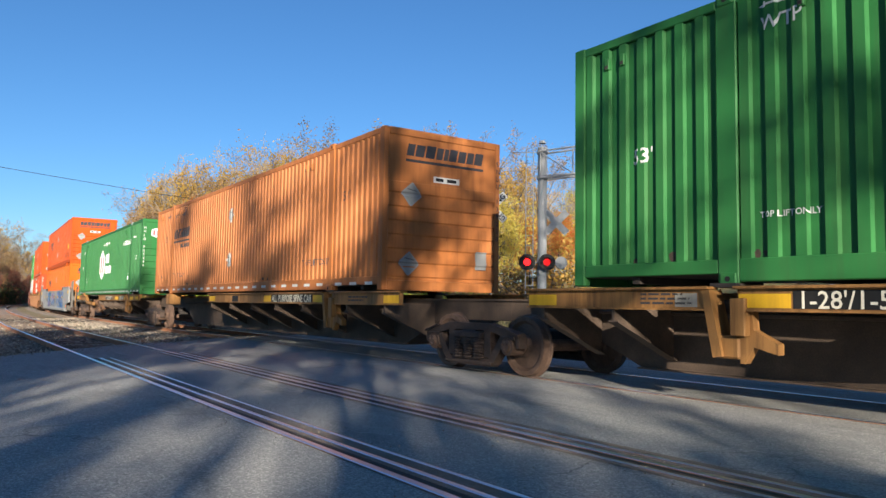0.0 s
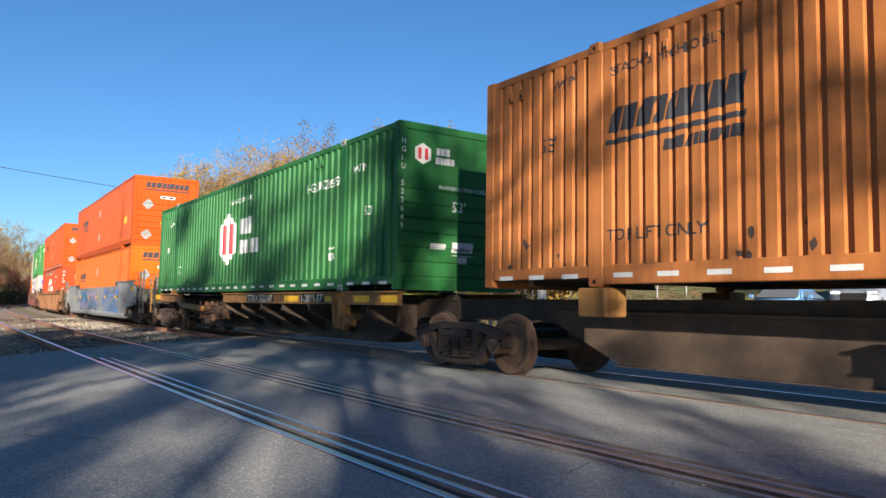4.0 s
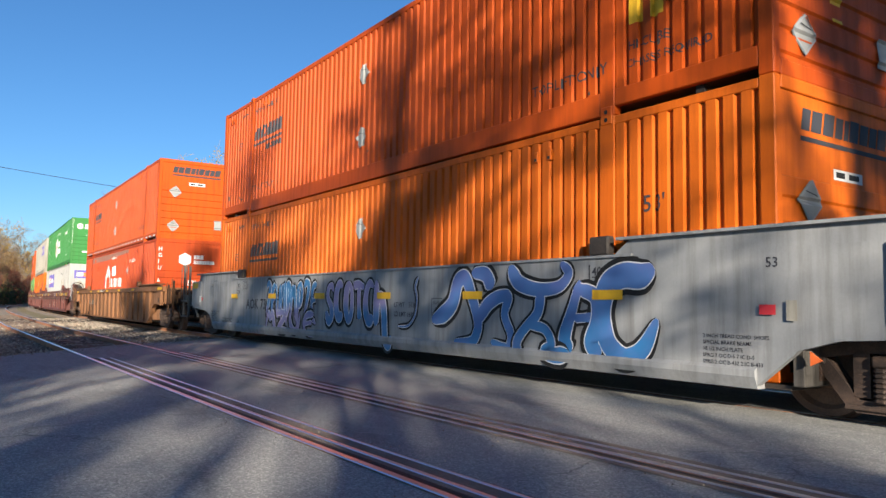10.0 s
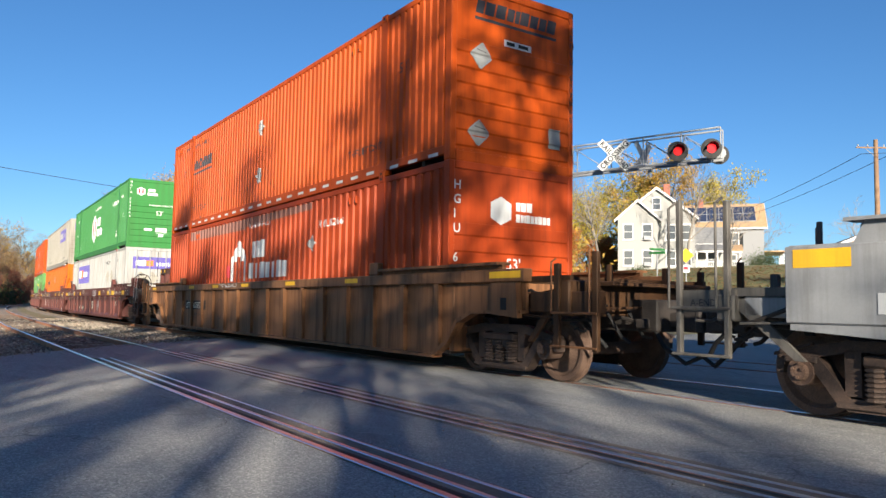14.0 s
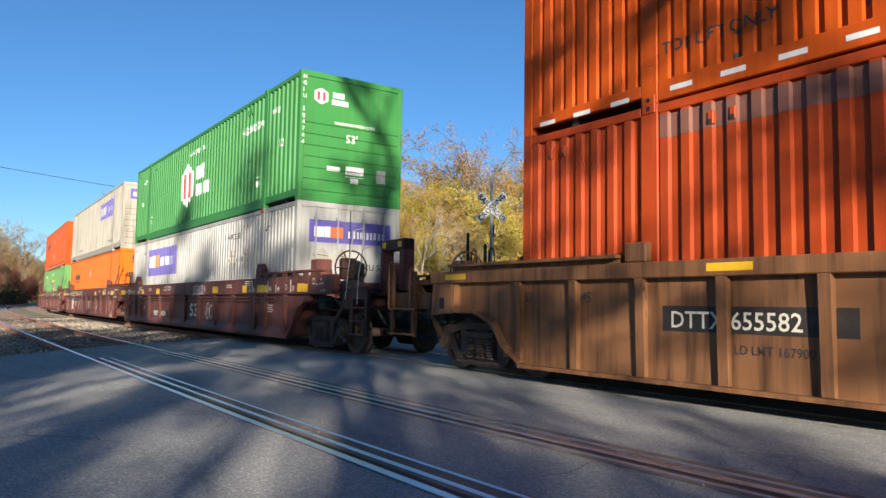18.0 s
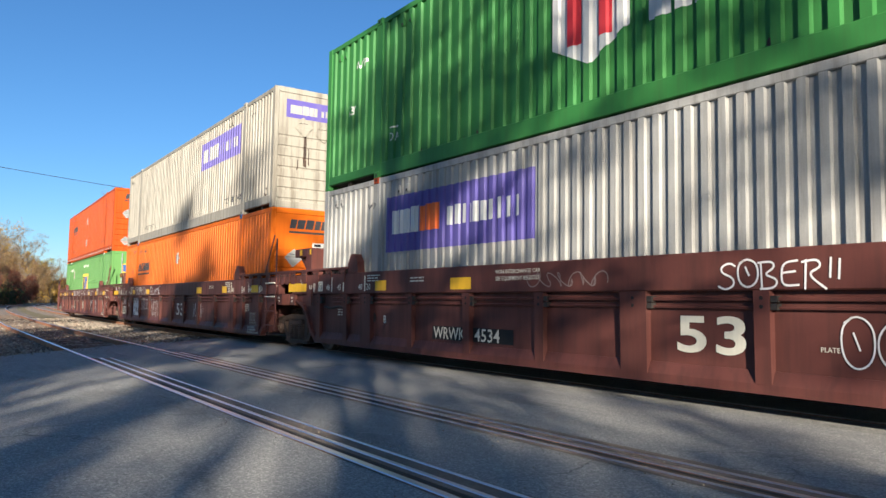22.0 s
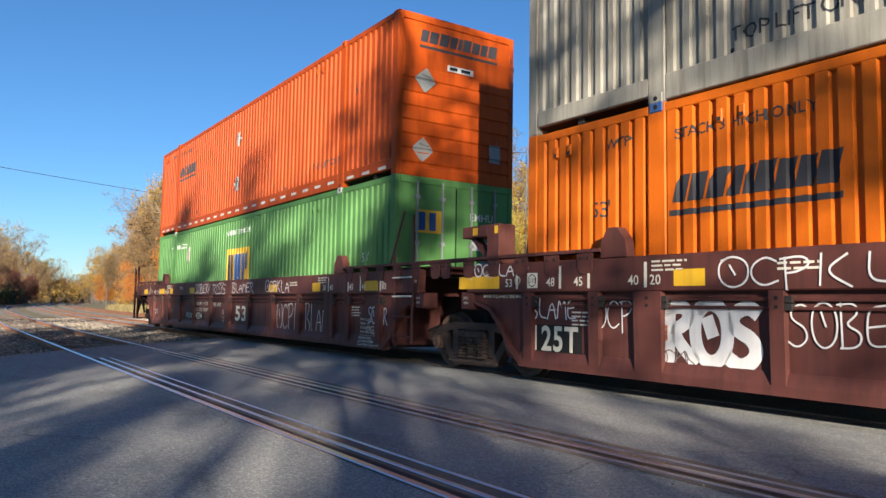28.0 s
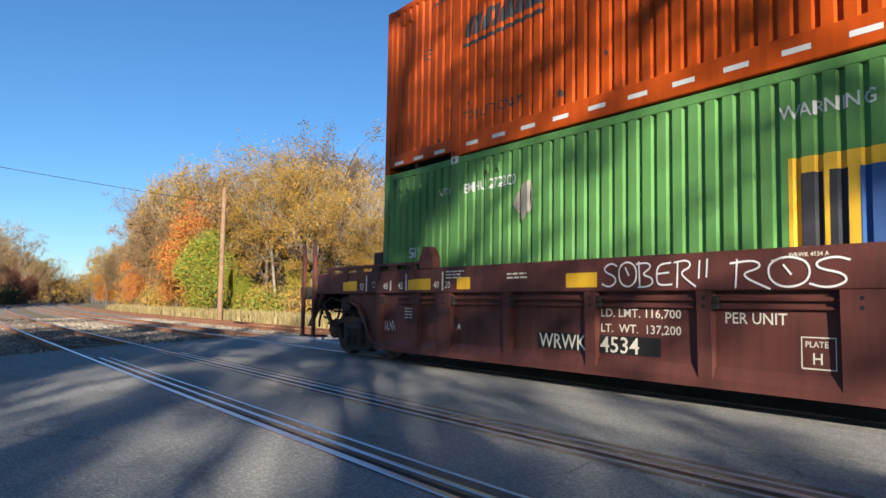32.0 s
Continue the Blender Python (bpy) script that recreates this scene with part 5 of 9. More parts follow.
def side_beam(car, x0, x1):
    for s in (-1, 1):
        part("side_beam", box(x0, x1, *sorted((s * 1.30, s * 1.37)), 0.97, 1.17, 0.008), SPINE_TAN, car, "worn yellow side beam")
        part("beam_flange", box(x0 - 0.02, x1 + 0.02, *sorted((s * 1.24, s * 1.42)), 1.165, 1.195, 0.005), SPINE_TAN, car)
        part("beam_lip", box(x0, x1, *sorted((s * 1.28, s * 1.40)), 0.955, 0.975), SPINE_TAN, car)


def bracket(car, x):
    """The heavy hanging bracket at a lifting post, with its locking plate."""
    for s in (-1, 1):
        y = lambda a, b: sorted((s * a, s * b))
        part("bracket_web", prism([(x - 0.17, 1.16), (x - 0.08, 1.16), (x + 0.06, 0.52), (x - 0.04, 0.50)], *y(1.18, 1.40)), SPINE_TAN, car)
        part("bracket_foot", box(x - 0.02, x + 0.22, *y(1.20, 1.36), 0.50, 0.72, 0.02), SPINE_TAN, car)
        part("lock_plate", prism([(x + 0.14, 1.06), (x + 0.34, 1.06), (x + 0.36, 0.78), (x + 0.60, 0.66), (x + 0.60, 0.56), (x + 0.36, 0.62), (x + 0.26, 0.46), (x + 0.22, 0.46)], *y(1.24, 1.34)), SPINE_TAN, car)
        part("lock_pocket", box(x + 0.16, x + 0.32, *y(1.32, 1.42), 0.72, 1.08, 0.01), SPINE_TAN, car)
        part("lifting_shoe", box(x - 0.12, x + 0.20, *y(1.05, 1.32), 1.19, 1.228), GRIMY, car)


def spine(key, label, trucks, x_front, x_rear):
    c = empty("spine_car")
    tagged(c, label, "freight car", "spine car units")
    lo = 0.24
    poly = [(x_rear, 0.74), (x_rear + 1.9, 0.74), (x_rear + 3.1, lo), (x_front - 3.1, lo), (x_front - 1.9, 0.74), (x_front, 0.74), (x_front, 1.05), (x_rear, 1.05)]
    part("centre_sill", prism(poly, -0.30, 0.30), SPINE_DARK, c, "deep brown steel centre sill")
    part("sill_flange", prism([(x_rear + 3.1, lo - 0.02), (x_front - 3.1, lo - 0.02), (x_front - 3.1, lo), (x_rear + 3.1, lo)], -0.38, 0.38), SPINE_DARK, c)
    part("sill_cover", box(x_rear + 0.2, x_front - 0.2, -0.34, 0.34, 1.05, 1.08), SPINE_DARK, c)
    for s in (-1, 1):
        yy = s * 0.36
        part("brake_pipe", tube([(x_rear + 2, yy, 0.92), (-2.6, yy, 0.90), (-1.9, yy - s * 0.0, 0.62), (-1.2, yy, 0.58)], 0.03), SPINE_DARK, c)
    for x in trucks:
        truck(c, x)
    return c


def build_spine():
    out = {}
    # unit ahead, seen from its middle back
    c = out["U0"] = spine("U0", "worn yellow spine car unit with large white numerals", (-10.4,), 9.5, -11.0)
    side_beam(c, -8.82, -6.15)
    side_beam(c, -5.84, 5.84)
    for x in (-8.55, -7.4, -4.4, -2.9, -1.4, 0.1, 1.6):
        gusset(c, x)
    bracket(c, -6.05)
    mark(c, flat_polys([rect(-8.8, -8.3, 0.99, 1.12)]), 0, 0, YELLOW, -1.37, "reflector", "yellow reflector panel")
    mark(c, flat_polys([rect(-5.82, -5.3, 0.99, 1.12)]), 0, 0, YELLOW, -1.37, "reflector")
    mark(c, flat_polys([rect(-5.28, -3.1, 0.985, 1.15)]), 0, 0, BLACK, -1.37, "number_ground", "black ground of the numerals")
    mark(c, letters("1-28'/1-57'", 0.22), -5.24, 0.99, CREAM, -1.376)
    mark(c, lines_of_bars(3, 0.75, 0.022, 0.025, 3), -7.0, 1.11, NAVY, -1.37)
    mark(c, flat_polys([rect(-6.55, -6.28, 0.99, 1.13)]), 0, 0, FX_GREY, -1.37, "data_plate", "pale data plate")
    # middle unit
    c = out["U1"] = spine("U1", "worn yellow spine car unit with black lettering panel", (-8.95,), 10.4, -9.6)
    side_beam(c, -1.5, 5.95)
    side_beam(c, 6.3, 8.83)
    for x in (-1.3, 0.3, 1.9, 3.4, 4.9, 6.9, 8.3):
        gusset(c, x)
    bracket(c, 6.08)
    mark(c, flat_polys([rect(8.3, 8.8, 0.99, 1.12)]), 0, 0, YELLOW, -1.37, "reflector", "yellow reflector panel")
    mark(c, flat_polys([rect(3.2, 5.42, 0.985, 1.15)]), 0, 0, BLACK, -1.37, "number_ground", "black ground of the lettering")
    mark(c, letters("ALL PURPOSE SPINE CAR", 0.22, 2.15), 3.24, 0.99, CREAM, -1.376)
    for a, b in ((2.72, 3.16), (5.45, 5.9)):
        mark(c, flat_polys([rect(a, b, 0.99, 1.13)]), 0, 0, YELLOW, -1.37, "reflector")
    mark(c, flat_polys([rect(0.5, 0.95, 0.985, 1.13)]), 0, 0, BLACK, -1.37, "number_ground")
    mark(c, flat_polys([rect(-1.4, -0.9, 0.99, 1.12)]), 0, 0, YELLOW, -1.37, "reflector")
    mark(c, lines_of_bars(2, 0.8, 0.03, 0.03, 5), 7.0, 1.08, NAVY, -1.37)
    mirror_box(c, "end_bracket", -6.2, -5.75, 1.0, 1.36, 0.86, 1.2, SPINE_TAN, 0.02)
    # last unit of the spine car, with its brake end behind
    c = out["U2"] = spine("U2", "worn yellow spine car end unit with rusty brake gear", (-7.5,), 9.2, -8.9)
    side_beam(c, -0.75, 5.9)
    side_beam(c, 6.3, 8.3)
    for x in (-0.6, 0.7, 2.0, 3.3, 4.7, 7.2):
        gusset(c, x)
    bracket(c, 5.98)
    mark(c, flat_polys([rect(1.1, 2.85, 0.985, 1.15)]), 0, 0, BLACK, -1.37, "number_ground", "black ground of the numerals")
    mark(c, letters("TTRX 552107", 0.215, 1.6), 1.16, 0.995, CREAM, -1.376)
    mark(c, flat_polys([rect(4.3, 5.45, 0.985, 1.15)]), 0, 0, BLACK, -1.37, "number_ground")
    mark(c, letters("1-28'/1-57'", 0.215, 1.08), 4.33, 0.995, CREAM, -1.376)
    for a, b in ((3.45, 4.2), (5.5, 5.86), (6.7, 7.3), (7.7, 8.25)):
        mark(c, flat_polys([rect(a, b, 1.0, 1.12)]), 0, 0, YELLOW, -1.37, "reflector", "yellow reflector panel")
    mark(c, letters("NON-INTERCHANGE CAR", 0.065), 2.9, 1.08, NAVY, -1.37)
    mark(c, letters("SEE EQUIPMENT REGISTER", 0.065), 2.9, 1.01, NAVY, -1.37)
    # rear: low side beams bending down, brake gear, end platform
    for s in (-1, 1):
        y = lambda a, b: sorted((s * a, s * b))
        part("rear_beam", prism([(-8.6, 1.17), (-5.45, 1.17), (-5.0, 0.92), (-3.0, 0.84), (-3.0, 0.70), (-5.05, 0.78), (-5.6, 0.95), (-8.6, 0.95)], *y(1.18, 1.30)), SPINE_TAN, c)
        part("beam_flange", box(-8.6, -5.5, *y(1.1, 1.36), 1.165, 1.19), SPINE_TAN, c)
        part("lifting_pedestal", prism([(-6.15, 1.19), (-5.62, 1.19), (-5.74, 1.33), (-6.02, 1.33)], *y(1.02, 1.36)), SPINE_TAN, c)
        part("rear_box", box(-8.75, -7.45, *y(1.22, 1.36), 1.0, 1.21, 0.01), SPINE_TAN, c)
        for xx in (-8.69, -8.2):
            part("end_stile", box(xx - 0.03, xx + 0.03, *y(1.36, 1.40), 0.55, 1.68), BLACK if xx > -8.5 else SPINE_TAN, c)
        part("sill_step", tube([(-8.72, s * 1.40, 0.6), (-8.2, s * 1.40, 0.6)], 0.015), SPINE_TAN, c)
        part("ladder_rung", tube([(-8.72, s * 1.40, 0.85), (-8.2, s * 1.40, 0.85)], 0.015), SPINE_TAN, c)
        part("grab_iron", tube([(-8.7, s * 1.40, 1.2), (-8.7, s * 1.40, 1.52), (-8.2, s * 1.40, 1.54)], 0.013), SPINE_TAN, c)
    mark(c, flat_polys([rect(-8.05, -7.5, 1.02, 1.18)]), 0, 0, YELLOW, -1.36, "reflector", "yellow reflector panel")
    mark(c, letters("B-END", 0.1), -8.65, 1.04, NAVY, -1.36)
    mark(c, letters("B", 0.14), -7.0, 1.0, LOGO_RED, -1.30)
    mark(c, lines_of_bars(4, 0.55, 0.02, 0.022, 8), -6.55, 1.12, NAVY, -1.30)
    part("end_platform", box(-9.0, -8.6, -1.36, 1.36, 1.0, 1.2, 0.02), GRIMY, c)
    bm = bmesh.new()
    add_lathe(bm, [(0.05, -0.44), (0.13, -0.42), (0.185, -0.36), (0.205, -0.28), (0.205, 0.24), (0.19, 0.32), (0.14, 0.39), (0.05, 0.42)], 24)
    for v in bm.verts:
        v.co = (v.co.y - 1.92, v.co.x - 0.9, v.co.z + 0.70)
    bmesh.ops.recalc_face_normals(bm, faces=bm.faces)
    tank = part("reservoir", bm, RUST_GEAR, c, "rust-orange air reservoir with domed ends", True)
    part("data_plate", box(-2.1, -1.85, -1.03, -1.0, 0.82, 0.88), BLACK, tank)
    part("strap", cyl((-2.30, -0.9, 0.70), (-2.26, -0.9, 0.70), 0.215, seg=20), RUSTY, tank)
    part("brake_cylinder", cyl((-4.2, -0.85, 0.64), (-3.95, -0.85, 0.64), 0.14, seg=16), RUST_GEAR, c)
    part("pipe_bracket", prism([(-4.0, 0.98), (-2.3, 0.98), (-2.3, 0.78), (-3.4, 0.80), (-3.9, 0.86)], -0.78, -0.70), RUST_GEAR, c)
    part("lever", tube([(-3.4, -1.0, 0.42), (-3.3, -1.05, 0.62), (-3.05, -1.08, 0.86), (-2.7, -1.0, 0.9)], 0.035, 7), RUST_GEAR, c)
    part("valve", box(-3.45, -3.2, -1.08, -0.85, 0.32, 0.5, 0.03), RUSTY, c)
    part("air_pipe", tube([(-4.0, -1.0, 0.6), (-3.6, -1.02, 0.55), (-3.0, -1.0, 0.62), (-2.3, -1.0, 0.64), (-1.6, -1.12, 0.62)], 0.016), RUSTY, c)
    part("air_pipe", tube([(-3.9, -0.95, 0.7), (-3.6, -1.0, 0.76), (-2.9, -1.0, 0.72), (-2.3, -0.98, 0.7)], 0.013), RUSTY, c)
    bm = bmesh.new()
    for a, b in (((-4.2, -0.9, 0.72), (-3.4, -0.9, 0.66)), ((-4.6, -0.7, 0.66), (-1.2, -0.8, 0.70)), ((-3.9, -1.0, 0.8), (-3.9, -1.0, 0.5))):
        add_cyl(bm, a, b, 0.03, seg=6)
    part("brake_rigging", bm, RUST_GEAR, c)
    for k in range(5):
        x = -4.6 + 0.55 * k
        part("rod_hanger", box(x - 0.02, x + 0.02, -1.02, -0.96, 0.5 - 0.05 * (k % 2), 0.98), RUST_GEAR, c)
    for y, z, q in ((-1.06, 0.78, 0.06), (-1.02, 0.52, -0.05), (-1.1, 0.66, 0.03)):
        part("air_pipe", tube([(-4.9, y, z), (-4.1, y - 0.03, z + q), (-3.2, y, z - q), (-2.4, y + 0.02, z + q), (-1.7, y, z)], 0.018), RUST_GEAR, c)
    for x, w, z0, z1 in ((-3.75, 0.24, 0.44, 0.72), (-2.85, 0.3, 0.40, 0.62), (-3.1, 0.16, 0.7, 0.92)):
        part("valve", box(x, x + w, -1.1, -0.88, z0, z1, 0.04), RUST_GEAR, c, "rust-caked air valve")
    for x in (-2.75, -1.45):
        part("flange_ring", cyl((x, -0.9, 0.70), (x + 0.05, -0.9, 0.70), 0.12, seg=14), RUSTY, c)
    coupler(c, -8.9, -9.9)
    return out


# ---- well cars ----
def well_floor(c, mat):
    part("well_floor", box(-8.2, 8.2, -1.32, 1.32, 0.255, 0.30), GRIMY, c)
    for s in (-1, 1):
        part("bulkhead", box(*sorted((s * 8.25, s * 8.36)), -1.38, 1.38, 0.30, 1.45, 0.01), mat, c)


def brown_well(label, truck_xs, front, rear, posts_seed=0):
    """A maroon well car unit: deep top chord, recessed web, side posts, pipes."""
    m = WELL_BROWN
    c = empty("well_car")
    tagged(c, label, "freight car", "maroon well car units")
    well_floor(c, m)
    xf, xr = (10.3 if front == "end" else 9.15), (10.3 if rear == "end" else 9.15)
    web = [(-8.05, 0.24), (8.05, 0.24), (8.28, 0.42), (8.45, 0.68), (8.68, 0.90), (9.0, 1.0), (9.1, 1.0), (9.1, 1.16), (-9.1, 1.16), (-9.1, 1.0), (-9.0, 1.0), (-8.68, 0.90), (-8.45, 0.68), (-8.28, 0.42)]
    for s in (-1, 1):
        y = lambda a, b: sorted((s * a, s * b))
        part("side_web", prism(web, *y(1.34, 1.40)), m, c)
        part("top_chord", box(-xr, xf, *y(1.33, 1.48), 1.15, 1.53, 0.012), m, c, "deep maroon top chord")
        part("bottom_chord", prism([(s * 1.32, 0.21), (s * 1.46, 0.21), (s * 1.46, 0.30), (s * 1.41, 0.42), (s * 1.32, 0.42)], -8.05, 8.05, "x"), m, c)
        for e in (-1, 1):
            X = lambda a, b: sorted((e * a, e * b))
            part("chord_cap", box(*X(6.6, 9.85), *y(1.30, 1.52), 1.60, 1.64), m, c)
            for k in range(6):
                a = 6.72 + k * 0.56
                flap = part("hinged_flap", prism([(e * a, 1.61), (e * (a + 0.26), 1.61), (e * (a + 0.24), 1.40), (e * (a + 0.20), 1.36), (e * (a + 0.06), 1.36), (e * (a + 0.02), 1.40)], *y(1.484, 1.498)), m, c)
                for b in (0.07, 0.19):
                    part("bolt", cyl((e * (a + b), s * 1.498, 1.54), (e * (a + b), s * 1.512, 1.54), 0.018, seg=6), GRIMY, flap)
            # flat dark disc on the web in place of a cut hole
            part("web_hole", cyl((e * 5.78, s * 1.398, 0.74), (e * 5.78, s * 1.404, 0.74), 0.085, seg=18), GRIMY, c, "round hole in the side")
            for k in range(3):
                part("hinge_pin", cyl((e * 6.12, s * 1.42, 0.50 + 0.09 * k), (e * 6.12, s * 1.45, 0.50 + 0.09 * k), 0.03, seg=8), GRIMY, c)
            part("guide_hook", prism([(e * 6.22, 1.53), (e * 6.60, 1.53), (e * 6.60, 1.70), (e * 6.50, 1.86), (e * 6.36, 1.86), (e * 6.25, 1.72)], *y(1.36, 1.50)), m, c)
            part("arch_rim", prism([(e * 8.05, 0.24), (e * 8.28, 0.42), (e * 8.45, 0.68), (e * 8.68, 0.90), (e * 9.0, 1.0), (e * 9.0, 1.04), (e * 8.64, 0.95), (e * 8.40, 0.72), (e * 8.22, 0.46), (e * 7.98, 0.28)], *y(1.38, 1.46)), m, c)
        for x, w in ((-7.87, 0.16), (-6.74, 0.15), (-5.97, 0.36), (-4.52, 0.14), (-3.02, 0.16), (-1.5, 0.16), (0.0, 0.36), (1.5, 0.16), (3.02, 0.16), (4.52, 0.14), (5.97, 0.36), (6.74, 0.15), (7.87, 0.16)):
            post = part("side_post", prism([(s * 1.39, 1.15), (s * 1.485, 1.15), (s * 1.465, 0.30), (s * 1.39, 0.30)], x - w / 2, x + w / 2, "x"), m, c)
            for zz in (1.0, 1.07):
                part("bolt_plate", box(x + w / 2 + 0.005, x + w / 2 + 0.07, *y(1.40, 1.475), zz - 0.03, zz + 0.03), GRIMY, post)
            for zz in (1.0, 1.08):
                part("bolt_hole", cyl((x, s * 1.478, zz), (x, s * 1.486, zz), 0.02, seg=8), BLACK, post)
        for zz, r in ((1.07, 0.022), (0.99, 0.016)):
            part("side_pipe", tube([(-7.3, s * 1.43, zz), (7.3, s * 1.43, zz)], r), m, c)
    for e, kind in ((1, front), (-1, rear)):
        if kind == "end":
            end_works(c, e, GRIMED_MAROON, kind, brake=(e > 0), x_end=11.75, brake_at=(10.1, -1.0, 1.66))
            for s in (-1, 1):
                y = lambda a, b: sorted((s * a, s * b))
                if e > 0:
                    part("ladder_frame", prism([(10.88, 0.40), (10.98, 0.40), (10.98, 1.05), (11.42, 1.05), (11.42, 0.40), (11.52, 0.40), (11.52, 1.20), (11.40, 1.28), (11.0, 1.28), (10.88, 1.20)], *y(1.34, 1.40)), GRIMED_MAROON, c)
                    for zz in (0.42, 0.66, 0.90):
                        part("ladder_rung", tube([(10.9, s * 1.42, zz), (11.5, s * 1.42, zz)], 0.014), m, c)
                    if s < 0:
                        part("grab_iron", tube([(10.71, -1.42, 1.05), (10.80, -1.42, 1.5), (10.95, -1.40, 2.3), (11.0, -1.2, 2.36)], 0.009), GALV, c)
                        part("grab_iron", tube([(11.18, -1.42, 0.95), (11.22, -1.42, 1.5), (11.34, -1.40, 1.95), (11.36, -1.2, 2.0)], 0.009), GALV, c)
                    else:
                        for xx in (10.78, 11.36):
                            part("tall_post", box(xx - 0.025, xx + 0.025, 1.28, 1.33, 0.5, 2.46 if xx < 11 else 2.2, 0.008), BLACK, c)
                            part("grab_iron", tube([(xx + 0.08, 1.34, 1.0), (xx + 0.08, 1.34, 2.06), (xx + 0.16, 1.34, 2.12), (xx + 0.24, 1.34, 2.05), (xx + 0.28, 1.34, 1.5)], 0.016), BLACK, c)
                else:
                    for xx in (-10.62, -11.12):
                        part("tall_post", box(xx - 0.045, xx + 0.045, *y(1.36, 1.42), 0.30, 2.25 if xx > -11 else 2.15, 0.008), m, c)
                        part("grab_iron", tube([(xx, s * 1.42, 2.2), (xx + 0.12, s * 1.44, 2.22), (xx + 0.13, s * 1.44, 1.95)], 0.013), BLACK, c)
                    part("step_plate", box(-11.2, -10.55, *y(1.1, 1.42), 0.30, 0.34), m, c)
                    part("deck_strut", prism([(-11.0, 0.5), (-10.9, 0.5), (-10.3, 1.12), (-10.45, 1.15)], *y(1.28, 1.34)), m, c)
                    part("valve_box", box(-11.3, -11.0, *y(1.2, 1.38), 1.05, 1.3, 0.02), GRIMY, c)
            if e > 0:
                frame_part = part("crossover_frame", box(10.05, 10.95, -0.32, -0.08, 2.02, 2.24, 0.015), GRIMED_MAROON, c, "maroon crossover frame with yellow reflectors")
                part("frame_leg", box(10.05, 10.17, -0.32, -0.08, 1.25, 2.03, 0.01), m, frame_part)
                part("frame_leg", box(10.78, 10.95, -0.32, -0.08, 1.25, 2.03, 0.01), m, frame_part)
                mark(c, flat_polys([rect(10.12, 10.26, 2.08, 2.19)]), 0, 0, YELLOW, -0.32, "reflector")
                mark(c, flat_polys([rect(10.72, 10.86, 2.08, 2.19)]), 0, 0, YELLOW, -0.32, "reflector")
                part("valve_box", box(10.3, 10.62, -1.3, -1.0, 0.95, 1.42, 0.03), GRIMY, c)
                part("retainer_pipe", tube([(9.2, -1.2, 1.30), (9.8, -1.25, 1.42), (10.3, -1.2, 1.38)], 0.015), GRIMY, c)
            part("container_stop", box(*sorted((e * 8.42, e * 8.75)), -1.1, -0.75, 1.5, 1.9, 0.02), m, c)
            part("container_stop", box(*sorted((e * 8.42, e * 8.75)), 0.75, 1.1, 1.5, 1.9, 0.02), m, c)
        else:
            part("joint_sill", box(*sorted((e * 8.3, e * 9.5)), -0.42, 0.42, 0.66, 1.12, 0.03), GRIMY, c)
            part("joint_deck", box(*sorted((e * 8.35, e * 9.35)), -1.3, 1.3, 1.46, 1.52), m, c)
            if e < 0:
                for q in (-1, 1):
                    yy = sorted((q * 0.95, q * 1.25))
                    bm = bmesh.new()
                    add_box(bm, -9.0, -8.72, *yy, 1.52, 2.12, 0.012)
                    add_box(bm, -9.58, -8.99, *yy, 1.95, 2.12, 0.012)
                    add_prism(bm, [(-9.5, 1.95), (-9.38, 1.95), (-9.0, 1.62), (-9.0, 1.52)], yy[0] + 0.1, yy[1] - 0.08)
                    part("crossover_frame", bm, m, c, "maroon crossover frame arm")
                mark(c, flat_polys([rect(-9.32, -9.2, 1.98, 2.09)]), 0, 0, YELLOW, -1.25, "reflector", "small yellow reflector")
                mark(c, flat_polys([rect(-8.82, -8.74, 1.98, 2.09)]), 0, 0, YELLOW, -1.25, "reflector", "small yellow reflector")
                if front == "end":
                    part("flap_plate", box(-8.36, -8.14, -1.50, -1.48, 0.92, 1.24, 0.004), m, c)
                    part("brake_gear", tube([(-7.6, -1.46, 0.91), (-7.3, -1.47, 0.88), (-7.0, -1.46, 0.92), (-6.75, -1.45, 0.88)], 0.022, 5), GRIMY, c, "grimy chain along the side")
            else:
                part("walkway_plate", box(8.3, 9.5, -1.34, 1.34, 1.53, 1.57, 0.005), m, c)
            for s in (-1, 1):
                y = lambda a, b: sorted((s * a, s * b))
                part("jack_pad", box(*sorted((e * 9.05, e * 9.3)), *y(1.2, 1.46), 0.92, 1.16, 0.01), m, c)
                if e > 0:
                    for xx in (8.46, 9.03):
                        part("ladder_stile", box(xx - 0.03, xx + 0.03, *y(1.49, 1.51), 0.36, 2.38 if xx > 9 else 1.8, 0.004), m, c)
                    for zz in (0.47, 0.78, 1.10, 1.40):
                        part("ladder_rung", tube([(8.46, s * 1.525, zz), (9.03, s * 1.525, zz)], 0.014), CREAM if zz > 1 else m, c)
                    part("tall_rod", tube([(8.26, s * 1.46, 1.62), (8.52, s * 1.36, 2.5)], 0.018), m, c)
    for x in truck_xs:
        truck(c, x)
    # load line marks
    y = -1.48
    for e, kind in ((1, front), (-1, rear)):
        for x, txt in ((8.3, "53"), (7.48, "48"), (7.0, "45"), (5.98, "40")) if kind == "end" else ((7.98 if e > 0 else 8.06, "53"), (7.27, "48"), (6.8, "45"), (5.98, "40")):
            mark(c, flat_polys([rect(e * x - 0.02, e * x + 0.02, 1.19, 1.46)]), 0, 0, CREAM, y, "length_mark", "cream length mark")
            mark(c, letters(txt, 0.15), e * x - (0.24 if e < 0 else -0.05), 1.22, CREAM, y)
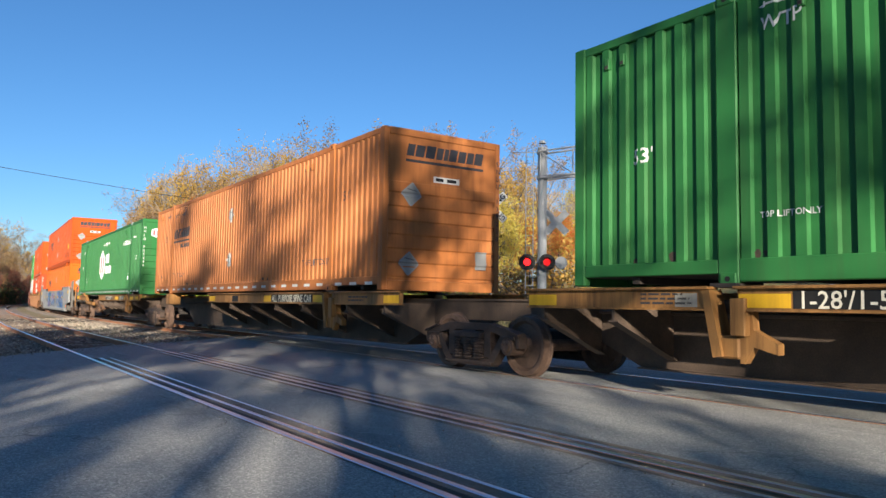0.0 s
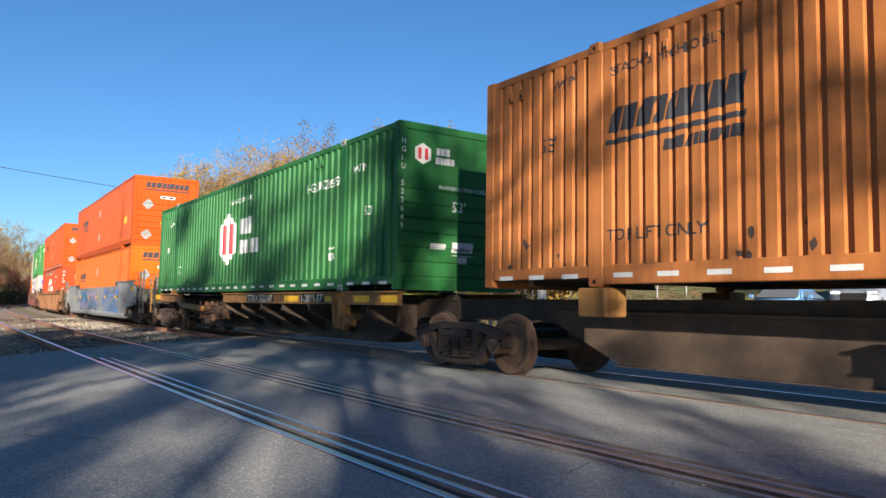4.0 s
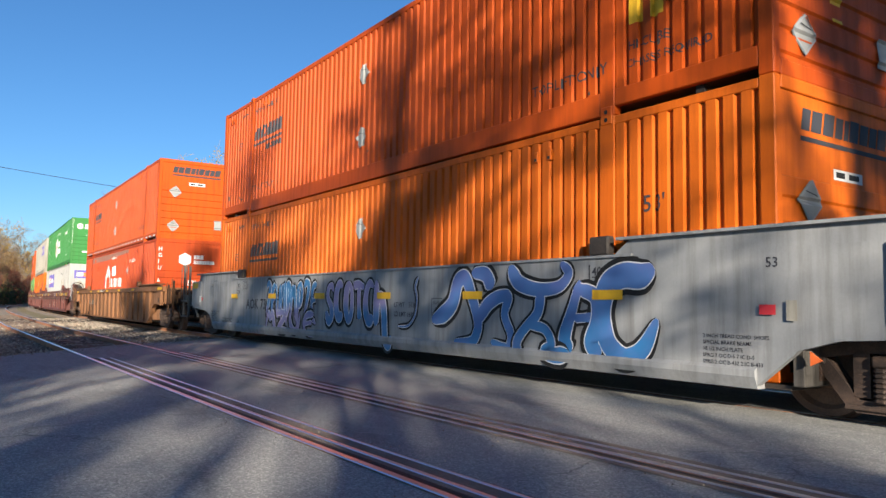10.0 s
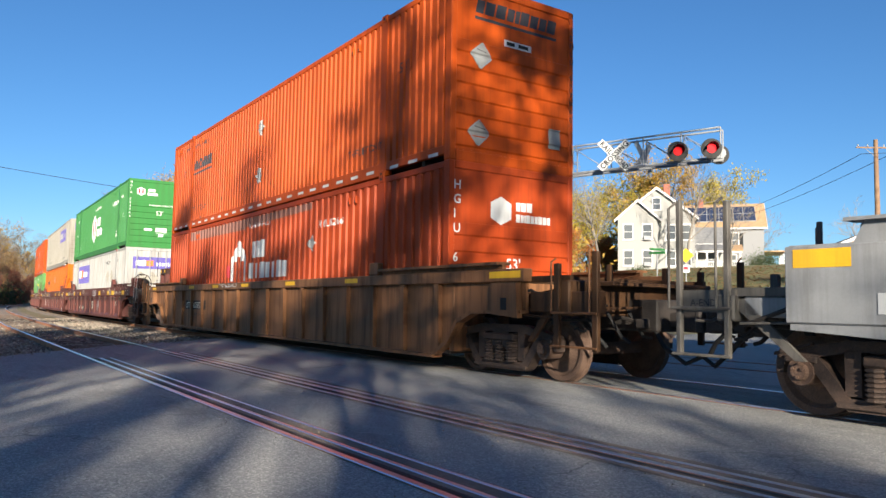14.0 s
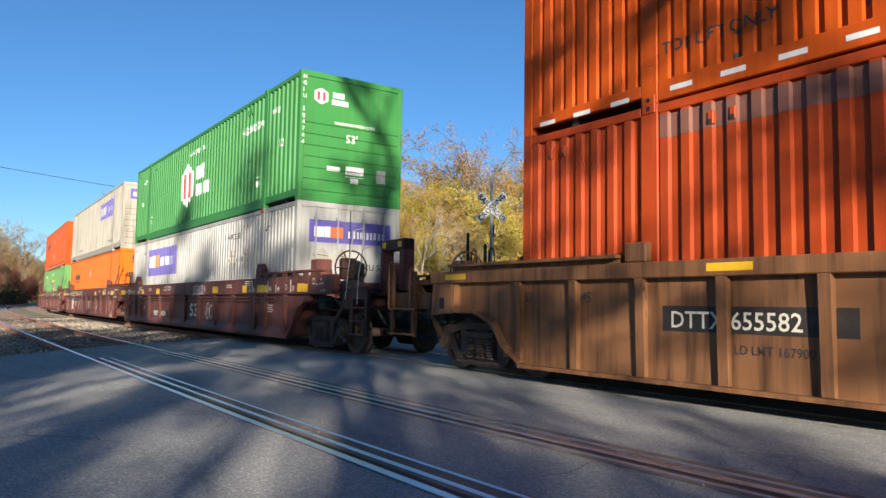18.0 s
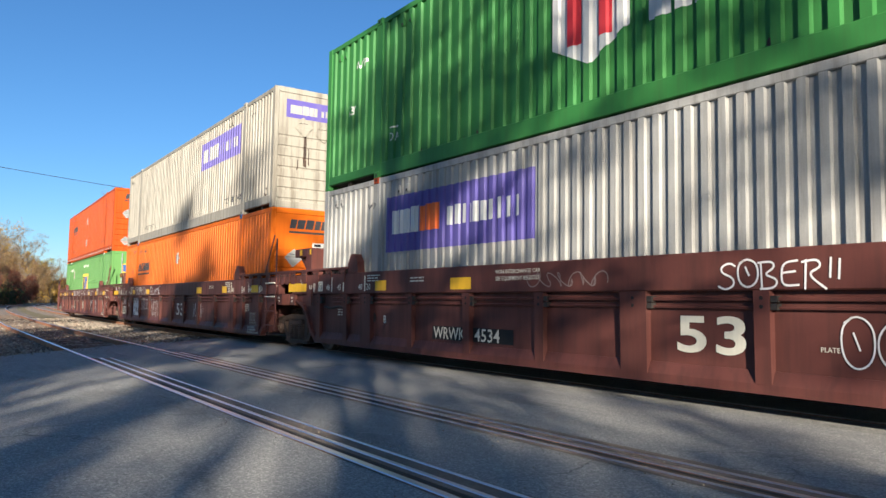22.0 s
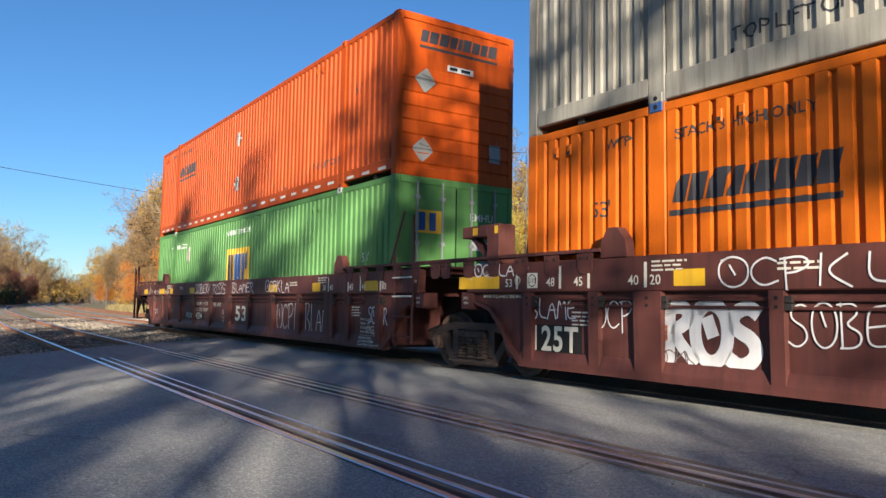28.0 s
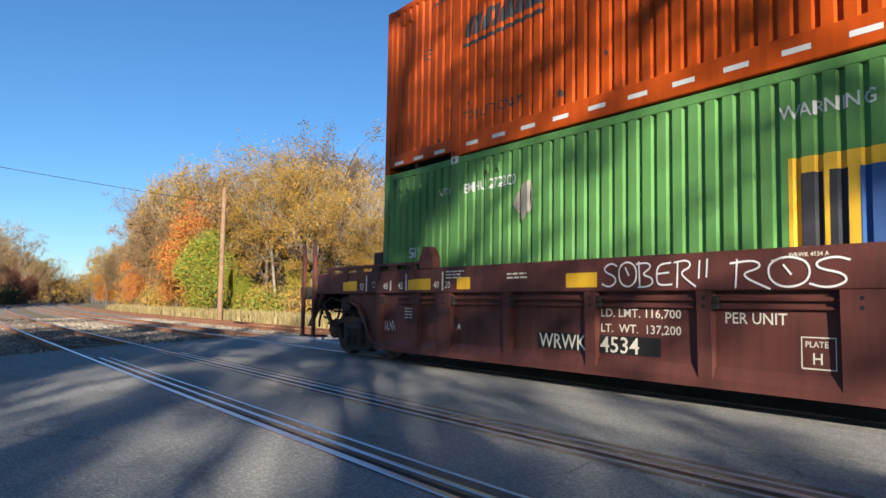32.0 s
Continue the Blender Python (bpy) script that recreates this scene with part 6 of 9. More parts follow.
        mark(c, letters("20", 0.15), e * 5.98 + (0.05 if e < 0 else -0.26), 1.22, CREAM, y)
        for a, b in ((9.18, 8.65), (6.95, 6.30), (5.62, 5.3), (3.4, 2.9)) if kind == "end" else ((9.32, 8.42) if e < 0 else (7.9, 7.42), (5.62, 5.25), (3.4, 2.9)):
            mark(c, flat_polys([rect(*sorted((e * a, e * b)), 1.2, 1.37)]), 0, 0, YELLOW, y, "reflector", "yellow reflector panel")
        if kind == "joint":
            mark(c, letters("LIFT", 0.05), e * 9.05 - 0.05, 1.38, CREAM, y)
            mark(c, letters("HERE", 0.05), e * 9.05 - 0.05, 1.32, CREAM, y)
            mark(c, letters("JACK", 0.05), e * 9.16 - 0.08, 1.06, CREAM, -1.46)
            mark(c, letters("HERE", 0.05), e * 9.16 - 0.08, 0.99, CREAM, -1.46)
        if kind == "joint" and e < 0:
            mark(c, letters("CUT OUT", 0.05), -8.72, 1.40, CREAM, y)
            mark(c, letters("COCK", 0.05), -8.70, 1.34, CREAM, y)
            mark(c, letters("BRAKE CYL", 0.05), -8.08, 1.44, CREAM, y)
            mark(c, letters("REL 4", 0.05), -8.05, 1.38, CREAM, y)
            mark(c, flat_polys([rect(-7.86, -7.67, 1.20, 1.39)]), 0, 0, CREAM, y, "test_plate", "cream square with a dark ring")
            mark(c, stroke([(-7.765 + 0.072 * math.cos(a), 1.295 + 0.072 * math.sin(a)) for a in np.linspace(0, 6.3, 20)], 0.012), 0, 0, NAVY, y - 0.004)
            mark(c, letters("110", 0.085), -7.825, 1.265, NAVY, y - 0.004)
            mark(c, letters("NO. 24 BRAKE BEAMS", 0.05), -7.72, 0.36, CREAM, -1.405)
        if kind == "joint" and e > 0:
            for k, text in enumerate(("SPRG 7 OC D5", "SPRG 7 IC D6", "SPRG 5 RC D6A", "CONT SPRG 2 OC SCT B353", "CONT SPRG 2 IC SCT B354")):
                mark(c, letters(text, 0.058), 7.16, 0.68 - 0.072 * k, CREAM, -1.405)
            for k, text in enumerate(("38 INCH WHEELS", "NO. 24 BRAKE BEAMS", "2 INCH TREAD COND. SHOES")):
                mark(c, letters(text, 0.058), 7.22 - 0.03 * k, 0.365 - 0.06 * k, CREAM, -1.465)
        mark(c, lines_of_bars(3, 0.45, 0.02, 0.025, 4), e * 5.7 - 0.2, 1.45, CREAM, y)
        mark(c, lines_of_bars(2, 0.45, 0.022, 0.028, 6), e * 4.3 - 0.2, 1.38, CREAM, y)
        mark(c, lines_of_bars(4, 0.42, 0.018, 0.03, 7), e * 6.95 - 0.2, 0.90, CREAM, -1.40)
        mark(c, stroke([(0.05 * math.cos(a), 0.05 * math.sin(a)) for a in np.linspace(0, 6.3, 14)], 0.012), e * 8.05, 1.3, CREAM, y)
    return c


def car_number(c, x):
    mark(c, flat_polys([rect(x, x + 1.9, 0.46, 0.66)]), 0, 0, BLACK, -1.40, "number_ground", "black ground of the car number")
    mark(c, letters("WRWK", 0.25, 0.80), x + 0.04, 0.475, CREAM, -1.406)
    mark(c, letters("4534", 0.25, 0.56), x + 1.06, 0.475, CREAM, -1.406)


def build_wells():
    out = {}
    # grey car with sprayed sides
    g = WELL_GREY
    c = out["W1"] = empty("well_car")
    tagged(c, "grey smooth-sided well car with blue spray painting", "freight car", "single well cars")
    well_floor(c, GRIMED_GREY)
    poly = [(-7.95, 0.28), (7.95, 0.28), (8.35, 0.62), (8.7, 0.72), (9.95, 0.80), (9.95, 1.54), (-9.95, 1.54), (-9.95, 0.80), (-8.7, 0.72), (-8.35, 0.62)]
    for s in (-1, 1):
        y = lambda a, b: sorted((s * a, s * b))
        part("side_sheet", prism(poly, *y(1.38, 1.45)), g, c)
        part("bottom_chord", prism([(s * 1.33, 0.25), (s * 1.44, 0.25), (s * 1.49, 0.36), (s * 1.49, 0.42), (s * 1.44, 0.46), (s * 1.33, 0.46)], -7.95, 7.95, "x"), g, c)
        part("top_lip", box(-6.5, 6.5, *y(1.36, 1.48), 1.53, 1.56), g, c)
        for e in (-1, 1):
            X = lambda a, b: sorted((e * a, e * b))
            part("raised_end", prism([(e * 6.2, 1.54), (e * 9.4, 1.54), (e * 9.3, 1.72), (e * 6.45, 1.72)], *y(1.36, 1.44)), g, c)
            part("raised_cap", box(*X(6.3, 9.45), *y(1.28, 1.50), 1.715, 1.745), g, c)
            part("hook", box(*X(5.85, 6.15), *y(1.34, 1.46), 1.56, 1.78, 0.02), GRIMY, c)
            part("end_box", box(*X(9.1, 9.98), *y(1.45, 1.475), 0.86, 1.53, 0.01), g, c)
        mark(c, flat_polys([rect(9.4, 9.9, 1.33, 1.50)]), 0, 0, YELLOW, -1.475, "reflector") if s < 0 else None
    for x in (9.15, -9.15):
        truck(c, x)
    for e in (1, -1):
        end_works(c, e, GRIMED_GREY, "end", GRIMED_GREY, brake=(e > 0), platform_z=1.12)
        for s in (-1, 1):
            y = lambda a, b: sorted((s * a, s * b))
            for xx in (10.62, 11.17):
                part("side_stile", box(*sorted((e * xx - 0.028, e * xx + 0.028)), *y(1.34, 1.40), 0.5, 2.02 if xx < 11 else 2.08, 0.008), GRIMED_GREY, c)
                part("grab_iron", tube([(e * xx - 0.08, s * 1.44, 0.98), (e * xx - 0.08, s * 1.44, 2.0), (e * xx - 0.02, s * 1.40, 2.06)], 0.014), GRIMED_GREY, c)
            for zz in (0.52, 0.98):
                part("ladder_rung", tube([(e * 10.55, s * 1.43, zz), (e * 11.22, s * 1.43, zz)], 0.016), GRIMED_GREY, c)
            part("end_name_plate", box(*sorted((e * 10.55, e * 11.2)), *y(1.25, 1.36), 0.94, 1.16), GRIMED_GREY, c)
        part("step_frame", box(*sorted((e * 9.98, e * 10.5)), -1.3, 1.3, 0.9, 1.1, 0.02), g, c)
    mark(c, letters("B-END", 0.1), 10.68, 1.0, NAVY, -1.36)
    mark(c, letters("A-END", 0.1), -11.05, 1.0, NAVY, -1.36)
    part("marker_triangle", prism([(8.46, 0.5), (8.56, 0.55), (8.46, 0.62)], -1.47, -1.45), LOGO_ORANGE, c, "orange triangle sign")
    mark(c, flat_polys([rect(-9.9, -9.4, 1.34, 1.50)]), 0, 0, YELLOW, -1.475, "reflector", "yellow reflector panel")
    for x in (-6.5, -4.0, -1.55, 0.95, 3.42, 5.93):
        mark(c, flat_polys([rect(x, x + 0.45, 1.06, 1.17)]), 0, 0, YELLOW, -1.475, "reflector")
    mark(c, letters("AOK 73578", 0.33, 1.86), -5.48, 0.82, NAVY, -1.45)
    mark(c, letters("53", 0.13), -8.2, 1.36, NAVY, -1.45)
    mark(c, letters("53", 0.13), 8.05, 1.36, NAVY, -1.45)
    for x in (-6.12, 5.9):
        mark(c, letters("40", 0.15), x, 1.33, NAVY, -1.45)
        mark(c, letters("20", 0.15), x, 1.17, NAVY, -1.45)
        mark(c, flat_polys([rect(x, x + 0.2, 1.31, 1.322), rect(x - 0.05, x - 0.03, 1.17, 1.46)]), 0, 0, NAVY, -1.45)
    for k, text in enumerate(("CONTAINER GUIDE", "MUST BE ROTATED", "FORWARD FOR 96\" WIDE", "CONTAINER OR ROTATED", "BACK FOR 102\" WIDE", "CONTAINER")):
        mark(c, letters(text, 0.036), -5.78, 1.45 - 0.04 * k, NAVY, -1.45)
    mark(c, letters("NON-INTERCHANGE CAR", 0.06), -7.2, 0.52, NAVY, -1.45)
    mark(c, letters("SEE EQUIPMENT REGISTER", 0.06), -7.2, 0.455, NAVY, -1.45)
    for x in (-8.17, 7.38):
        for k, text in enumerate(("2 INCH TREAD COND. SHOES", "SPECIAL BRAKE BEAMS", "18 1/2 INCH PLATE", "SPRG 7 OC D-5 7 IC D-5", "SPRG 2 OC B-432 2 IC B-433")):
            mark(c, letters(text, 0.052), x, 0.70 - 0.062 * k, NAVY, -1.45)
    mark(c, letters("110", 0.07), -6.06, 0.435, NAVY, -1.45)
    mark(c, letters("LT WT    51200", 0.11), 1.48, 0.93, NAVY, -1.45)
    mark(c, letters("LD LMT 168800", 0.11), 1.48, 0.78, NAVY, -1.45)
    mark(c, letters("PLATE", 0.06), 2.63, 0.98, NAVY, -1.45)
    mark(c, letters("H", 0.11), 2.69, 0.86, NAVY, -1.45)
    mark(c, stroke([(2.59, 0.82), (2.86, 0.82), (2.86, 1.07), (2.59, 1.07), (2.59, 0.82)], 0.012), 0, 0, NAVY, -1.45)
    mark(c, stroke([(0.06 * math.cos(a), 0.06 * math.sin(a)) for a in np.linspace(0, 6.3, 16)], 0.01), -6.0, 0.46, NAVY, -1.45)
    mark(c, flat_polys([rect(8.0, 8.16, 0.93, 1.02)]), 0, 0, LOGO_RED, -1.475, "placard")
    mark(c, flat_polys([rect(8.26, 8.36, 0.88, 1.06)]), 0, 0, FX_GREY, -1.475, "placard")
    mark(c, flat_polys([rect(-9.2, -9.08, 0.95, 1.12)]), 0, 0, WHITE, -1.478, "placard")
    mark(c, flat_polys([rect(-9.0, -8.9, 1.0, 1.1)]), 0, 0, LOGO_RED, -1.478, "placard")
    # the spray painting: fat interlocking ribbons with dark backing and pale rims
    rng = np.random.default_rng(77)

    def ribbon(pts, w, col, depth):
        fine = []
        for (a, b), (d, e2) in zip(pts, pts[1:]):
            for k in range(8):
                t = k / 8
                fine.append((a + (d - a) * t, b + (e2 - b) * t))
        fine.append(pts[-1])
        for _ in range(10):
            fine = [fine[0]] + [((fine[i - 1][0] + 2 * fine[i][0] + fine[i + 1][0]) / 4, (fine[i - 1][1] + 2 * fine[i][1] + fine[i + 1][1]) / 4) for i in range(1, len(fine) - 1)] + [fine[-1]]
        for ww, mm, lift in ((w + 0.13, BLACK, 0.0), (w + 0.022, GRAF_WHITE, 0.002), (w - 0.004, col, 0.004)):
            k = len(fine) - 1
            wide = [ww * (0.25 + 0.75 * min(1.0, 9 * i / k, 9 * (k - i) / k) ** 0.5) * (0.88 + 0.24 * math.sin(3.3 * i / k + 9 * depth * 100)) for i in range(k + 1)]
            mark(c, stroke(fine, wide), 0, 0, mm, -1.452 - depth - lift, "spray_paint", "sprayed ribbon with dark rim")

    # three sprayed pieces, letter by letter: strokes in the letter's own box
    FAT = {}
    FAT["Z"] = [[(0.0, 0.85), (0.35, 1.0), (0.9, 0.92), (0.55, 0.55), (0.1, 0.15), (0.5, 0.05), (1.05, 0.12)]]
    FAT["E"] = [[(0.95, 0.95), (0.35, 0.92), (0.1, 0.6), (0.2, 0.15), (0.9, 0.0)], [(0.2, 0.52), (0.8, 0.6)]]
    FAT["U"] = [[(0.05, 1.05), (0.1, 0.4), (0.45, 0.05), (0.85, 0.3), (0.95, 1.0)]]
    FAT["M"] = [[(0.0, -0.05), (0.15, 0.6), (0.3, 1.0), (0.5, 0.5), (0.7, 1.0), (0.85, 0.5), (1.0, 0.0)]]
    FAT["P"] = [[(0.1, -0.15), (0.2, 0.95)], [(0.05, 0.9), (0.7, 1.0), (0.95, 0.7), (0.6, 0.42), (0.2, 0.45)]]
    FAT["S"] = [[(0.95, 0.8), (0.7, 1.0), (0.2, 0.9), (0.15, 0.62), (0.7, 0.45), (0.8, 0.15), (0.35, 0.0), (0.0, 0.3)]]
    FAT["C"] = [[(0.95, 0.85), (0.55, 1.0), (0.12, 0.75), (0.1, 0.3), (0.5, 0.02), (0.95, 0.2)]]
    FAT["O"] = [[(0.5, 1.0), (0.12, 0.75), (0.12, 0.25), (0.5, 0.0), (0.88, 0.25), (0.88, 0.75), (0.5, 1.0)]]
    FAT["T"] = [[(-0.15, 0.95), (0.5, 1.05), (1.1, 0.9)], [(0.5, 1.0), (0.5, 0.4), (0.65, 0.05)]]
    FAT["H"] = [[(0.1, 1.1), (0.15, 0.5), (0.1, 0.0)], [(0.15, 0.55), (0.6, 0.75), (0.95, 0.45), (1.1, -0.35), (1.5, -0.5), (1.7, -0.2)]]
    d = 0.0
    for word, x0, x1, z0, z1, w0, mat in (("ZEUMP", -4.15, -2.75, 0.62, 1.40, 0.13, FADE_BLUE_TOP), ("UMPZE", -3.1, -1.45, 0.62, 1.42, 0.13, FADE_BLUE_TOP), ("MZUE", -4.2, -1.5, 0.36, 0.78, 0.12, FADE_BLUE_TOP),
                                          ("SCOTCH", -1.05, 1.22, 0.66, 1.34, 0.17, FADE_LILAC_TOP)):
        step = (x1 - x0) / len(word)
        for i, ch in enumerate(word):
            lift, drop = rng.uniform(-0.04, 0.04), rng.uniform(-0.06, 0.02)
            for line in FAT[ch]:
                ribbon([(x0 + (i + 0.08 + 0.84 * a) * step, z0 + drop + b * (z1 - z0 + lift - drop)) for a, b in line], w0 * rng.uniform(0.92, 1.08), mat, d)
                d = (d + 0.0013) % 0.013
    for line, w0 in (([(4.45, 1.50), (4.6, 1.26), (5.0, 1.17), (5.4, 1.2), (5.58, 1.38), (5.40, 1.5)], 0.20), ([(5.05, 1.2), (5.02, 0.88), (4.78, 0.72), (4.58, 0.52), (4.62, 0.36)], 0.21),
                     ([(4.75, 0.74), (5.15, 0.72), (5.28, 0.50), (5.08, 0.42), (5.30, 0.38), (5.55, 0.42)], 0.19), ([(3.62, 1.42), (3.95, 1.42), (4.08, 1.2)], 0.20),
                     ([(2.62, 0.74), (2.95, 0.84), (3.18, 1.0), (3.26, 1.32), (3.46, 1.40), (3.62, 1.1), (3.80, 0.7), (3.66, 0.44), (3.2, 0.46)], 0.23),
                     ([(3.74, 0.72), (3.94, 0.98), (4.2, 1.10), (4.46, 1.12), (4.30, 0.86), (4.50, 0.60), (4.42, 0.38), (4.05, 0.50)], 0.21),
                     ([(5.62, 0.84), (5.98, 0.86)], 0.15), ([(5.72, 1.28), (5.58, 0.9), (5.44, 0.58), (5.55, 0.42)], 0.20), ([(5.62, 1.20), (6.0, 1.12), (6.02, 0.8), (5.86, 0.55), (6.05, 0.44)], 0.19),
                     ([(6.80, 1.40), (6.62, 1.30), (6.40, 1.34), (6.14, 1.25), (6.04, 0.92), (6.14, 0.56), (6.40, 0.40), (6.66, 0.52), (6.84, 0.86)], 0.25)):
        ribbon(line, w0, FADE_BLUE, d)
        d = (d + 0.0013) % 0.013
    ribbon([(1.62, 0.62), (1.95, 0.62), (2.16, 0.80), (2.20, 1.1), (2.12, 1.25), (2.22, 1.40)], 0.045, FADE_BLUE, 0.004)

    # rusty car with close side posts
    r = WELL_RUST
    c = out["W2"] = empty("well_car")
    tagged(c, "rusty yellow-brown ribbed well car with dark grime", "freight car", "single well cars")
    well_floor(c, r)
    web = [(-7.95, 0.22), (7.95, 0.22), (8.3, 0.42), (8.55, 0.72), (8.9, 0.86), (9.95, 0.88), (9.95, 1.30), (-9.95, 1.30), (-9.95, 0.88), (-8.9, 0.86), (-8.55, 0.72), (-8.3, 0.42)]
    for s in (-1, 1):
        y = lambda a, b: sorted((s * a, s * b))
        part("side_web", prism(web, *y(1.32, 1.37)), r, c)
        part("top_chord", box(-10.0, 10.0, *y(1.30, 1.46), 1.29, 1.46, 0.01), r, c)
        part("bottom_chord", box(-7.95, 7.95, *y(1.30, 1.48), 0.19, 0.235), r, c)
        for i in range(17):
            x = -8.0 + i * 1.0
            part("side_post", prism([(s * 1.36, 1.29), (s * 1.455, 1.29), (s * 1.43, 0.24), (s * 1.36, 0.24)], x - 0.055, x + 0.055, "x"), r, c)
        for e in (-1, 1):
            X = lambda a, b: sorted((e * a, e * b))
            part("chord_cap", box(*X(6.3, 9.5), *y(1.26, 1.50), 1.52, 1.56), r, c)
            part("cap_web", box(*X(6.3, 9.5), *y(1.34, 1.40), 1.46, 1.52), r, c)
            part("hook", box(*X(5.9, 6.2), *y(1.34, 1.46), 1.46, 1.68, 0.02), r, c)
            part("arch_rim", prism([(e * 7.95, 0.22), (e * 8.3, 0.42), (e * 8.55, 0.72), (e * 8.9, 0.86), (e * 9.95, 0.88), (e * 9.95, 0.92), (e * 8.86, 0.90), (e * 8.50, 0.76), (e * 8.25, 0.46), (e * 7.9, 0.26)], *y(1.36, 1.46)), r, c)
            part("jack_pad", box(*X(9.35, 9.6), *y(1.36, 1.48), 0.86, 1.28, 0.01), r, c)
    for x in (9.15, -9.15):
        truck(c, x)
    for e in (1, -1):
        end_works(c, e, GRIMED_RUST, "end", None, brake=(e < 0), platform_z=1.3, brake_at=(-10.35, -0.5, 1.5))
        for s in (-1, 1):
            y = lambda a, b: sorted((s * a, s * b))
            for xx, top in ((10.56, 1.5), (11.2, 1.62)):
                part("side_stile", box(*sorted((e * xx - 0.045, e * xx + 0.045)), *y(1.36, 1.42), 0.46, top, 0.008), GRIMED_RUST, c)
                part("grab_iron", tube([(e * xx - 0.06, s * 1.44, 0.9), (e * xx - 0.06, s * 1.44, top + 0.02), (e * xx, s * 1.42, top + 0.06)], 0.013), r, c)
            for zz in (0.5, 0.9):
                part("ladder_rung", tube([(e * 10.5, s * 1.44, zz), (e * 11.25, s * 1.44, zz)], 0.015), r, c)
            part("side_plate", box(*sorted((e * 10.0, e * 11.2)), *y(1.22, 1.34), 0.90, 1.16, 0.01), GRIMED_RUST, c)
            part("jack_bracket", prism([(e * 9.88, 1.28), (e * 9.40, 1.28), (e * 9.40, 0.86), (e * 9.92, 0.82)], *y(1.40, 1.49)), r, c)
            part("jack_pocket", box(*sorted((e * 9.58, e * 9.70)), *y(1.488, 1.494), 0.92, 1.08), BLACK, c)
    for x in (-9.6, -5.15, -2.9, -0.6, 2.2, 5.0):
        mark(c, flat_polys([rect(x, x + 0.5, 1.34, 1.42)]), 0, 0, YELLOW, -1.46, "reflector", "yellow reflector panel")
    mark(c, flat_polys([rect(9.3, 9.95, 1.34, 1.43)]), 0, 0, YELLOW, -1.46, "reflector")
    mark(c, flat_polys([rect(-5.75, -3.75, 0.74, 1.0)]), 0, 0, GRIMY, -1.368, "number_ground", "dark ground of the car number")
    mark(c, letters("DTTX", 0.24), -5.65, 0.78, CREAM, -1.374)
    mark(c, letters("655582", 0.24), -4.95, 0.78, CREAM, -1.374)
    mark(c, letters("LD LMT 167900", 0.12), -4.92, 0.55, NAVY, -1.37)
    for x, t in ((-7.9, "53"), (-6.9, "45"), (-6.1, "20"), (-6.1, "40")):
        mark(c, letters(t, 0.17), x, 1.03 if t != "40" else 0.85, NAVY, -1.40)
    mark(c, stroke([(0.22 * math.cos(a), 0.26 * math.sin(a)) for a in np.linspace(0, 6.3, 20)], 0.02), -2.5, 0.78, NAVY, -1.37)
    mark(c, letters("NON-INTERCHANGE CAR", 0.065), -1.6, 1.41, NAVY, -1.46)
    mark(c, letters("SEE EQUIPMENT REGISTER", 0.065), -1.6, 1.34, NAVY, -1.46)
    mark(c, letters("NO. 24", 0.08), -10.4, 1.05, NAVY, -1.34)
    mark(c, letters("BRAKE BEAM", 0.08), -10.5, 0.95, NAVY, -1.34)
    mark(c, scribble(5, 1.3, 0.10, 5, 0.015), -2.2, 1.34, GRAF_WHITE, -1.466, "spray_paint", "white sprayed scrawl")

    # three maroon units joined over shared bogies
    c = out["A"] = brown_well("maroon ribbed well car unit with cream markings", (9.15, -9.6), "end", "joint")
    car_number(c, -3.96)
    mark(c, letters("53", 0.50, 0.80, True), 0.5, 0.55, CREAM, -1.406)
    mark(c, letters("B", 0.18), -5.45, 0.66, CREAM, -1.40)
    mark(c, letters("NON-INTERCHANGE CAR", 0.075), -2.35, 1.40, CREAM, -1.48)
    mark(c, letters("SEE EQUIPMENT REGISTER", 0.075), -2.35, 1.31, CREAM, -1.48)
    for k, text in enumerate(("EMPTY LOAD", "5/8\" ADJ. BLOCK")):
        mark(c, letters(text, 0.07), 9.4, 1.42 - 0.085 * k, CREAM, -1.48)
    mark(c, letters("JACK HERE", 0.05), 9.75, 1.2, CREAM, -1.48)
    sprayed_word(c, "SOBER!", 1.06, 2.3, 1.17, 1.42, -1.484)
    mark(c, scribble(3, 1.3, 0.2, 7, 0.014), -1.68, 1.2, GRAF_FAINT, -1.484, "spray_paint", "faded sprayed scrawl")
    sprayed_word(c, "OCK", 2.17, 2.98, 0.48, 0.9, -1.406, 0.016)
    mark(c, letters("PLATE", 0.06), 2.0, 0.62, CREAM, -1.406)
    c = out["B"] = brown_well("maroon well car unit covered in white scrawls", (-9.45,), "joint", "joint")
    mark(c, flat_polys([rect(-7.92, -6.98, 0.41, 0.75)]), 0, 0, BLACK, -1.40, "number_ground", "black ground of the car number")
    mark(c, letters("125T", 0.42, 0.84, True), -7.88, 0.44, CREAM, -1.406)
    mark(c, letters("53", 0.50, 0.80, True), 0.5, 0.55, CREAM, -1.406)
    mark(c, letters("MINER TCC-IV-45LT SIDE BRG", 0.06), -8.85, 1.08, CREAM, -1.405)
    sprayed_word(c, "ROS", -5.8, -4.7, 0.46, 1.02, -1.404, 0.14)
    sprayed_word(c, "OCPLA", -8.95, -8.1, 1.36, 1.53, -1.49)
    for text, x0, x1, z0, z1 in (("OCPK", -5.1, -3.85, 1.18, 1.46), ("LA", -3.75, -3.28, 1.2, 1.46), ("BLAME", -2.78, -1.3, 1.18, 1.46)):
        sprayed_word(c, text, x0, x1, z0, z1, -1.486)
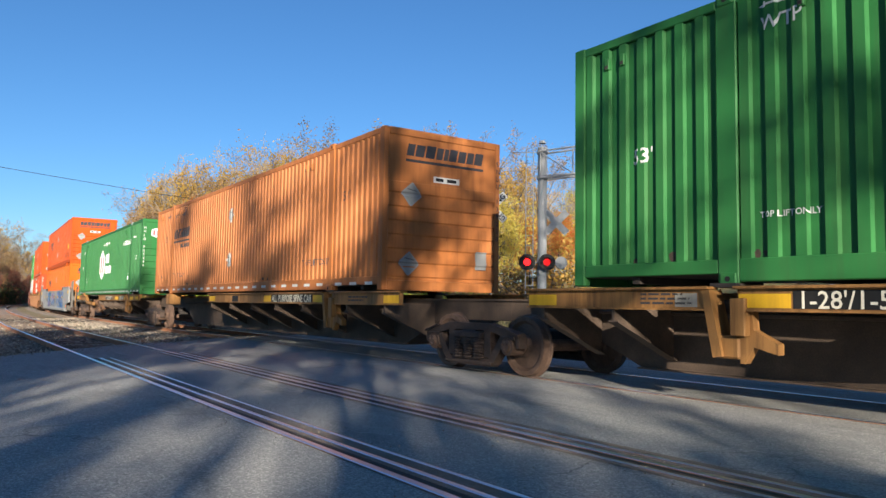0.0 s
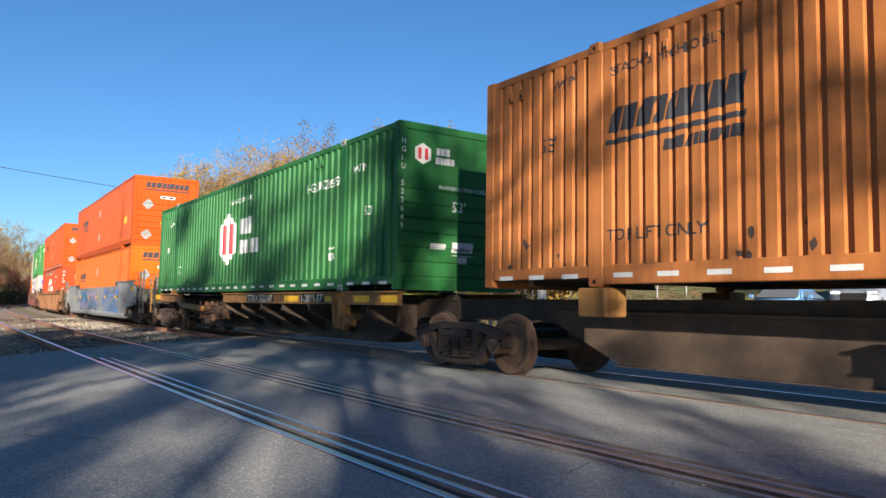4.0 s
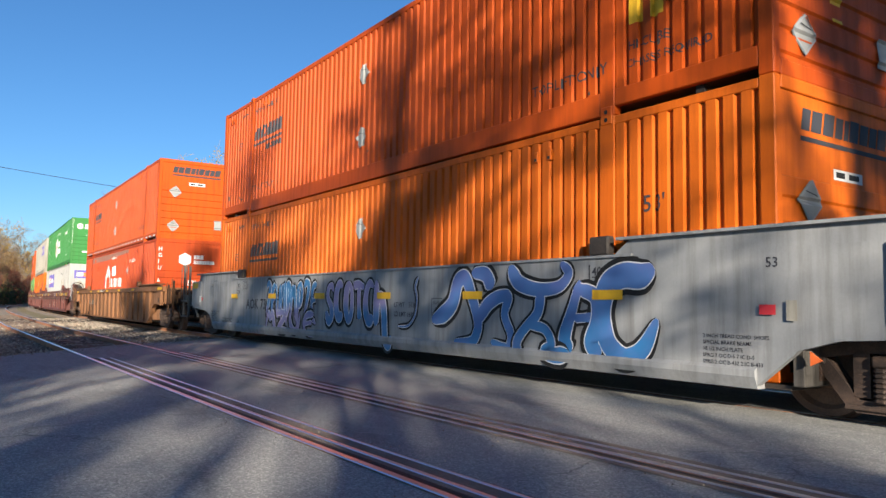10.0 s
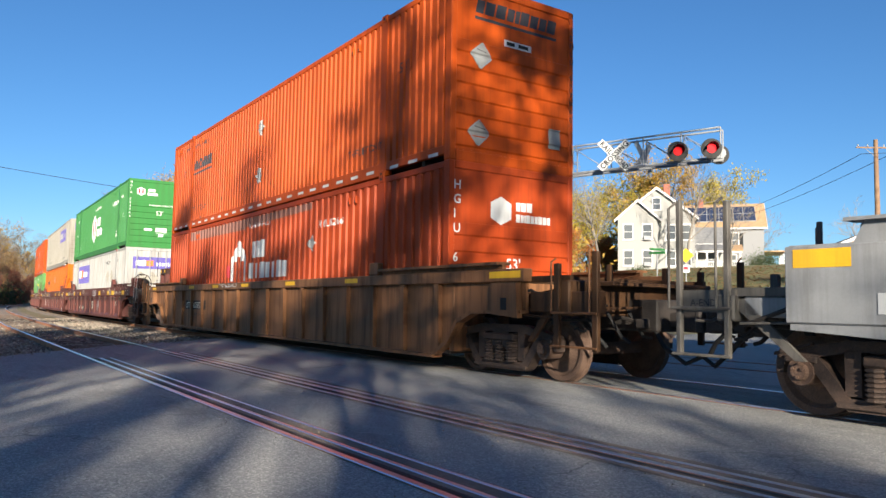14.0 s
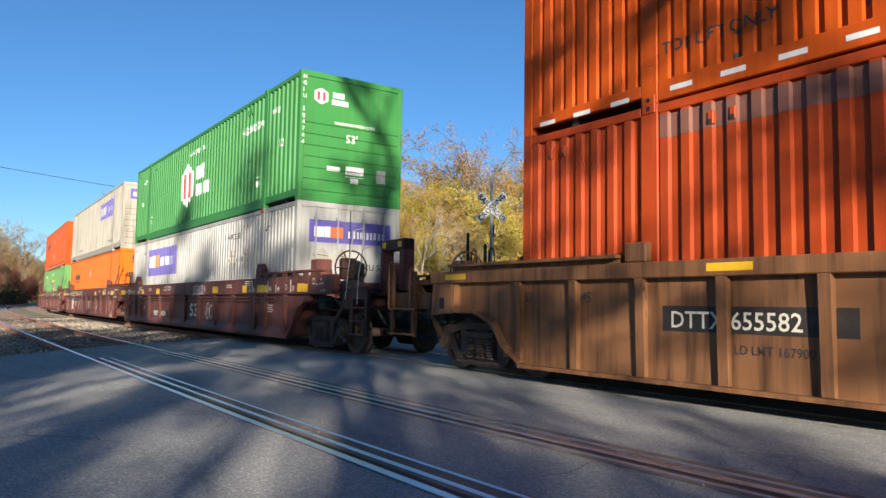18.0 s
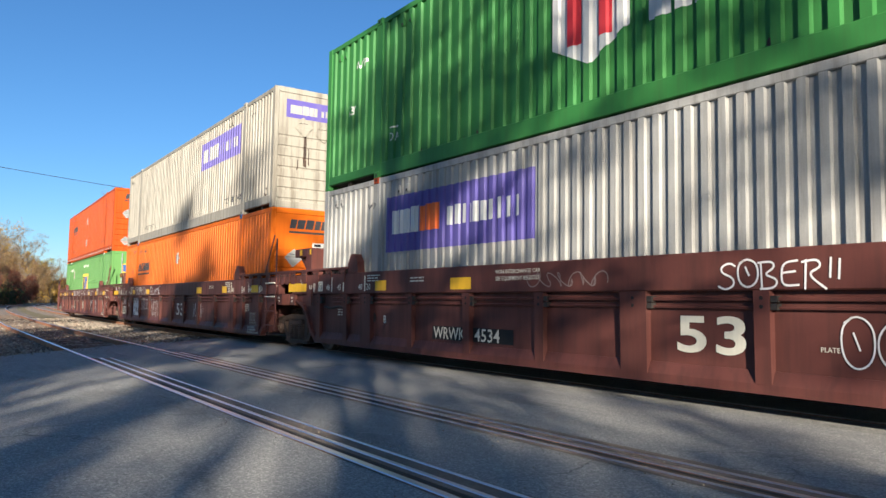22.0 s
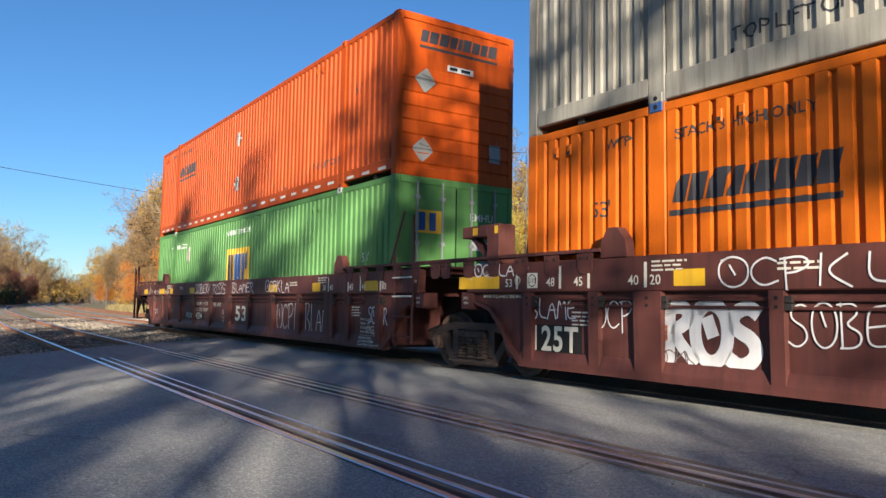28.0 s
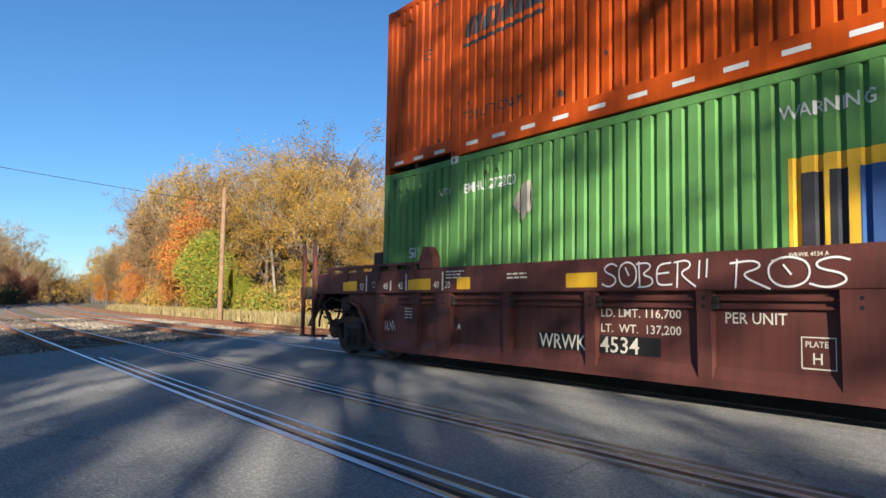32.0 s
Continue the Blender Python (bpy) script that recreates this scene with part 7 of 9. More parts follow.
    for text, x0, x1, z0, z1 in (("BLAME", -7.9, -7.06, 0.82, 1.08), ("OCP", -6.8, -6.2, 0.72, 1.06), ("SOBER", -4.46, -3.36, 0.66, 1.04), ("OCPK", -2.8, -1.62, 0.46, 1.0)):
        sprayed_word(c, text, x0, x1, z0, z1, -1.41, 0.017)
    for k, (x, z, w, h) in enumerate(((-5.95, 0.4, 0.5, 0.16), (2.4, 0.5, 0.9, 0.45))):
        mark(c, scribble(20 + k, w, h, 4 + k % 3, 0.014), x, z, GRAF_WHITE if k % 2 else GRAF_FAINT, -1.486 if z > 1.1 else -1.406, "spray_paint", "white sprayed scrawl")
    # orange patch over the web hole, standing in for the container seen through it
    mark(c, stroke([(-0.06, 0), (0.06, 0)], 0.16), -5.82, 0.72, LOGO_ORANGE, -1.404, "sprayed_spot", "orange sprayed spot")
    c = out["C"] = brown_well("maroon well car end unit with white scrawls", (-9.3,), "joint", "end")
    car_number(c, -3.98)
    mark(c, letters("LD. LMT. 116,700", 0.13, 1.1), -2.92, 0.87, CREAM, -1.40)
    mark(c, letters("LT.  WT.  137,200", 0.13, 1.1), -2.92, 0.70, CREAM, -1.40)
    mark(c, letters("PER UNIT", 0.15), -1.32, 0.84, CREAM, -1.40)
    mark(c, letters("PLATE", 0.075), -0.53, 0.655, CREAM, -1.40)
    mark(c, letters("H", 0.14), -0.47, 0.51, CREAM, -1.40)
    mark(c, stroke([(-0.56, 0.47), (-0.26, 0.47), (-0.26, 0.74), (-0.56, 0.74), (-0.56, 0.47)], 0.014), 0, 0, CREAM, -1.40, "plate_frame")
    mark(c, letters("53", 0.50, 0.80, True), 0.48, 0.52, CREAM, -1.406)
    mark(c, letters("A", 0.13), -5.7, 0.62, CREAM, -1.40)
    mark(c, letters("WRWK 4534 A", 0.055), -0.62, 1.44, CREAM, -1.48)
    sprayed_word(c, "SOBER!", -2.82, -1.35, 1.2, 1.46, -1.486)
    sprayed_word(c, "ROS", -1.2, -0.05, 1.18, 1.44, -1.486)
    sprayed_word(c, "BLAMER", 0.42, 1.95, 1.19, 1.45, -1.486)
    sprayed_word(c, "OCPK", 2.72, 3.6, 1.2, 1.46, -1.486)
    sprayed_word(c, "LA", 3.62, 4.1, 1.18, 1.46, -1.486)
    sprayed_word(c, "OCPK", 3.25, 4.5, 0.40, 0.98, -1.406)
    sprayed_word(c, "BLAME", 4.76, 6.1, 0.34, 0.98, -1.406)
    sprayed_word(c, "SOBER", 7.44, 8.1, 0.64, 0.92, -1.406)
    for k, text in enumerate(("CAR EQUIPPED WITH", "NON METALLIC C.P. LINER", "DO NOT LUBE C.P.")):
        mark(c, letters(text, 0.045), 7.36, 0.56 - 0.055 * k, CREAM, -1.405)
    for k, (x, z, w, h) in enumerate(((-7.75, 0.52, 0.3, 0.2),)):
        mark(c, scribble(40 + k, w, h, 4 + k % 3, 0.012), x, z, GRAF_WHITE, -1.486 if z > 1.1 else -1.406, "spray_paint", "white sprayed scrawl")
    return out


CARS = {**build_spine(), **build_wells()}

# ---- trees ----
BARK = rough_stuff("grey_brown_bark", [(0.035, 0.029, 0.023), (0.075, 0.062, 0.05), (0.13, 0.11, 0.09)], 9, 0.95, 0.8, 0.03, 40)
BARK_PALE = rough_stuff("pale_bark", [(0.10, 0.085, 0.068), (0.19, 0.165, 0.135), (0.29, 0.255, 0.215)], 9, 0.95, 0.6, 0.03, 40)
LEAF_GOLD = leafy("golden_leaves", [(0.26, 0.13, 0.03), (0.40, 0.23, 0.03), (0.46, 0.29, 0.045), (0.27, 0.20, 0.05)])
LEAF_YELLOW = leafy("bright_yellow_leaves", [(0.28, 0.22, 0.03), (0.42, 0.33, 0.035), (0.46, 0.36, 0.06), (0.26, 0.25, 0.05)])
LEAF_BROWN = leafy("russet_leaves", [(0.14, 0.08, 0.04), (0.25, 0.145, 0.06), (0.33, 0.21, 0.09), (0.22, 0.16, 0.07)])
LEAF_ORANGE = leafy("orange_red_leaves", [(0.38, 0.07, 0.02), (0.50, 0.15, 0.03), (0.47, 0.23, 0.04), (0.24, 0.20, 0.04)])
LEAF_GREEN = leafy("yellow_green_leaves", [(0.10, 0.18, 0.02), (0.20, 0.28, 0.03), (0.34, 0.33, 0.04), (0.42, 0.22, 0.03)])
LEAF_DARK = leafy("dark_green_leaves", [(0.025, 0.045, 0.015), (0.05, 0.08, 0.025), (0.09, 0.10, 0.03)])
LEAF_RED = leafy("dull_red_leaves", [(0.14, 0.045, 0.03), (0.24, 0.075, 0.045), (0.20, 0.11, 0.06)])


def grow(rng, height, trunk_r, levels=4, spread=0.55, fork=(4, 4, 3, 3), clear=0.25, upward=0.35, lean=0.03):
    """Branch segments (a, b, ra, rb) and the places of the twigs of one tree."""
    segs, tips = [], []

    def limb(p, d, length, r, level):
        n = 5 if level == 0 else 3
        step = length / n
        for i in range(n):
            wob = 0.05 if level == 0 else 0.20
            d = (d + Vector(rng.normal(0, wob, 3)) + Vector((0, 0, upward * 0.15 * (level > 0)))).normalized()
            q = p + d * step
            r2 = r * (1 - 0.55 / n) if level == 0 else r * (1 - 0.6 / n)
            segs.append((p, q, r, r2))
            if level < levels and (level > 0 or (i + 1) / n > clear):
                for _ in range(fork[level] if (level == 0 and i >= 2) else max(1, fork[level] - 2)):
                    ax = d.orthogonal().normalized()
                    ax.rotate(Matrix.Rotation(rng.uniform(0, 2 * math.pi), 3, d))
                    nd = (d * (1 - spread) + ax * spread * rng.uniform(0.7, 1.3) + Vector((0, 0, upward * 0.4))).normalized()
                    limb(q, nd, length * rng.uniform(0.38, 0.6) * (1.0 if level else 0.85), r2 * rng.uniform(0.45, 0.65), level + 1)
            if level >= levels - 1:
                tips.append((q, d))
            p, r = q, r2

    limb(Vector((0, 0, -0.15)), Vector((rng.normal(0, lean), rng.normal(0, lean), 1)).normalized(), height * 0.72, trunk_r, 0)
    return segs, tips


def limbs_mesh(name, segs, twig=0.007):
    verts, faces = [], []
    for a, b, ra, rb in segs:
        k = 7 if ra > 0.09 else (4 if ra > 0.03 else 3)
        d = (b - a).normalized()
        u = d.orthogonal().normalized()
        w = d.cross(u)
        o = len(verts)
        for c, r in ((a, max(ra, twig)), (b + d * ra * 0.3, max(rb, twig * 0.85))):
            for i in range(k):
                t = 2 * math.pi * i / k
                verts.append(c + (u * math.cos(t) + w * math.sin(t)) * r)
        for i in range(k):
            faces.append((o + i, o + (i + 1) % k, o + k + (i + 1) % k, o + k + i))
    return mesh_data(name, verts, faces)


def leaves_mesh(name, rng, tips, per, size, scatter, clump=1.0, limit=40000):
    """Folded leaves round the twigs; clump: the share of the twigs that still carry leaves."""
    verts, faces = [], []
    kept = [i for i in range(len(tips)) if clump >= 1 or rng.random() < clump] or [0]
    spots = [tips[i][0] + Vector(q) for i in kept for q in rng.normal(0, scatter, (max(1, round(per)), 3))][:limit]
    for p in spots:
        a = Vector(rng.normal(0, 1, 3)).normalized()
        b = a.orthogonal().normalized()
        s = size * rng.uniform(0.6, 1.4)
        o = len(verts)
        fold = a.cross(b) * s * 0.25
        verts += [p - a * s, p + b * s * 0.55 + fold, p + a * s, p - b * s * 0.55 + fold]
        faces += [(o, o + 1, o + 2), (o, o + 2, o + 3)]
    return mesh_data(name, verts, faces)


def tree(label, seed, height, trunk_r, leaf=None, per=3.0, size=0.12, scatter=0.3, bark=None, name="tree", clump=1.0, twig=0.007, **kw):
    rng = np.random.default_rng(seed)
    segs, tips = grow(rng, height, trunk_r, **kw)
    t = empty(name)
    tagged(t, label, "tree", "trees beside the crossing")
    mesh_part("trunk", limbs_mesh("trunk", segs, twig), bark or BARK, t)
    if leaf:
        mesh_part("crown", leaves_mesh("crown", rng, tips, per, size, scatter, clump), leaf, t)
    return t


def bush(label, seed, r, h, leaf, n=1500, size=0.07):
    rng = np.random.default_rng(seed)
    t = empty("bush")
    tagged(t, label, "bush", "bushes")
    segs, tips = [], []
    for i in range(14):
        a = rng.uniform(0, 2 * math.pi)
        p = Vector((rng.normal(0, r * 0.2), rng.normal(0, r * 0.2), -0.1))
        d = Vector((math.cos(a) * rng.uniform(0.1, 0.8) * r / h, math.sin(a) * rng.uniform(0.1, 0.8) * r / h, 1)).normalized()
        for k in range(4):
            q = p + d * h / 4
            segs.append((p, q, 0.03 * (1 - k / 5), 0.03 * (1 - (k + 1) / 5)))
            tips.append((q, d))
            d = (d + Vector(rng.normal(0, 0.25, 3))).normalized()
            p = q
    mesh_part("branchwork", limbs_mesh("branchwork", segs), BARK, t)
    mesh_part("leaves", leaves_mesh("leaves", rng, tips, n / len(tips), size, r * 0.28), leaf, t)
    return t


def put(t, x, y, z=None, turn=0.0, scale=1.0):
    t.matrix_basis = Matrix.Translation((x, y, land(x, y) if z is None else z)) @ Matrix.Rotation(radians(turn), 4, "Z") @ Matrix.Scale(scale, 4)
    return t


def again(t, x, y, z=None, turn=0.0, scale=1.0):
    m = Matrix.Translation((x, y, land(x, y) if z is None else z)) @ Matrix.Rotation(radians(turn), 4, "Z")
    c = copy_thing(t, m)
    c.matrix_basis = m @ Matrix.Scale(scale, 4)
    return c


def along(s, off):
    x, y, _ = on_track(s, off)
    return x, y


KINDS = [
    tree("tall bare autumn tree with a few russet leaves", 11, 12.0, 0.17, LEAF_BROWN, 11, 0.075, 0.24, levels=4, clump=0.32, spread=0.62, upward=0.28, twig=0.015, fork=(4, 3, 3, 2)),
    tree("autumn tree with thin golden foliage", 12, 11.5, 0.16, LEAF_GOLD, 17, 0.08, 0.28, clump=0.36, spread=0.62, upward=0.28, twig=0.015, fork=(4, 3, 3, 2)),
    tree("bare leafless tree with fine grey twigs", 13, 12.5, 0.16, None, bark=BARK_PALE, upward=0.5, twig=0.015, fork=(4, 3, 3, 2)),
    tree("autumn tree with russet and brown foliage", 14, 10.5, 0.15, LEAF_BROWN, 15, 0.078, 0.28, clump=0.42, spread=0.62, upward=0.28, twig=0.015, fork=(4, 3, 3, 2)),
    tree("small autumn tree with orange and red leaves", 15, 7.0, 0.11, LEAF_ORANGE, 20, 0.085, 0.30, clear=0.05, clump=0.5),
    tree("small tree with yellow-green leaves", 16, 5.5, 0.09, LEAF_GREEN, 20, 0.085, 0.30, clear=0.0, clump=0.5),
    tree("slender bare tree with a pale trunk", 17, 11.0, 0.13, LEAF_GOLD, 12, 0.078, 0.24, bark=BARK_PALE, clear=0.4, upward=0.6, clump=0.10, twig=0.016, fork=(4, 3, 3, 2)),
    tree("tree with bright yellow autumn leaves", 18, 9.5, 0.13, LEAF_YELLOW, 9, 0.085, 0.28, clear=0.15, clump=0.42, twig=0.013),
    tree("low tree with dull red and brown leaves", 19, 6.0, 0.10, LEAF_RED, 12, 0.085, 0.28, clear=0.1, clump=0.5, twig=0.013),
]
_rng = np.random.default_rng(5)
# the wood beyond the tracks: seven kinds, then their copies
_first = [(-46, 15.0), (-50, 12.0), (-40, 13.0), (-66, 12), (-62, 9.3), (-54, 8.8), (-37, 12.5), (-44, 11.5), (-108, -8.5)]
for _t, (_s, _o) in zip(KINDS, _first):
    put(_t, *along(_s, _o), turn=_rng.uniform(0, 360), scale=0.35 if _t is KINDS[7] else 0.66 if _t in (KINDS[2], KINDS[6]) else 1.0)
for _i in range(96):
    _s = -24 - 96 * (_i / 96) ** 1.2 + _rng.uniform(-2, 2)
    _o = 10.8 + 15 * _rng.random() ** 1.4 + (3.0 if _s > -32 else 0)
    _x, _y = along(_s, _o)
    if _y > 0.875 * abs(_x) - 8.5:
        continue
    if _s > -48:
        _k = [2, 6, 1, 1, 2, 6, 1, 7, 6, 0][_i % 10]
    elif _s > -74:
        _k = [0, 2, 1, 0, 3, 6, 0, 2][_i % 8]
    else:
        _k = [3, 0, 3, 1, 0][_i % 5]
    again(KINDS[_k], _x, _y, turn=_rng.uniform(0, 360), scale=_rng.uniform(0.8, 1.02) * float(np.interp(-_s, [26, 36, 48, 62, 80, 105, 125], [0.42, 0.56, 0.86, 1.22, 1.20, 1.0, 0.85])))
for _s, _o, _k, _c in ((-58, 9.2, 4, 1.15), (-66, 9.8, 3, 0.8), (-70, 9.5, 4, 0.8), (-78, 9.5, 3, 0.95), (-88, 9.8, 3, 1.0), (-96, 9.5, 4, 0.8), (-56, 8.6, 5, 0.9), (-49, 8.8, 5, 0.5), (-47, 10.0, 1, 0.8), (-44, 11.0, 1, 0.8), (-41, 10.5, 6, 0.75), (-38, 11.0, 1, 0.62), (-34, 11.5, 6, 0.6), (-45.5, 10.2, 6, 0.85), (-42.5, 11.6, 1, 0.8)):
    again(KINDS[_k], *along(_s, _o), turn=_rng.uniform(0, 360), scale=_c)
# trees far down the line on the near side, and far beyond the bend
for _i in range(46):
    _s = -120 - 3.6 * _i
    _x, _y = along(_s, 0)
    _lo = -10.0 + 0.064 * abs(_x) - _y
    again(KINDS[[2, 8, 0, 8, 6, 8, 3][_i % 7]], *along(_s, _lo + (-6.5 - _lo) * _rng.random()), turn=_rng.uniform(0, 360), scale=_rng.uniform(0.6, 1.1))
for _i in range(34):
    _s = -118 - 7 * _i
    again(KINDS[[3, 1, 3, 4, 0][_i % 5]], *along(_s, 8 + 10 * _rng.random()), turn=_rng.uniform(0, 360), scale=_rng.uniform(0.6, 0.95))
# a belt of woodland that closes the view where the line bends away
for _i in range(44):
    _y = -60 + 2.4 * _i + _rng.uniform(-2, 2)
    again(KINDS[[0, 3, 2, 4, 0, 1, 7][_i % 7]], -262 - 30 * _rng.random() - 2.2 * max(0, _y - 24), _y, turn=_rng.uniform(0, 360), scale=_rng.uniform(0.8, 1.15) * float(np.interp(_y, [-10, 8, 26, 34], [2.1, 1.9, 1.3, 0.8])))
# undergrowth along the foot of the wood
SCRUB = [bush("scrubby bush with yellow-green leaves", 33, 1.1, 1.6, LEAF_GREEN, 1500), bush("scrubby bush with golden leaves", 34, 1.2, 2.0, LEAF_GOLD, 1300), bush("scrubby bush with russet leaves", 35, 1.2, 1.9, LEAF_BROWN, 1200)]
for _t, _s in zip(SCRUB, (-45, -38, -32)):
    put(_t, *along(_s, 9.0))
for _i in range(56):
    _s = -26 - 1.35 * _i + _rng.uniform(-1, 1)
    again(SCRUB[int(_rng.integers(0, 3))], *along(_s, 8.6 + 4.5 * _rng.random() + (2.5 if _s > -34 else 0)), turn=_rng.uniform(0, 360), scale=_rng.uniform(0.6, 1.3))
# taller growth deeper in the wood, and thickets where the line bends away
for _i in range(44):
    again(SCRUB[(1, 2, 2, 1, 0)[_i % 5]], *along(-28 - 1.5 * _i + _rng.uniform(-1, 1), 13.5 + 6 * _rng.random()), turn=_rng.uniform(0, 360), scale=_rng.uniform(1.3, 2.4))
for _i in range(40):
    _y = -56 + 2.3 * _i
    again(SCRUB[(2, 1, 2)[_i % 3]], -246 - 10 * _rng.random() - 1.6 * max(0, _y - 24), _y, turn=_rng.uniform(0, 360), scale=_rng.uniform(2.2, 3.8))
for _i in range(36):
    again(SCRUB[(2, 2, 1)[_i % 3]], *along(-96 - 3.2 * _i, -8.0 - 5 * _rng.random()), turn=_rng.uniform(0, 360), scale=_rng.uniform(1.2, 2.4))
# low growth on the near bank
BUSHES = [bush("tangled dark bush with a few red leaves", 31, 1.6, 1.8, LEAF_RED, 2200), bush("low dark green bush", 32, 1.5, 1.5, LEAF_DARK, 2600)]
put(BUSHES[0], *along(-104, -7.5))
put(BUSHES[1], *along(-110, -7.8))
for _i in range(34):
    again(BUSHES[_i % 2], *along(-88 - 3.4 * _i + _rng.uniform(-1, 1), -6.6 - 3.0 * _rng.random()), turn=_rng.uniform(0, 360), scale=_rng.uniform(1.0, 2.2))

# trees behind the crossing signal and round the houses
for _x, _y, _k, _c in ((-39, 18, 7, 0.85), (-44, 22, 1, 0.9), (-40, 23, 0, 0.95), (-36, 21.5, 7, 0.72), (-47, 28, 3, 0.9), (-42, 27, 1, 0.8), (-48, 36, 0, 0.9), (-45, 31, 4, 0.75), (-56, 44, 2, 0.95), (-54, 50, 2, 0.9), (-50, 40, 4, 0.75), (-46, 33, 3, 0.6), (-58, 47, 2, 1.0), (-60, 56, 4, 0.9)):
    again(KINDS[_k], _x, _y, turn=_rng.uniform(0, 360), scale=_c)
for _x, _y, _k, _c in (
                       (-68, 64, 7, 1.55), (-64.5, 67.5, 7, 1.75), (-61, 70, 1, 1.6), (-58, 73, 7, 1.45), (-72, 60, 1, 1.35), (-43.4, 50.0, 2, 0.85), (-40, 52, 2, 0.6), (-60, 86, 2, 1.0), (-38, 72, 2, 0.6),
                       (-40, 92, 4, 0.7), (-30, 90, 2, 0.8), (-22, 74, 4, 0.8), (-17, 68, 3, 0.8), (-24, 96, 3, 0.9)):
    again(KINDS[_k], _x, _y, turn=_rng.uniform(0, 360), scale=_c)

# tall trees behind the camera, whose shade dapples the crossing
SHADE = [tree("tall tree behind the crossing with thinning russet clumps", 41, 19.0, 0.21, LEAF_BROWN, 90, 0.13, 0.36, clump=0.55, clear=0.45, levels=2, fork=(3, 3, 2)),
         tree("tall tree with long limbs and a few leaf clumps", 43, 17.0, 0.20, LEAF_BROWN, 80, 0.13, 0.32, clump=0.16, clear=0.4, spread=0.6, levels=3, fork=(3, 2, 2)),
         tree("smaller leafy tree in a row beside the crossing", 44, 12.0, 0.13, LEAF_BROWN, 85, 0.13, 0.36, clump=0.5, clear=0.35, levels=2, fork=(4, 4, 2), spread=0.6),
         tree("tall nearly bare tree behind the crossing", 47, 18.0, 0.17, LEAF_BROWN, 80, 0.13, 0.32, clump=0.12, clear=0.3, levels=2, fork=(3, 3, 2), spread=0.5)]
_dir = Vector((0.888, -0.460))


def shade_spot(d, l):
    """A spot d metres towards the sun and l metres across."""
    return -5.0 + d * _dir.x + l * 0.46, -5.0 + d * _dir.y + l * 0.888


_used = set()
for _k, _turn, _c, _d, _l in ((1, 315, 0.9, 30.1, -0.0), (3, 90, 0.6, 26.7, -0.3), (3, 45, 0.6, 29.3, 3.2), (3, 270, 1.05, 24.3, -0.2), (2, 90, 0.6, 29.5, 1.8),
                              (1, 180, 0.75, 32, 6.5), (2, 315, 0.6, 27.6, 2.4), (1, 45, 0.6, 24.1, -3.2), (3, 135, 0.6, 28.4, -3.0), (1, 270, 1.05, 24.8, 5.3),
                              (2, 0, 0.75, 27.9, -7.3), (1, 180, 0.9, 30.8, -6.4), (3, 225, 0.6, 31.5, -2.5), (0, 0, 0.6, 26.7, -5.1), (3, 0, 0.75, 26.6, 8.2),
                              (2, 135, 1.05, 26.2, -7.3), (0, 90, 0.75, 31.1, 8.3), (2, 270, 0.6, 29.4, 0.9), (0, 90, 1.05, 26.8, 8.4), (1, 90, 1.1, 38, -18),
                              (0, 0, 1.1, 40, 24)):
    (again if _k in _used else put)(SHADE[_k], *shade_spot(_d, _l), turn=_turn, scale=_c)
    _used.add(_k)

# ---- crossing signals ----
RED_LENS, _nt, _b, _co = material("red_glowing_lens", 0.7)
_b.inputs["Specular IOR Level"].default_value = 0.1
_b.inputs["Base Color"].default_value = (0.5, 0.01, 0.01, 1)
_b.inputs["Emission Color"].default_value = (1.0, 0.02, 0.02, 1)
_b.inputs["Emission Strength"].default_value = 0.9
RED_DIM, _nt, _b, _co = material("dark_red_lens", 0.7)
_b.inputs["Specular IOR Level"].default_value = 0.1
_b.inputs["Base Color"].default_value = (0.22, 0.006, 0.008, 1)
_b.inputs["Emission Color"].default_value = (1.0, 0.02, 0.02, 1)
_b.inputs["Emission Strength"].default_value = 0.3


def flasher(parent, c, d, r, lit):
    """One crossing light: black target disc, hood, red lens, lamp body behind."""
    c, d = Vector(c), Vector(d).normalized()
    up = Vector((0, 0, 1))
    head = part("target_disc", cyl(c, c + d * 0.03, r, seg=28), BLACK, parent, "round black light background")
    part("lamp_body", cyl(c - d * 0.22, c, r * 0.45, seg=14), GALV, head)
    part("lens", cyl(c + d * 0.03, c + d * 0.05, r * 0.43, seg=20), RED_LENS if lit else RED_DIM, head, "red lens")
    bm = bmesh.new()
    side = d.cross(up).normalized()
    prev = None
    for i in range(13):
        a = math.pi * (i / 12) * 1.16 - 0.08 * math.pi
        rim = side * math.cos(a) * r * 0.56 + up * math.sin(a) * r * 0.56
        cur = (bm.verts.new(c + rim + d * 0.03), bm.verts.new(c + rim + d * (0.03 + r * 0.85)))
        if prev:
            bm.faces.new((prev[0], cur[0], cur[1], prev[1]))
        prev = cur
    part("hood", bm, BLACK, head)
    return head


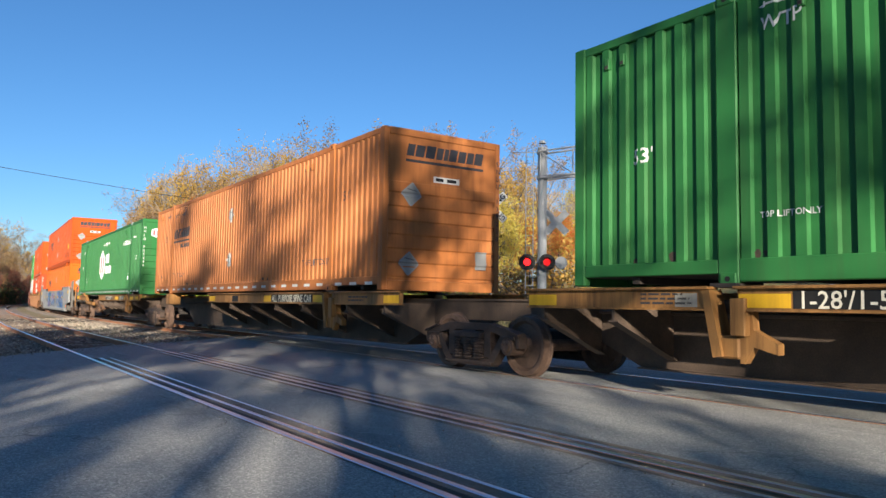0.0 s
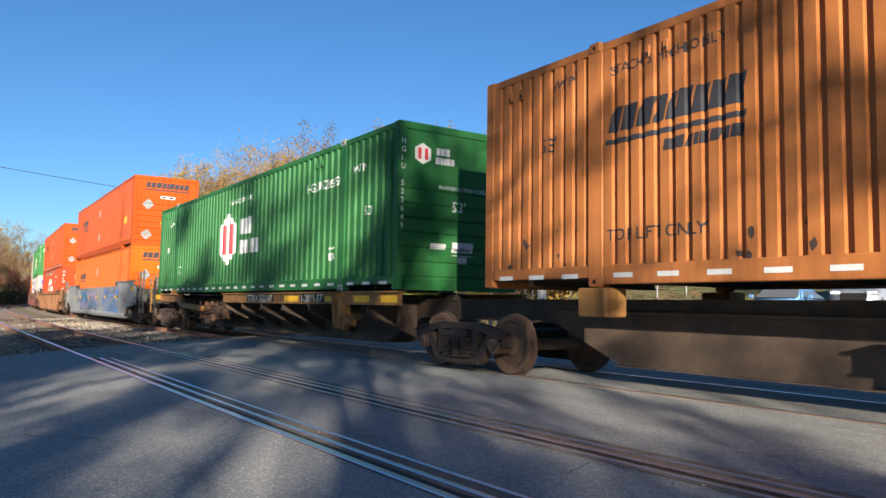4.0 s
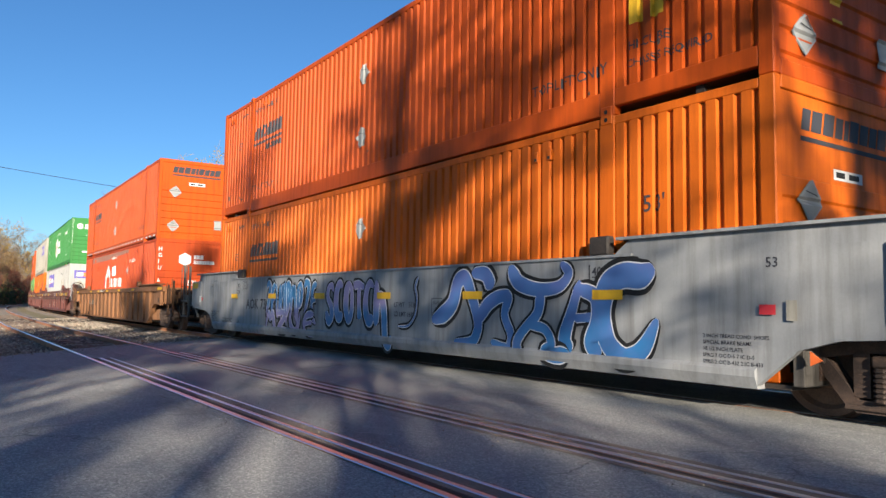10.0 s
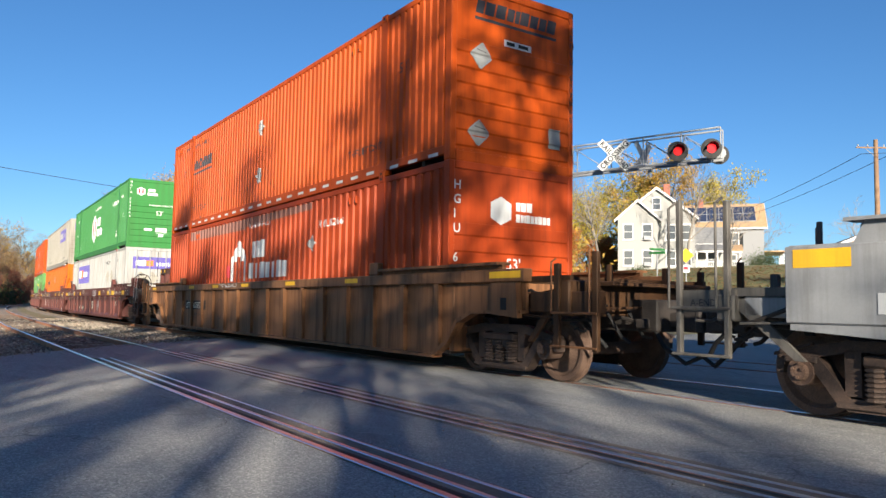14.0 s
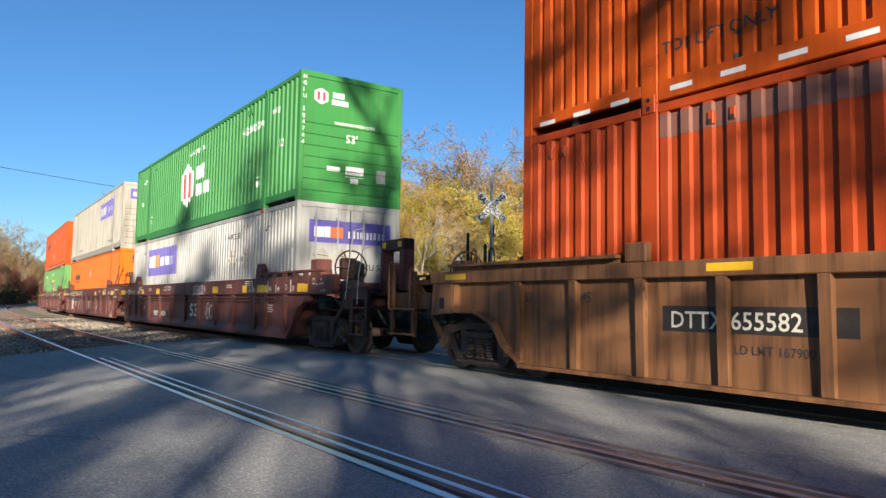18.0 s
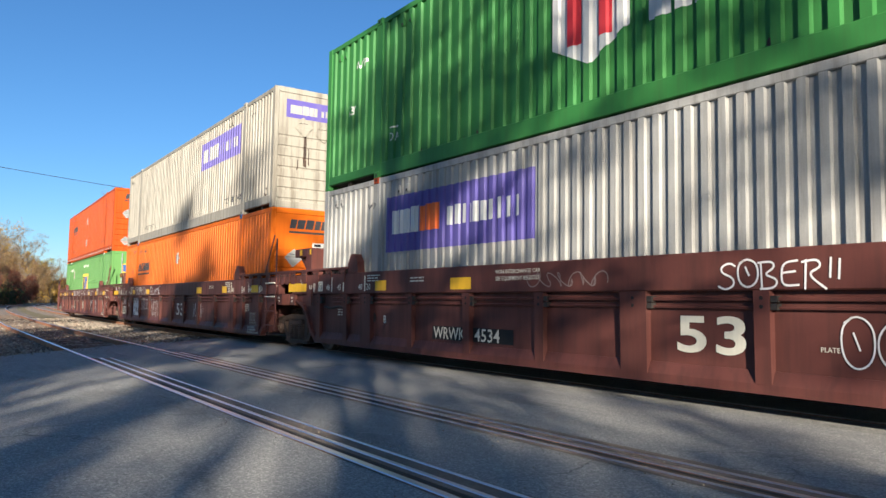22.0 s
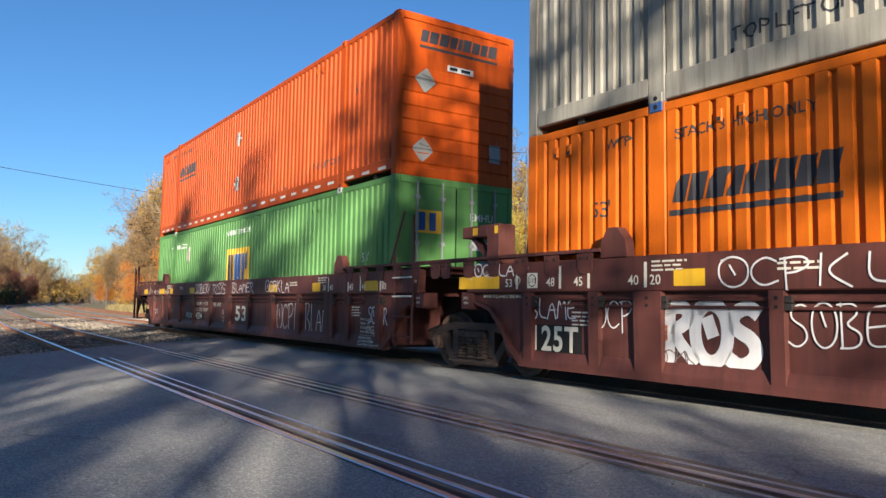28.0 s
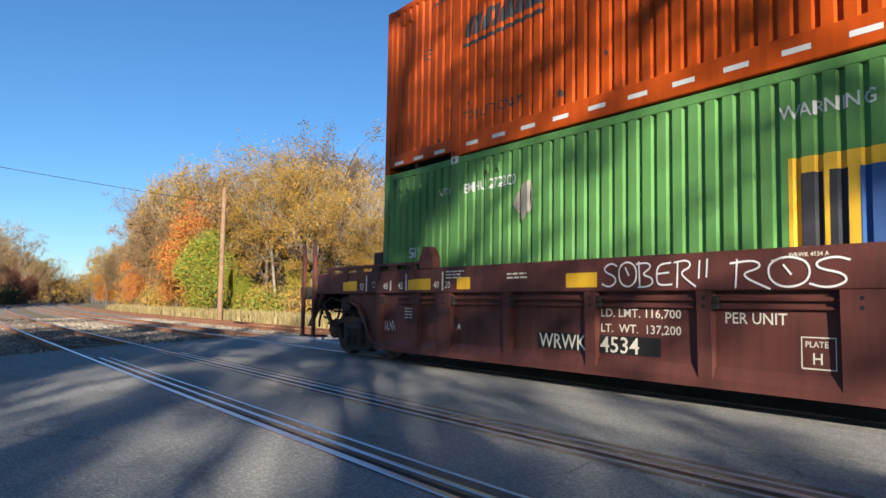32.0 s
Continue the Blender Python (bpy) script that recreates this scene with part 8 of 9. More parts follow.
def crossbuck(parent, c, d, text=True, size=1.22, back=False):
    """The crossed boards; they look along d."""
    c, d = Vector(c), Vector(d).normalized()
    right = Vector((0, 0, 1)).cross(d).normalized()
    up = Vector((0, 0, 1))
    for k, ang in enumerate((-45, 45)):
        u = right * math.cos(radians(ang)) + up * math.sin(radians(ang))
        v = up * math.cos(radians(ang)) - right * math.sin(radians(ang))
        bm = bmesh.new()
        o = c + d * (0.012 * k)
        lo = [bm.verts.new(o + u * a * size / 2 + v * b * 0.115) for a, b in ((-1, -1), (1, -1), (1, 1), (-1, 1))]
        hi = [bm.verts.new(o + d * 0.008 + u * a * size / 2 + v * b * 0.115) for a, b in ((-1, -1), (1, -1), (1, 1), (-1, 1))]
        bm.faces.new(lo[::-1])
        bm.faces.new(hi)
        for i in range(4):
            bm.faces.new((lo[i], lo[(i + 1) % 4], hi[(i + 1) % 4], hi[i]))
        board = part("sign_board", bm, GALV if back else WHITE, parent, "aluminium back of a crossed board" if back else "white crossed board")
        if text:
            for word, a0 in ((("RAIL", -0.56), ("ROAD", 0.10)) if k == 0 else (("CROSSING", -0.56),)):
                lb = letters(word, 0.235, 0.46 if k == 0 else 1.12, True)
                for w in lb.verts:
                    w.co = o + d * 0.03 + u * (w.co.x + a0) + v * (w.co.z - 0.083)
                part("lettering", lb, BLACK, board)


def cantilever_signal():
    s = empty("crossing_signal")
    tagged(s, "galvanised cantilever crossing signal with red flashing lights", "signal")
    mx, my = -18.05, 8.8
    gz = land(mx, my)
    to_cam = Vector((EYE.x - mx, EYE.y - my, 0)).normalized()
    arm = Vector((-13.0 - mx, 11.3 - my, 0))
    ua = arm.normalized()
    n = ua.cross(Vector((0, 0, 1))).normalized()
    length = arm.length
    part("foundation", box(mx - 0.45, mx + 0.45, my - 0.45, my + 0.45, gz - 0.3, gz + 0.12, 0.03), rough_stuff("concrete", [(0.3, 0.29, 0.27), (0.42, 0.41, 0.39)], 4), s)
    part("mast", cyl((mx, my, gz + 0.1), (mx, my, 6.22), 0.15, seg=20), GALV, s, "tall galvanised mast")
    part("mast_cap", cyl((mx, my, 6.2), (mx, my, 6.26), 0.165, seg=20), GALV, s)
    for z in (5.25, 6.1):
        part("clamp", cyl((mx, my, z - 0.06), (mx, my, z + 0.06), 0.19, seg=16), GALV, s)
    for q in (-0.22, 0.22):
        o = Vector((mx, my, 0)) + n * q
        for z0, z1, r in ((6.1, 6.32, 0.03), (5.22, 5.42, 0.045)):
            part("truss_chord", tube([o + Vector((0, 0, z0)), o + ua * length + Vector((0, 0, z1))], r, 8), GALV, s)
        k = 5
        for i in range(k + 1):
            t = i / k
            b = o + ua * length * t
            part("truss_post", tube([b + Vector((0, 0, 5.22 + 0.2 * t)), b + Vector((0, 0, 6.1 + 0.22 * t))], 0.022, 6), GALV, s)
            if i < k:
                b2 = o + ua * length * (i + 1) / k
                part("truss_brace", tube([b + Vector((0, 0, 6.05 + 0.22 * t)), b2 + Vector((0, 0, 5.28 + 0.2 * t))], 0.012, 5), GALV, s)
    # lights at the outer end, looking to the camera's side and away
    for t, lit in ((0.76, False), (0.93, True)):
        c = Vector((mx, my, 5.66)) + ua * length * t + to_cam * 0.45
        flasher(s, c, to_cam, 0.30, lit)
        part("light_arm", tube([Vector((mx, my, 5.6)) + ua * length * t, c - to_cam * 0.1], 0.03, 6), GALV, s)
    c = Vector((mx, my, 5.62)) + ua * length * 1.0 - to_cam * 0.35
    part("target_disc", cyl(c, c - to_cam * 0.03, 0.30, seg=28), BLACK, s)
    part("lamp_body", cyl(c, c + to_cam * 0.2, 0.16, seg=14), GALV, s)
    # gate of crossed boards on the arm, and backs of two more
    crossbuck(s, Vector((mx, my, 5.72)) + ua * length * 0.42 + to_cam * 0.4, to_cam)
    crossbuck(s, Vector((mx, my, 5.74)) + ua * length * 0.60 - to_cam * 0.35, -ua - to_cam * 0.4, text=False, back=True, size=1.2)
    crossbuck(s, (mx + 0.35, my + 0.3, 3.75), Vector((0.75, -0.6, 0)), text=False, back=True, size=1.0)
    # lights on the mast
    for q, lit in ((-0.48, True), (0.16, False)):
        side = Vector((0, 0, 1)).cross(to_cam).normalized()
        flasher(s, Vector((mx, my, 2.42)) + side * q + to_cam * 0.3, to_cam, 0.27, lit)
    side = Vector((0, 0, 1)).cross(to_cam).normalized()
    c = Vector((mx, my, 2.42)) + side * 0.62
    part("lamp_body", cyl(c + to_cam * 0.1, c - to_cam * 0.2, 0.2, seg=16), GALV, s)
    part("light_arm", tube([Vector((mx, my, 2.42)) - side * 0.6, Vector((mx, my, 2.42)) + side * 0.7], 0.035, 8), GALV, s)
    # ladder beside the mast
    lx = Vector((mx, my, 0)) - side * 0.42
    for q in (-0.12, 0.12):
        part("ladder_stile", tube([lx + side * q + Vector((0, 0, gz + 0.3)), lx + side * q + Vector((0, 0, 6.3))], 0.018, 5), GALV, s)
    for i in range(18):
        z = gz + 0.5 + i * 0.33
        part("ladder_rung", tube([lx - side * 0.12 + Vector((0, 0, z)), lx + side * 0.12 + Vector((0, 0, z))], 0.012, 5), GALV, s)
    part("top_rail", tube([lx - side * 0.5 + Vector((0, 0, 6.1)), lx + side * 0.4 + Vector((0, 0, 6.1))], 0.014, 5), GALV, s)
    part("top_rail", tube([lx - side * 0.5 + Vector((0, 0, 5.75)), lx + side * 0.4 + Vector((0, 0, 5.75))], 0.014, 5), GALV, s)
    part("bell", dish_mesh((mx, my, 6.4)), GALV, s)
    return s


def dish_mesh(c):
    bm = bmesh.new()
    add_cyl(bm, c, (c[0], c[1], c[2] + 0.1), 0.13, 0.06, 14)
    add_cyl(bm, (c[0], c[1], c[2] - 0.16), c, 0.02, 0.02, 8)
    return bm


cantilever_signal()


def sign_post():
    s = empty("crossing_sign")
    tagged(s, "white crossed-board railway sign on a thin post", "sign")
    x, y = -18.6, 7.1
    to_cam = Vector((EYE.x - x, EYE.y - y, 0)).normalized()
    part("post", cyl((x, y, land(x, y) - 0.2), (x, y, 5.05), 0.05, seg=12), GALV, s)
    part("finial", cyl((x, y, 5.05), (x, y, 5.15), 0.065, 0.03, seg=10), GALV, s)
    crossbuck(s, Vector((x, y, 4.15)) + to_cam * 0.08, to_cam)
    part("back_board", box(x - 0.16, x + 0.06, y + 0.06, y + 0.08, 3.2, 3.6), GRIMY, s)
    return s


sign_post()


# ---- poles and wires ----
POLE = rough_stuff("weathered_pole_timber", [(0.11, 0.065, 0.038), (0.19, 0.115, 0.066), (0.27, 0.175, 0.11)], 3, 0.95, 0.5, 0.02, 30)


def pole(x, y, h, r, arms=True, label="weathered timber utility pole"):
    p = empty("utility_pole")
    tagged(p, label, "pole", "utility poles")
    z = land(x, y)
    part("shaft", cyl((x, y, z - 0.3), (x, y, z + h), r, r * 0.72, 12), POLE, p)
    if arms:
        d = Vector((0.57, 0.82, 0))
        c = Vector((x, y, z + h - 0.5))
        part("crossarm", tube([c - d * 1.2, c + d * 1.2], 0.06, 4), POLE, p)
        for q in (-1.1, -0.5, 0.5, 1.1):
            part("insulator", cyl(c + d * q + Vector((0, 0, 0.05)), c + d * q + Vector((0, 0, 0.2)), 0.04, seg=8), GALV, p)
        part("brace", tube([c - d * 0.7, c + Vector((0, 0, -0.6))], 0.02, 4), GALV, p)
    return p


pole(-45.0, 6.95, 8.2, 0.17, False, "leaning reddish timber pole without wires")
pole(-21.7, 39.7, 7.6, 0.17)
pole(-29.5, 12.2, 1.9, 0.03, False, "short yellow marker post")


def wire(name, a, b, sag, label):
    a, b = Vector(a), Vector(b)
    pts = []
    for i in range(25):
        t = i / 24
        q = a.lerp(b, t)
        q.z -= sag * 4 * t * (1 - t)
        pts.append(q)
    return tagged(part(name, tube(pts, 0.018, 4), BLACK), label, "wire", "overhead wires")


wire("overhead_wire", EYE + Vector((-0.985, 0.02, 0.155)) * 48, EYE + Vector((-0.86, 0.49, 0.108)) * 62, 0.25, "thin dark overhead wire across the sky")
for _q in (-0.9, 0.9):
    wire("overhead_wire", (-21.7 + 0.57 * _q, 39.7 + 0.82 * _q, 10.7), (-75, 88 + _q, 13.6), 1.2, "thin dark overhead wire between poles")
    wire("overhead_wire", (-21.7 + 0.57 * _q, 39.7 + 0.82 * _q, 10.7), (8, 52 + _q, 12.5), 1.0, "thin dark overhead wire between poles")

# ---- houses up the road ----
def siding_paint(name, col, step=0.14):
    """Clapboard: a fine horizontal saw-tooth relief under plain weathered paint."""
    m, nt, b, co = material(name, 0.7)
    sp = nt.nodes.new("ShaderNodeSeparateXYZ")
    nt.links.new(co, sp.inputs[0])
    f = nt.nodes.new("ShaderNodeMath")
    f.operation = "PINGPONG"
    f.inputs[1].default_value = step
    nt.links.new(sp.outputs["Z"], f.inputs[0])
    n = _noise(nt, co, 1.3, 4)
    nt.links.new(_mix(nt, _math(nt, "MULTIPLY", n, 0.3), col, tuple(c * 0.75 for c in col)), b.inputs["Base Color"])
    _bump(nt, b, f.outputs[0], 0.5, 0.03)
    return m


SIDING_WHITE = siding_paint("white_clapboard", (0.27, 0.264, 0.243))
SIDING_GREY = siding_paint("grey_clapboard", (0.20, 0.20, 0.20))
SIDING_BROWN = siding_paint("brown_clapboard", (0.26, 0.17, 0.125), 0.2)
SHINGLE = rough_stuff("grey_roof_shingles", [(0.10, 0.10, 0.105), (0.17, 0.17, 0.17), (0.24, 0.235, 0.23)], 3, 0.95, 0.5, 0.03, 9)
SHINGLE_TAN = rough_stuff("tan_roof_shingles", [(0.26, 0.16, 0.085), (0.36, 0.23, 0.12), (0.44, 0.30, 0.17)], 3, 0.95, 0.5, 0.03, 9)
BRICK = rough_stuff("red_brick", [(0.22, 0.075, 0.05), (0.32, 0.12, 0.08)], 8, 0.95, 0.5, 0.02, 20)
GLASS, _nt, _b, _co = material("curtained_window_glass", 0.12)
_b.inputs["Base Color"].default_value = (0.10, 0.105, 0.105, 1)
_b.inputs["Specular IOR Level"].default_value = 0.8
SOLAR, _nt, _b, _co = material("solar_cell_glass", 0.15)
_b.inputs["Base Color"].default_value = (0.03, 0.04, 0.075, 1)
TRIM = paint("house_trim_white", (0.52, 0.51, 0.49), None, (0.4, 0.38, 0.34), 0.2, 0.6)


def house_window(h, x, z, w, hh, y=0.0, axis="front", shutters=False, x_wall=0.0):
    """Frame, panes and sill standing proud of a wall."""
    def B(a0, a1, d0, d1, z0, z1):
        return box(a0, a1, y - d1, y - d0, z0, z1) if axis == "front" else box(x_wall + d0, x_wall + d1, a0, a1, z0, z1)
    fr = part("window", B(x - w / 2 - 0.1, x + w / 2 + 0.1, 0.0, 0.06, z - hh / 2 - 0.1, z + hh / 2 + 0.12), TRIM, h, "white window frame")
    for k in (-1, 1):
        zc = z + k * hh / 4
        part("pane", B(x - w / 2, x + w / 2, 0.06, 0.075, zc - hh / 4 + 0.03, zc + hh / 4 - 0.03), GLASS, fr)
    part("sill", B(x - w / 2 - 0.14, x + w / 2 + 0.14, 0.0, 0.12, z - hh / 2 - 0.15, z - hh / 2 - 0.08), TRIM, fr)
    if shutters:
        for k in (-1, 1):
            xc = x + k * (w / 2 + 0.32)
            part("shutter", B(xc - 0.2, xc + 0.2, 0.0, 0.05, z - hh / 2, z + hh / 2), BLACK, h, "dark louvred shutter")


def gable_roof(h, x0, x1, y0, y1, eave, ridge, mat, along_x, over=0.35, th=0.16, name="roof"):
    if along_x:
        ym = (y0 + y1) / 2
        k = (ridge - eave) / (ym - y0)
        for s in (-1, 1):
            ya = y0 - over if s < 0 else y1 + over
            za = eave - over * k
            part(name, prism([(ya, za), (ym, ridge), (ym, ridge + th), (ya, za + th)], x0 - over, x1 + over, "x"), mat, h)
            part("fascia", prism([(ya, za - 0.04), (ya - s * -0.03, za - 0.04), (ya - s * -0.03, za + th + 0.02), (ya, za + th + 0.02)], x0 - over, x1 + over, "x"), TRIM, h)
        for x in (x0 - over - 0.03, x1 + over):
            for s in (-1, 1):
                ya = y0 - over if s < 0 else y1 + over
                part("bargeboard", prism([(ya, eave - over * k - 0.1), (ym, ridge - 0.1), (ym, ridge + th + 0.02), (ya, eave - over * k + th + 0.02)], x, x + 0.03, "x"), TRIM, h)
    else:
        xm = (x0 + x1) / 2
        k = (ridge - eave) / (xm - x0)
        for s in (-1, 1):
            xa = x0 - over if s < 0 else x1 + over
            za = eave - over * k
            part(name, prism([(xa, za), (xm, ridge), (xm, ridge + th), (xa, za + th)], y0 - over, y1 + over), mat, h)
            part("bargeboard", prism([(xa, za - 0.1), (xm, ridge - 0.1), (xm, ridge + th + 0.02), (xa, za + th + 0.02)], y0 - over - 0.03, y0 - over), TRIM, h)


def porch(h, x0, x1, depth, z_roof, mat, y=0.0, posts=4):
    part("porch_roof", prism([(y, z_roof + 0.75), (y - depth - 0.3, z_roof), (y - depth - 0.3, z_roof + 0.14), (y, z_roof + 0.9)], x0 - 0.2, x1 + 0.2, "x"), mat, h)
    part("porch_beam", box(x0 - 0.1, x1 + 0.1, y - depth - 0.12, y - depth + 0.08, z_roof - 0.22, z_roof + 0.02), TRIM, h)
    part("porch_floor", box(x0, x1, y - depth, y, 0.3, 0.5), TRIM, h)
    for i in range(posts):
        xx = x0 + 0.1 + (x1 - x0 - 0.2) * i / (posts - 1)
        part("porch_post", box(xx - 0.08, xx + 0.08, y - depth - 0.06, y - depth + 0.1, 0.0, z_roof - 0.1), TRIM, h)
    part("porch_rail", box(x0, x1, y - depth - 0.02, y - depth + 0.04, 1.3, 1.38), TRIM, h)
    n = int((x1 - x0) / 0.2)
    for i in range(n):
        xx = x0 + 0.1 + i * 0.2
        part("baluster", box(xx - 0.025, xx + 0.025, y - depth - 0.01, y - depth + 0.03, 0.5, 1.3), TRIM, h)


def place(h, x, y, z, turn):
    h.matrix_basis = pose(x, y, z, 0, 0, turn)
    return h


def white_house():
    h = empty("house")
    tagged(h, "white clapboard two-storey house with steep grey gables", "house", "houses up the road")
    w, d, eave, ridge = 7.6, 11.0, 5.9, 8.9
    part("wall", prism([(0, -1.2), (w, -1.2), (w, eave), (w / 2, ridge), (0, eave)], 0, d), SIDING_WHITE, h)
    gable_roof(h, 0, w, 0, d, eave, ridge, SHINGLE, False)
    # smaller gable standing forward at the left
    part("bay_wall", prism([(-0.1, -1.2), (3.9, -1.2), (3.9, 5.7), (1.9, 7.5), (-0.1, 5.7)], -0.9, 0.05), SIDING_WHITE, h)
    gable_roof(h, -0.1, 3.9, -0.9, 0.4, 5.7, 7.5, SHINGLE, False)
    for x in (0.95, 2.85):
        for z in (4.3, 1.6):
            house_window(h, x, z, 0.85, 1.5, -0.9)
    house_window(h, 3.8, 7.3, 0.7, 1.2, 0.0)
    for x in (5.2, 6.7):
        for z in (4.3, 1.6):
            house_window(h, x, z, 0.85, 1.5, 0.0)
    part("chimney", box(4.6, 5.3, 4.0, 4.7, 7.5, 10.0, 0.03), BRICK, h, "red brick chimney")
    # wing with porch
    part("wing_wall", box(w, w + 3.4, 3.0, 8.0, -1.2, 3.4), SIDING_WHITE, h)
    gable_roof(h, w, w + 3.4, 3.0, 8.0, 3.4, 5.2, SHINGLE, True)
    house_window(h, w + 1.7, 1.7, 0.85, 1.5, 3.0)
    porch(h, w + 0.1, w + 3.3, 2.0, 2.5, SHINGLE, 3.0, 4)
    house_window(h, 5.5, 1.6, 0.85, 1.5, axis="side", x_wall=w + 3.4)
    part("window_unit", box(2.5, 3.2, -1.3, -0.9, 3.4, 3.85, 0.03), GALV, h, "window air conditioner")
    part("window_unit", box(2.5, 3.2, -1.3, -0.9, 0.7, 1.15, 0.03), GALV, h, "window air conditioner")
    return place(h, -53.0, 51.6, 4.6, 40)


def grey_house():
    h = empty("house")
    tagged(h, "grey clapboard house with tan roof and solar panels", "house", "houses up the road")
    w, d, eave, ridge = 10.0, 8.0, 5.4, 8.4
    part("wall", prism([(0, -1.2), (d, -1.2), (d, eave), (d / 2, ridge), (0, eave)], 0, w, "x"), SIDING_GREY, h)
    part("gable", prism([(0.1, eave - 0.1), (d - 0.1, eave - 0.1), (d / 2, ridge - 0.15)], w, w + 0.04, "x"), SIDING_WHITE, h)
    gable_roof(h, 0, w, 0, d, eave, ridge, SHINGLE_TAN, True)
    k = (ridge - eave) / (d / 2)
    for i in range(6):
        for j in range(2):
            x0 = 1.4 + i * 1.32
            ya, yb = 0.75 + j * 1.35, 0.75 + j * 1.35 + 1.25
            part("solar_panel", prism([(ya, eave + ya * k + 0.2), (yb, eave + yb * k + 0.2), (yb, eave + yb * k + 0.26), (ya, eave + ya * k + 0.26)], x0, x0 + 1.22, "x"), SOLAR, h, "dark blue solar panel")
            part("panel_frame", prism([(ya - 0.04, eave + ya * k + 0.16), (yb + 0.04, eave + yb * k + 0.16), (yb + 0.04, eave + yb * k + 0.22), (ya - 0.04, eave + ya * k + 0.22)], x0 - 0.04, x0 + 1.26, "x"), GALV, h)
    for x in (2.0, 6.8):
        house_window(h, x, 3.9, 1.0, 1.6, 0.0, shutters=True)
    for yy in (2.0, 4.0, 6.0):
        house_window(h, yy, 3.9, 0.8, 1.6, axis="side", x_wall=w)
    for yy in (3.3, 4.7):
        house_window(h, yy, 6.5, 0.55, 1.1, axis="side", x_wall=w + 0.04)
    porch(h, 0.5, 7.5, 2.2, 2.5, SHINGLE_TAN, 0.0, 5)
    part("sun_room", box(0.8, 7.2, -1.9, 0.0, 0.0, 2.4), SIDING_GREY, h)
    for i in range(5):
        house_window(h, 1.5 + i * 1.25, 1.5, 0.9, 1.2, -1.9)
    part("side_porch_roof", prism([(0.8, 2.6), (7.2, 2.6), (7.2, 2.75), (0.8, 2.75)], w, w + 2.4, "x"), SHINGLE_TAN, h)
    for yy in (0.9, 3.0, 5.0, 7.1):
        part("porch_post", box(w + 2.15, w + 2.3, yy - 0.08, yy + 0.08, -0.3, 2.6), TRIM, h)
    part("porch_rail", box(w + 2.2, w + 2.26, 0.8, 7.2, 0.9, 1.0), TRIM, h)
    part("porch_skirt", box(w, w + 2.2, 0.8, 7.2, -0.6, 0.3), TRIM, h)
    part("chimney", box(3.0, 3.6, 3.6, 4.3, 7.6, 9.2, 0.03), BRICK, h, "red brick chimney")
    return place(h, -55.3, 63.0, 5.0, 36)


def brown_house():
    h = empty("house")
    tagged(h, "low brown clapboard house with white trim", "house", "houses up the road")
    w, d = 5.4, 9.0
    part("wall", prism([(0, -1), (w, -1), (w, 2.3), (w / 2, 3.5), (0, 2.3)], 0, d), SIDING_BROWN, h)
    part("base_board", box(-0.03, w + 0.03, -0.05, 0.3, -1.0, 0.35), TRIM, h)
    gable_roof(h, 0, w, 0, d, 2.3, 3.5, SHINGLE, False)
    house_window(h, 3.6, 1.35, 0.9, 1.0, 0.0)
    porch(h, w, w + 3.4, 1.2, 2.1, SHINGLE, 2.6, 3)
    part("porch_wall", box(w, w + 3.4, 2.6, 7.0, -0.8, 2.9), SIDING_WHITE, h)
    return place(h, -33.2, 57.4, 4.45, 40)


def far_house():
    h = empty("house")
    tagged(h, "white gabled house with dark roof and brick chimney", "house", "houses up the road")
    w, d, eave, ridge = 7.5, 10.0, 4.6, 7.4
    part("wall", prism([(0, -1), (w, -1), (w, eave), (w / 2, ridge), (0, eave)], 0, d), SIDING_WHITE, h)
    gable_roof(h, 0, w, 0, d, eave, ridge, SHINGLE, False)
    house_window(h, w / 2, 5.6, 0.9, 0.8, 0.0)
    part("chimney", box(5.0, 5.7, 4.0, 4.7, 5.5, 8.6, 0.03), BRICK, h, "red brick chimney")
    part("wing", prism([(2, -1), (8, -1), (8, 4.2), (5, 6.4), (2, 4.2)], w, w + 6.0, "x"), SIDING_WHITE, h)
    gable_roof(h, w, w + 6.0, 2, 8, 4.2, 6.4, SHINGLE, True)
    part("solar_panel", prism([(2.6, 4.85), (4.4, 6.17), (4.4, 6.25), (2.6, 4.93)], w + 1.4, w + 4.6, "x"), SOLAR, h, "dark solar panel")
    return place(h, -36.5, 75.0, 4.6, 40)


white_house()
grey_house()
brown_house()
far_house()

# lawn on the rise
LAWN = rough_stuff("mown_lawn_with_leaves", [(0.05, 0.075, 0.02), (0.10, 0.13, 0.035), (0.20, 0.14, 0.05), (0.30, 0.15, 0.05)], 0.7, 0.95, 0.6, 0.04, 9)
tagged(sheet("lawn", list(np.linspace(-75, -19, 46)), list(np.linspace(22, 75, 40)), lambda x, y: land(x, y) + 0.03, LAWN, lambda x, y: x < -19 - max(0, y - 26) * 0.27), "green lawn strewn with fallen leaves", "lawn", kind="structure")
LITTER = leafy("fallen_leaves", [(0.26, 0.10, 0.03), (0.36, 0.17, 0.05), (0.42, 0.24, 0.09), (0.18, 0.08, 0.04)])
_lv, _lf = [], []
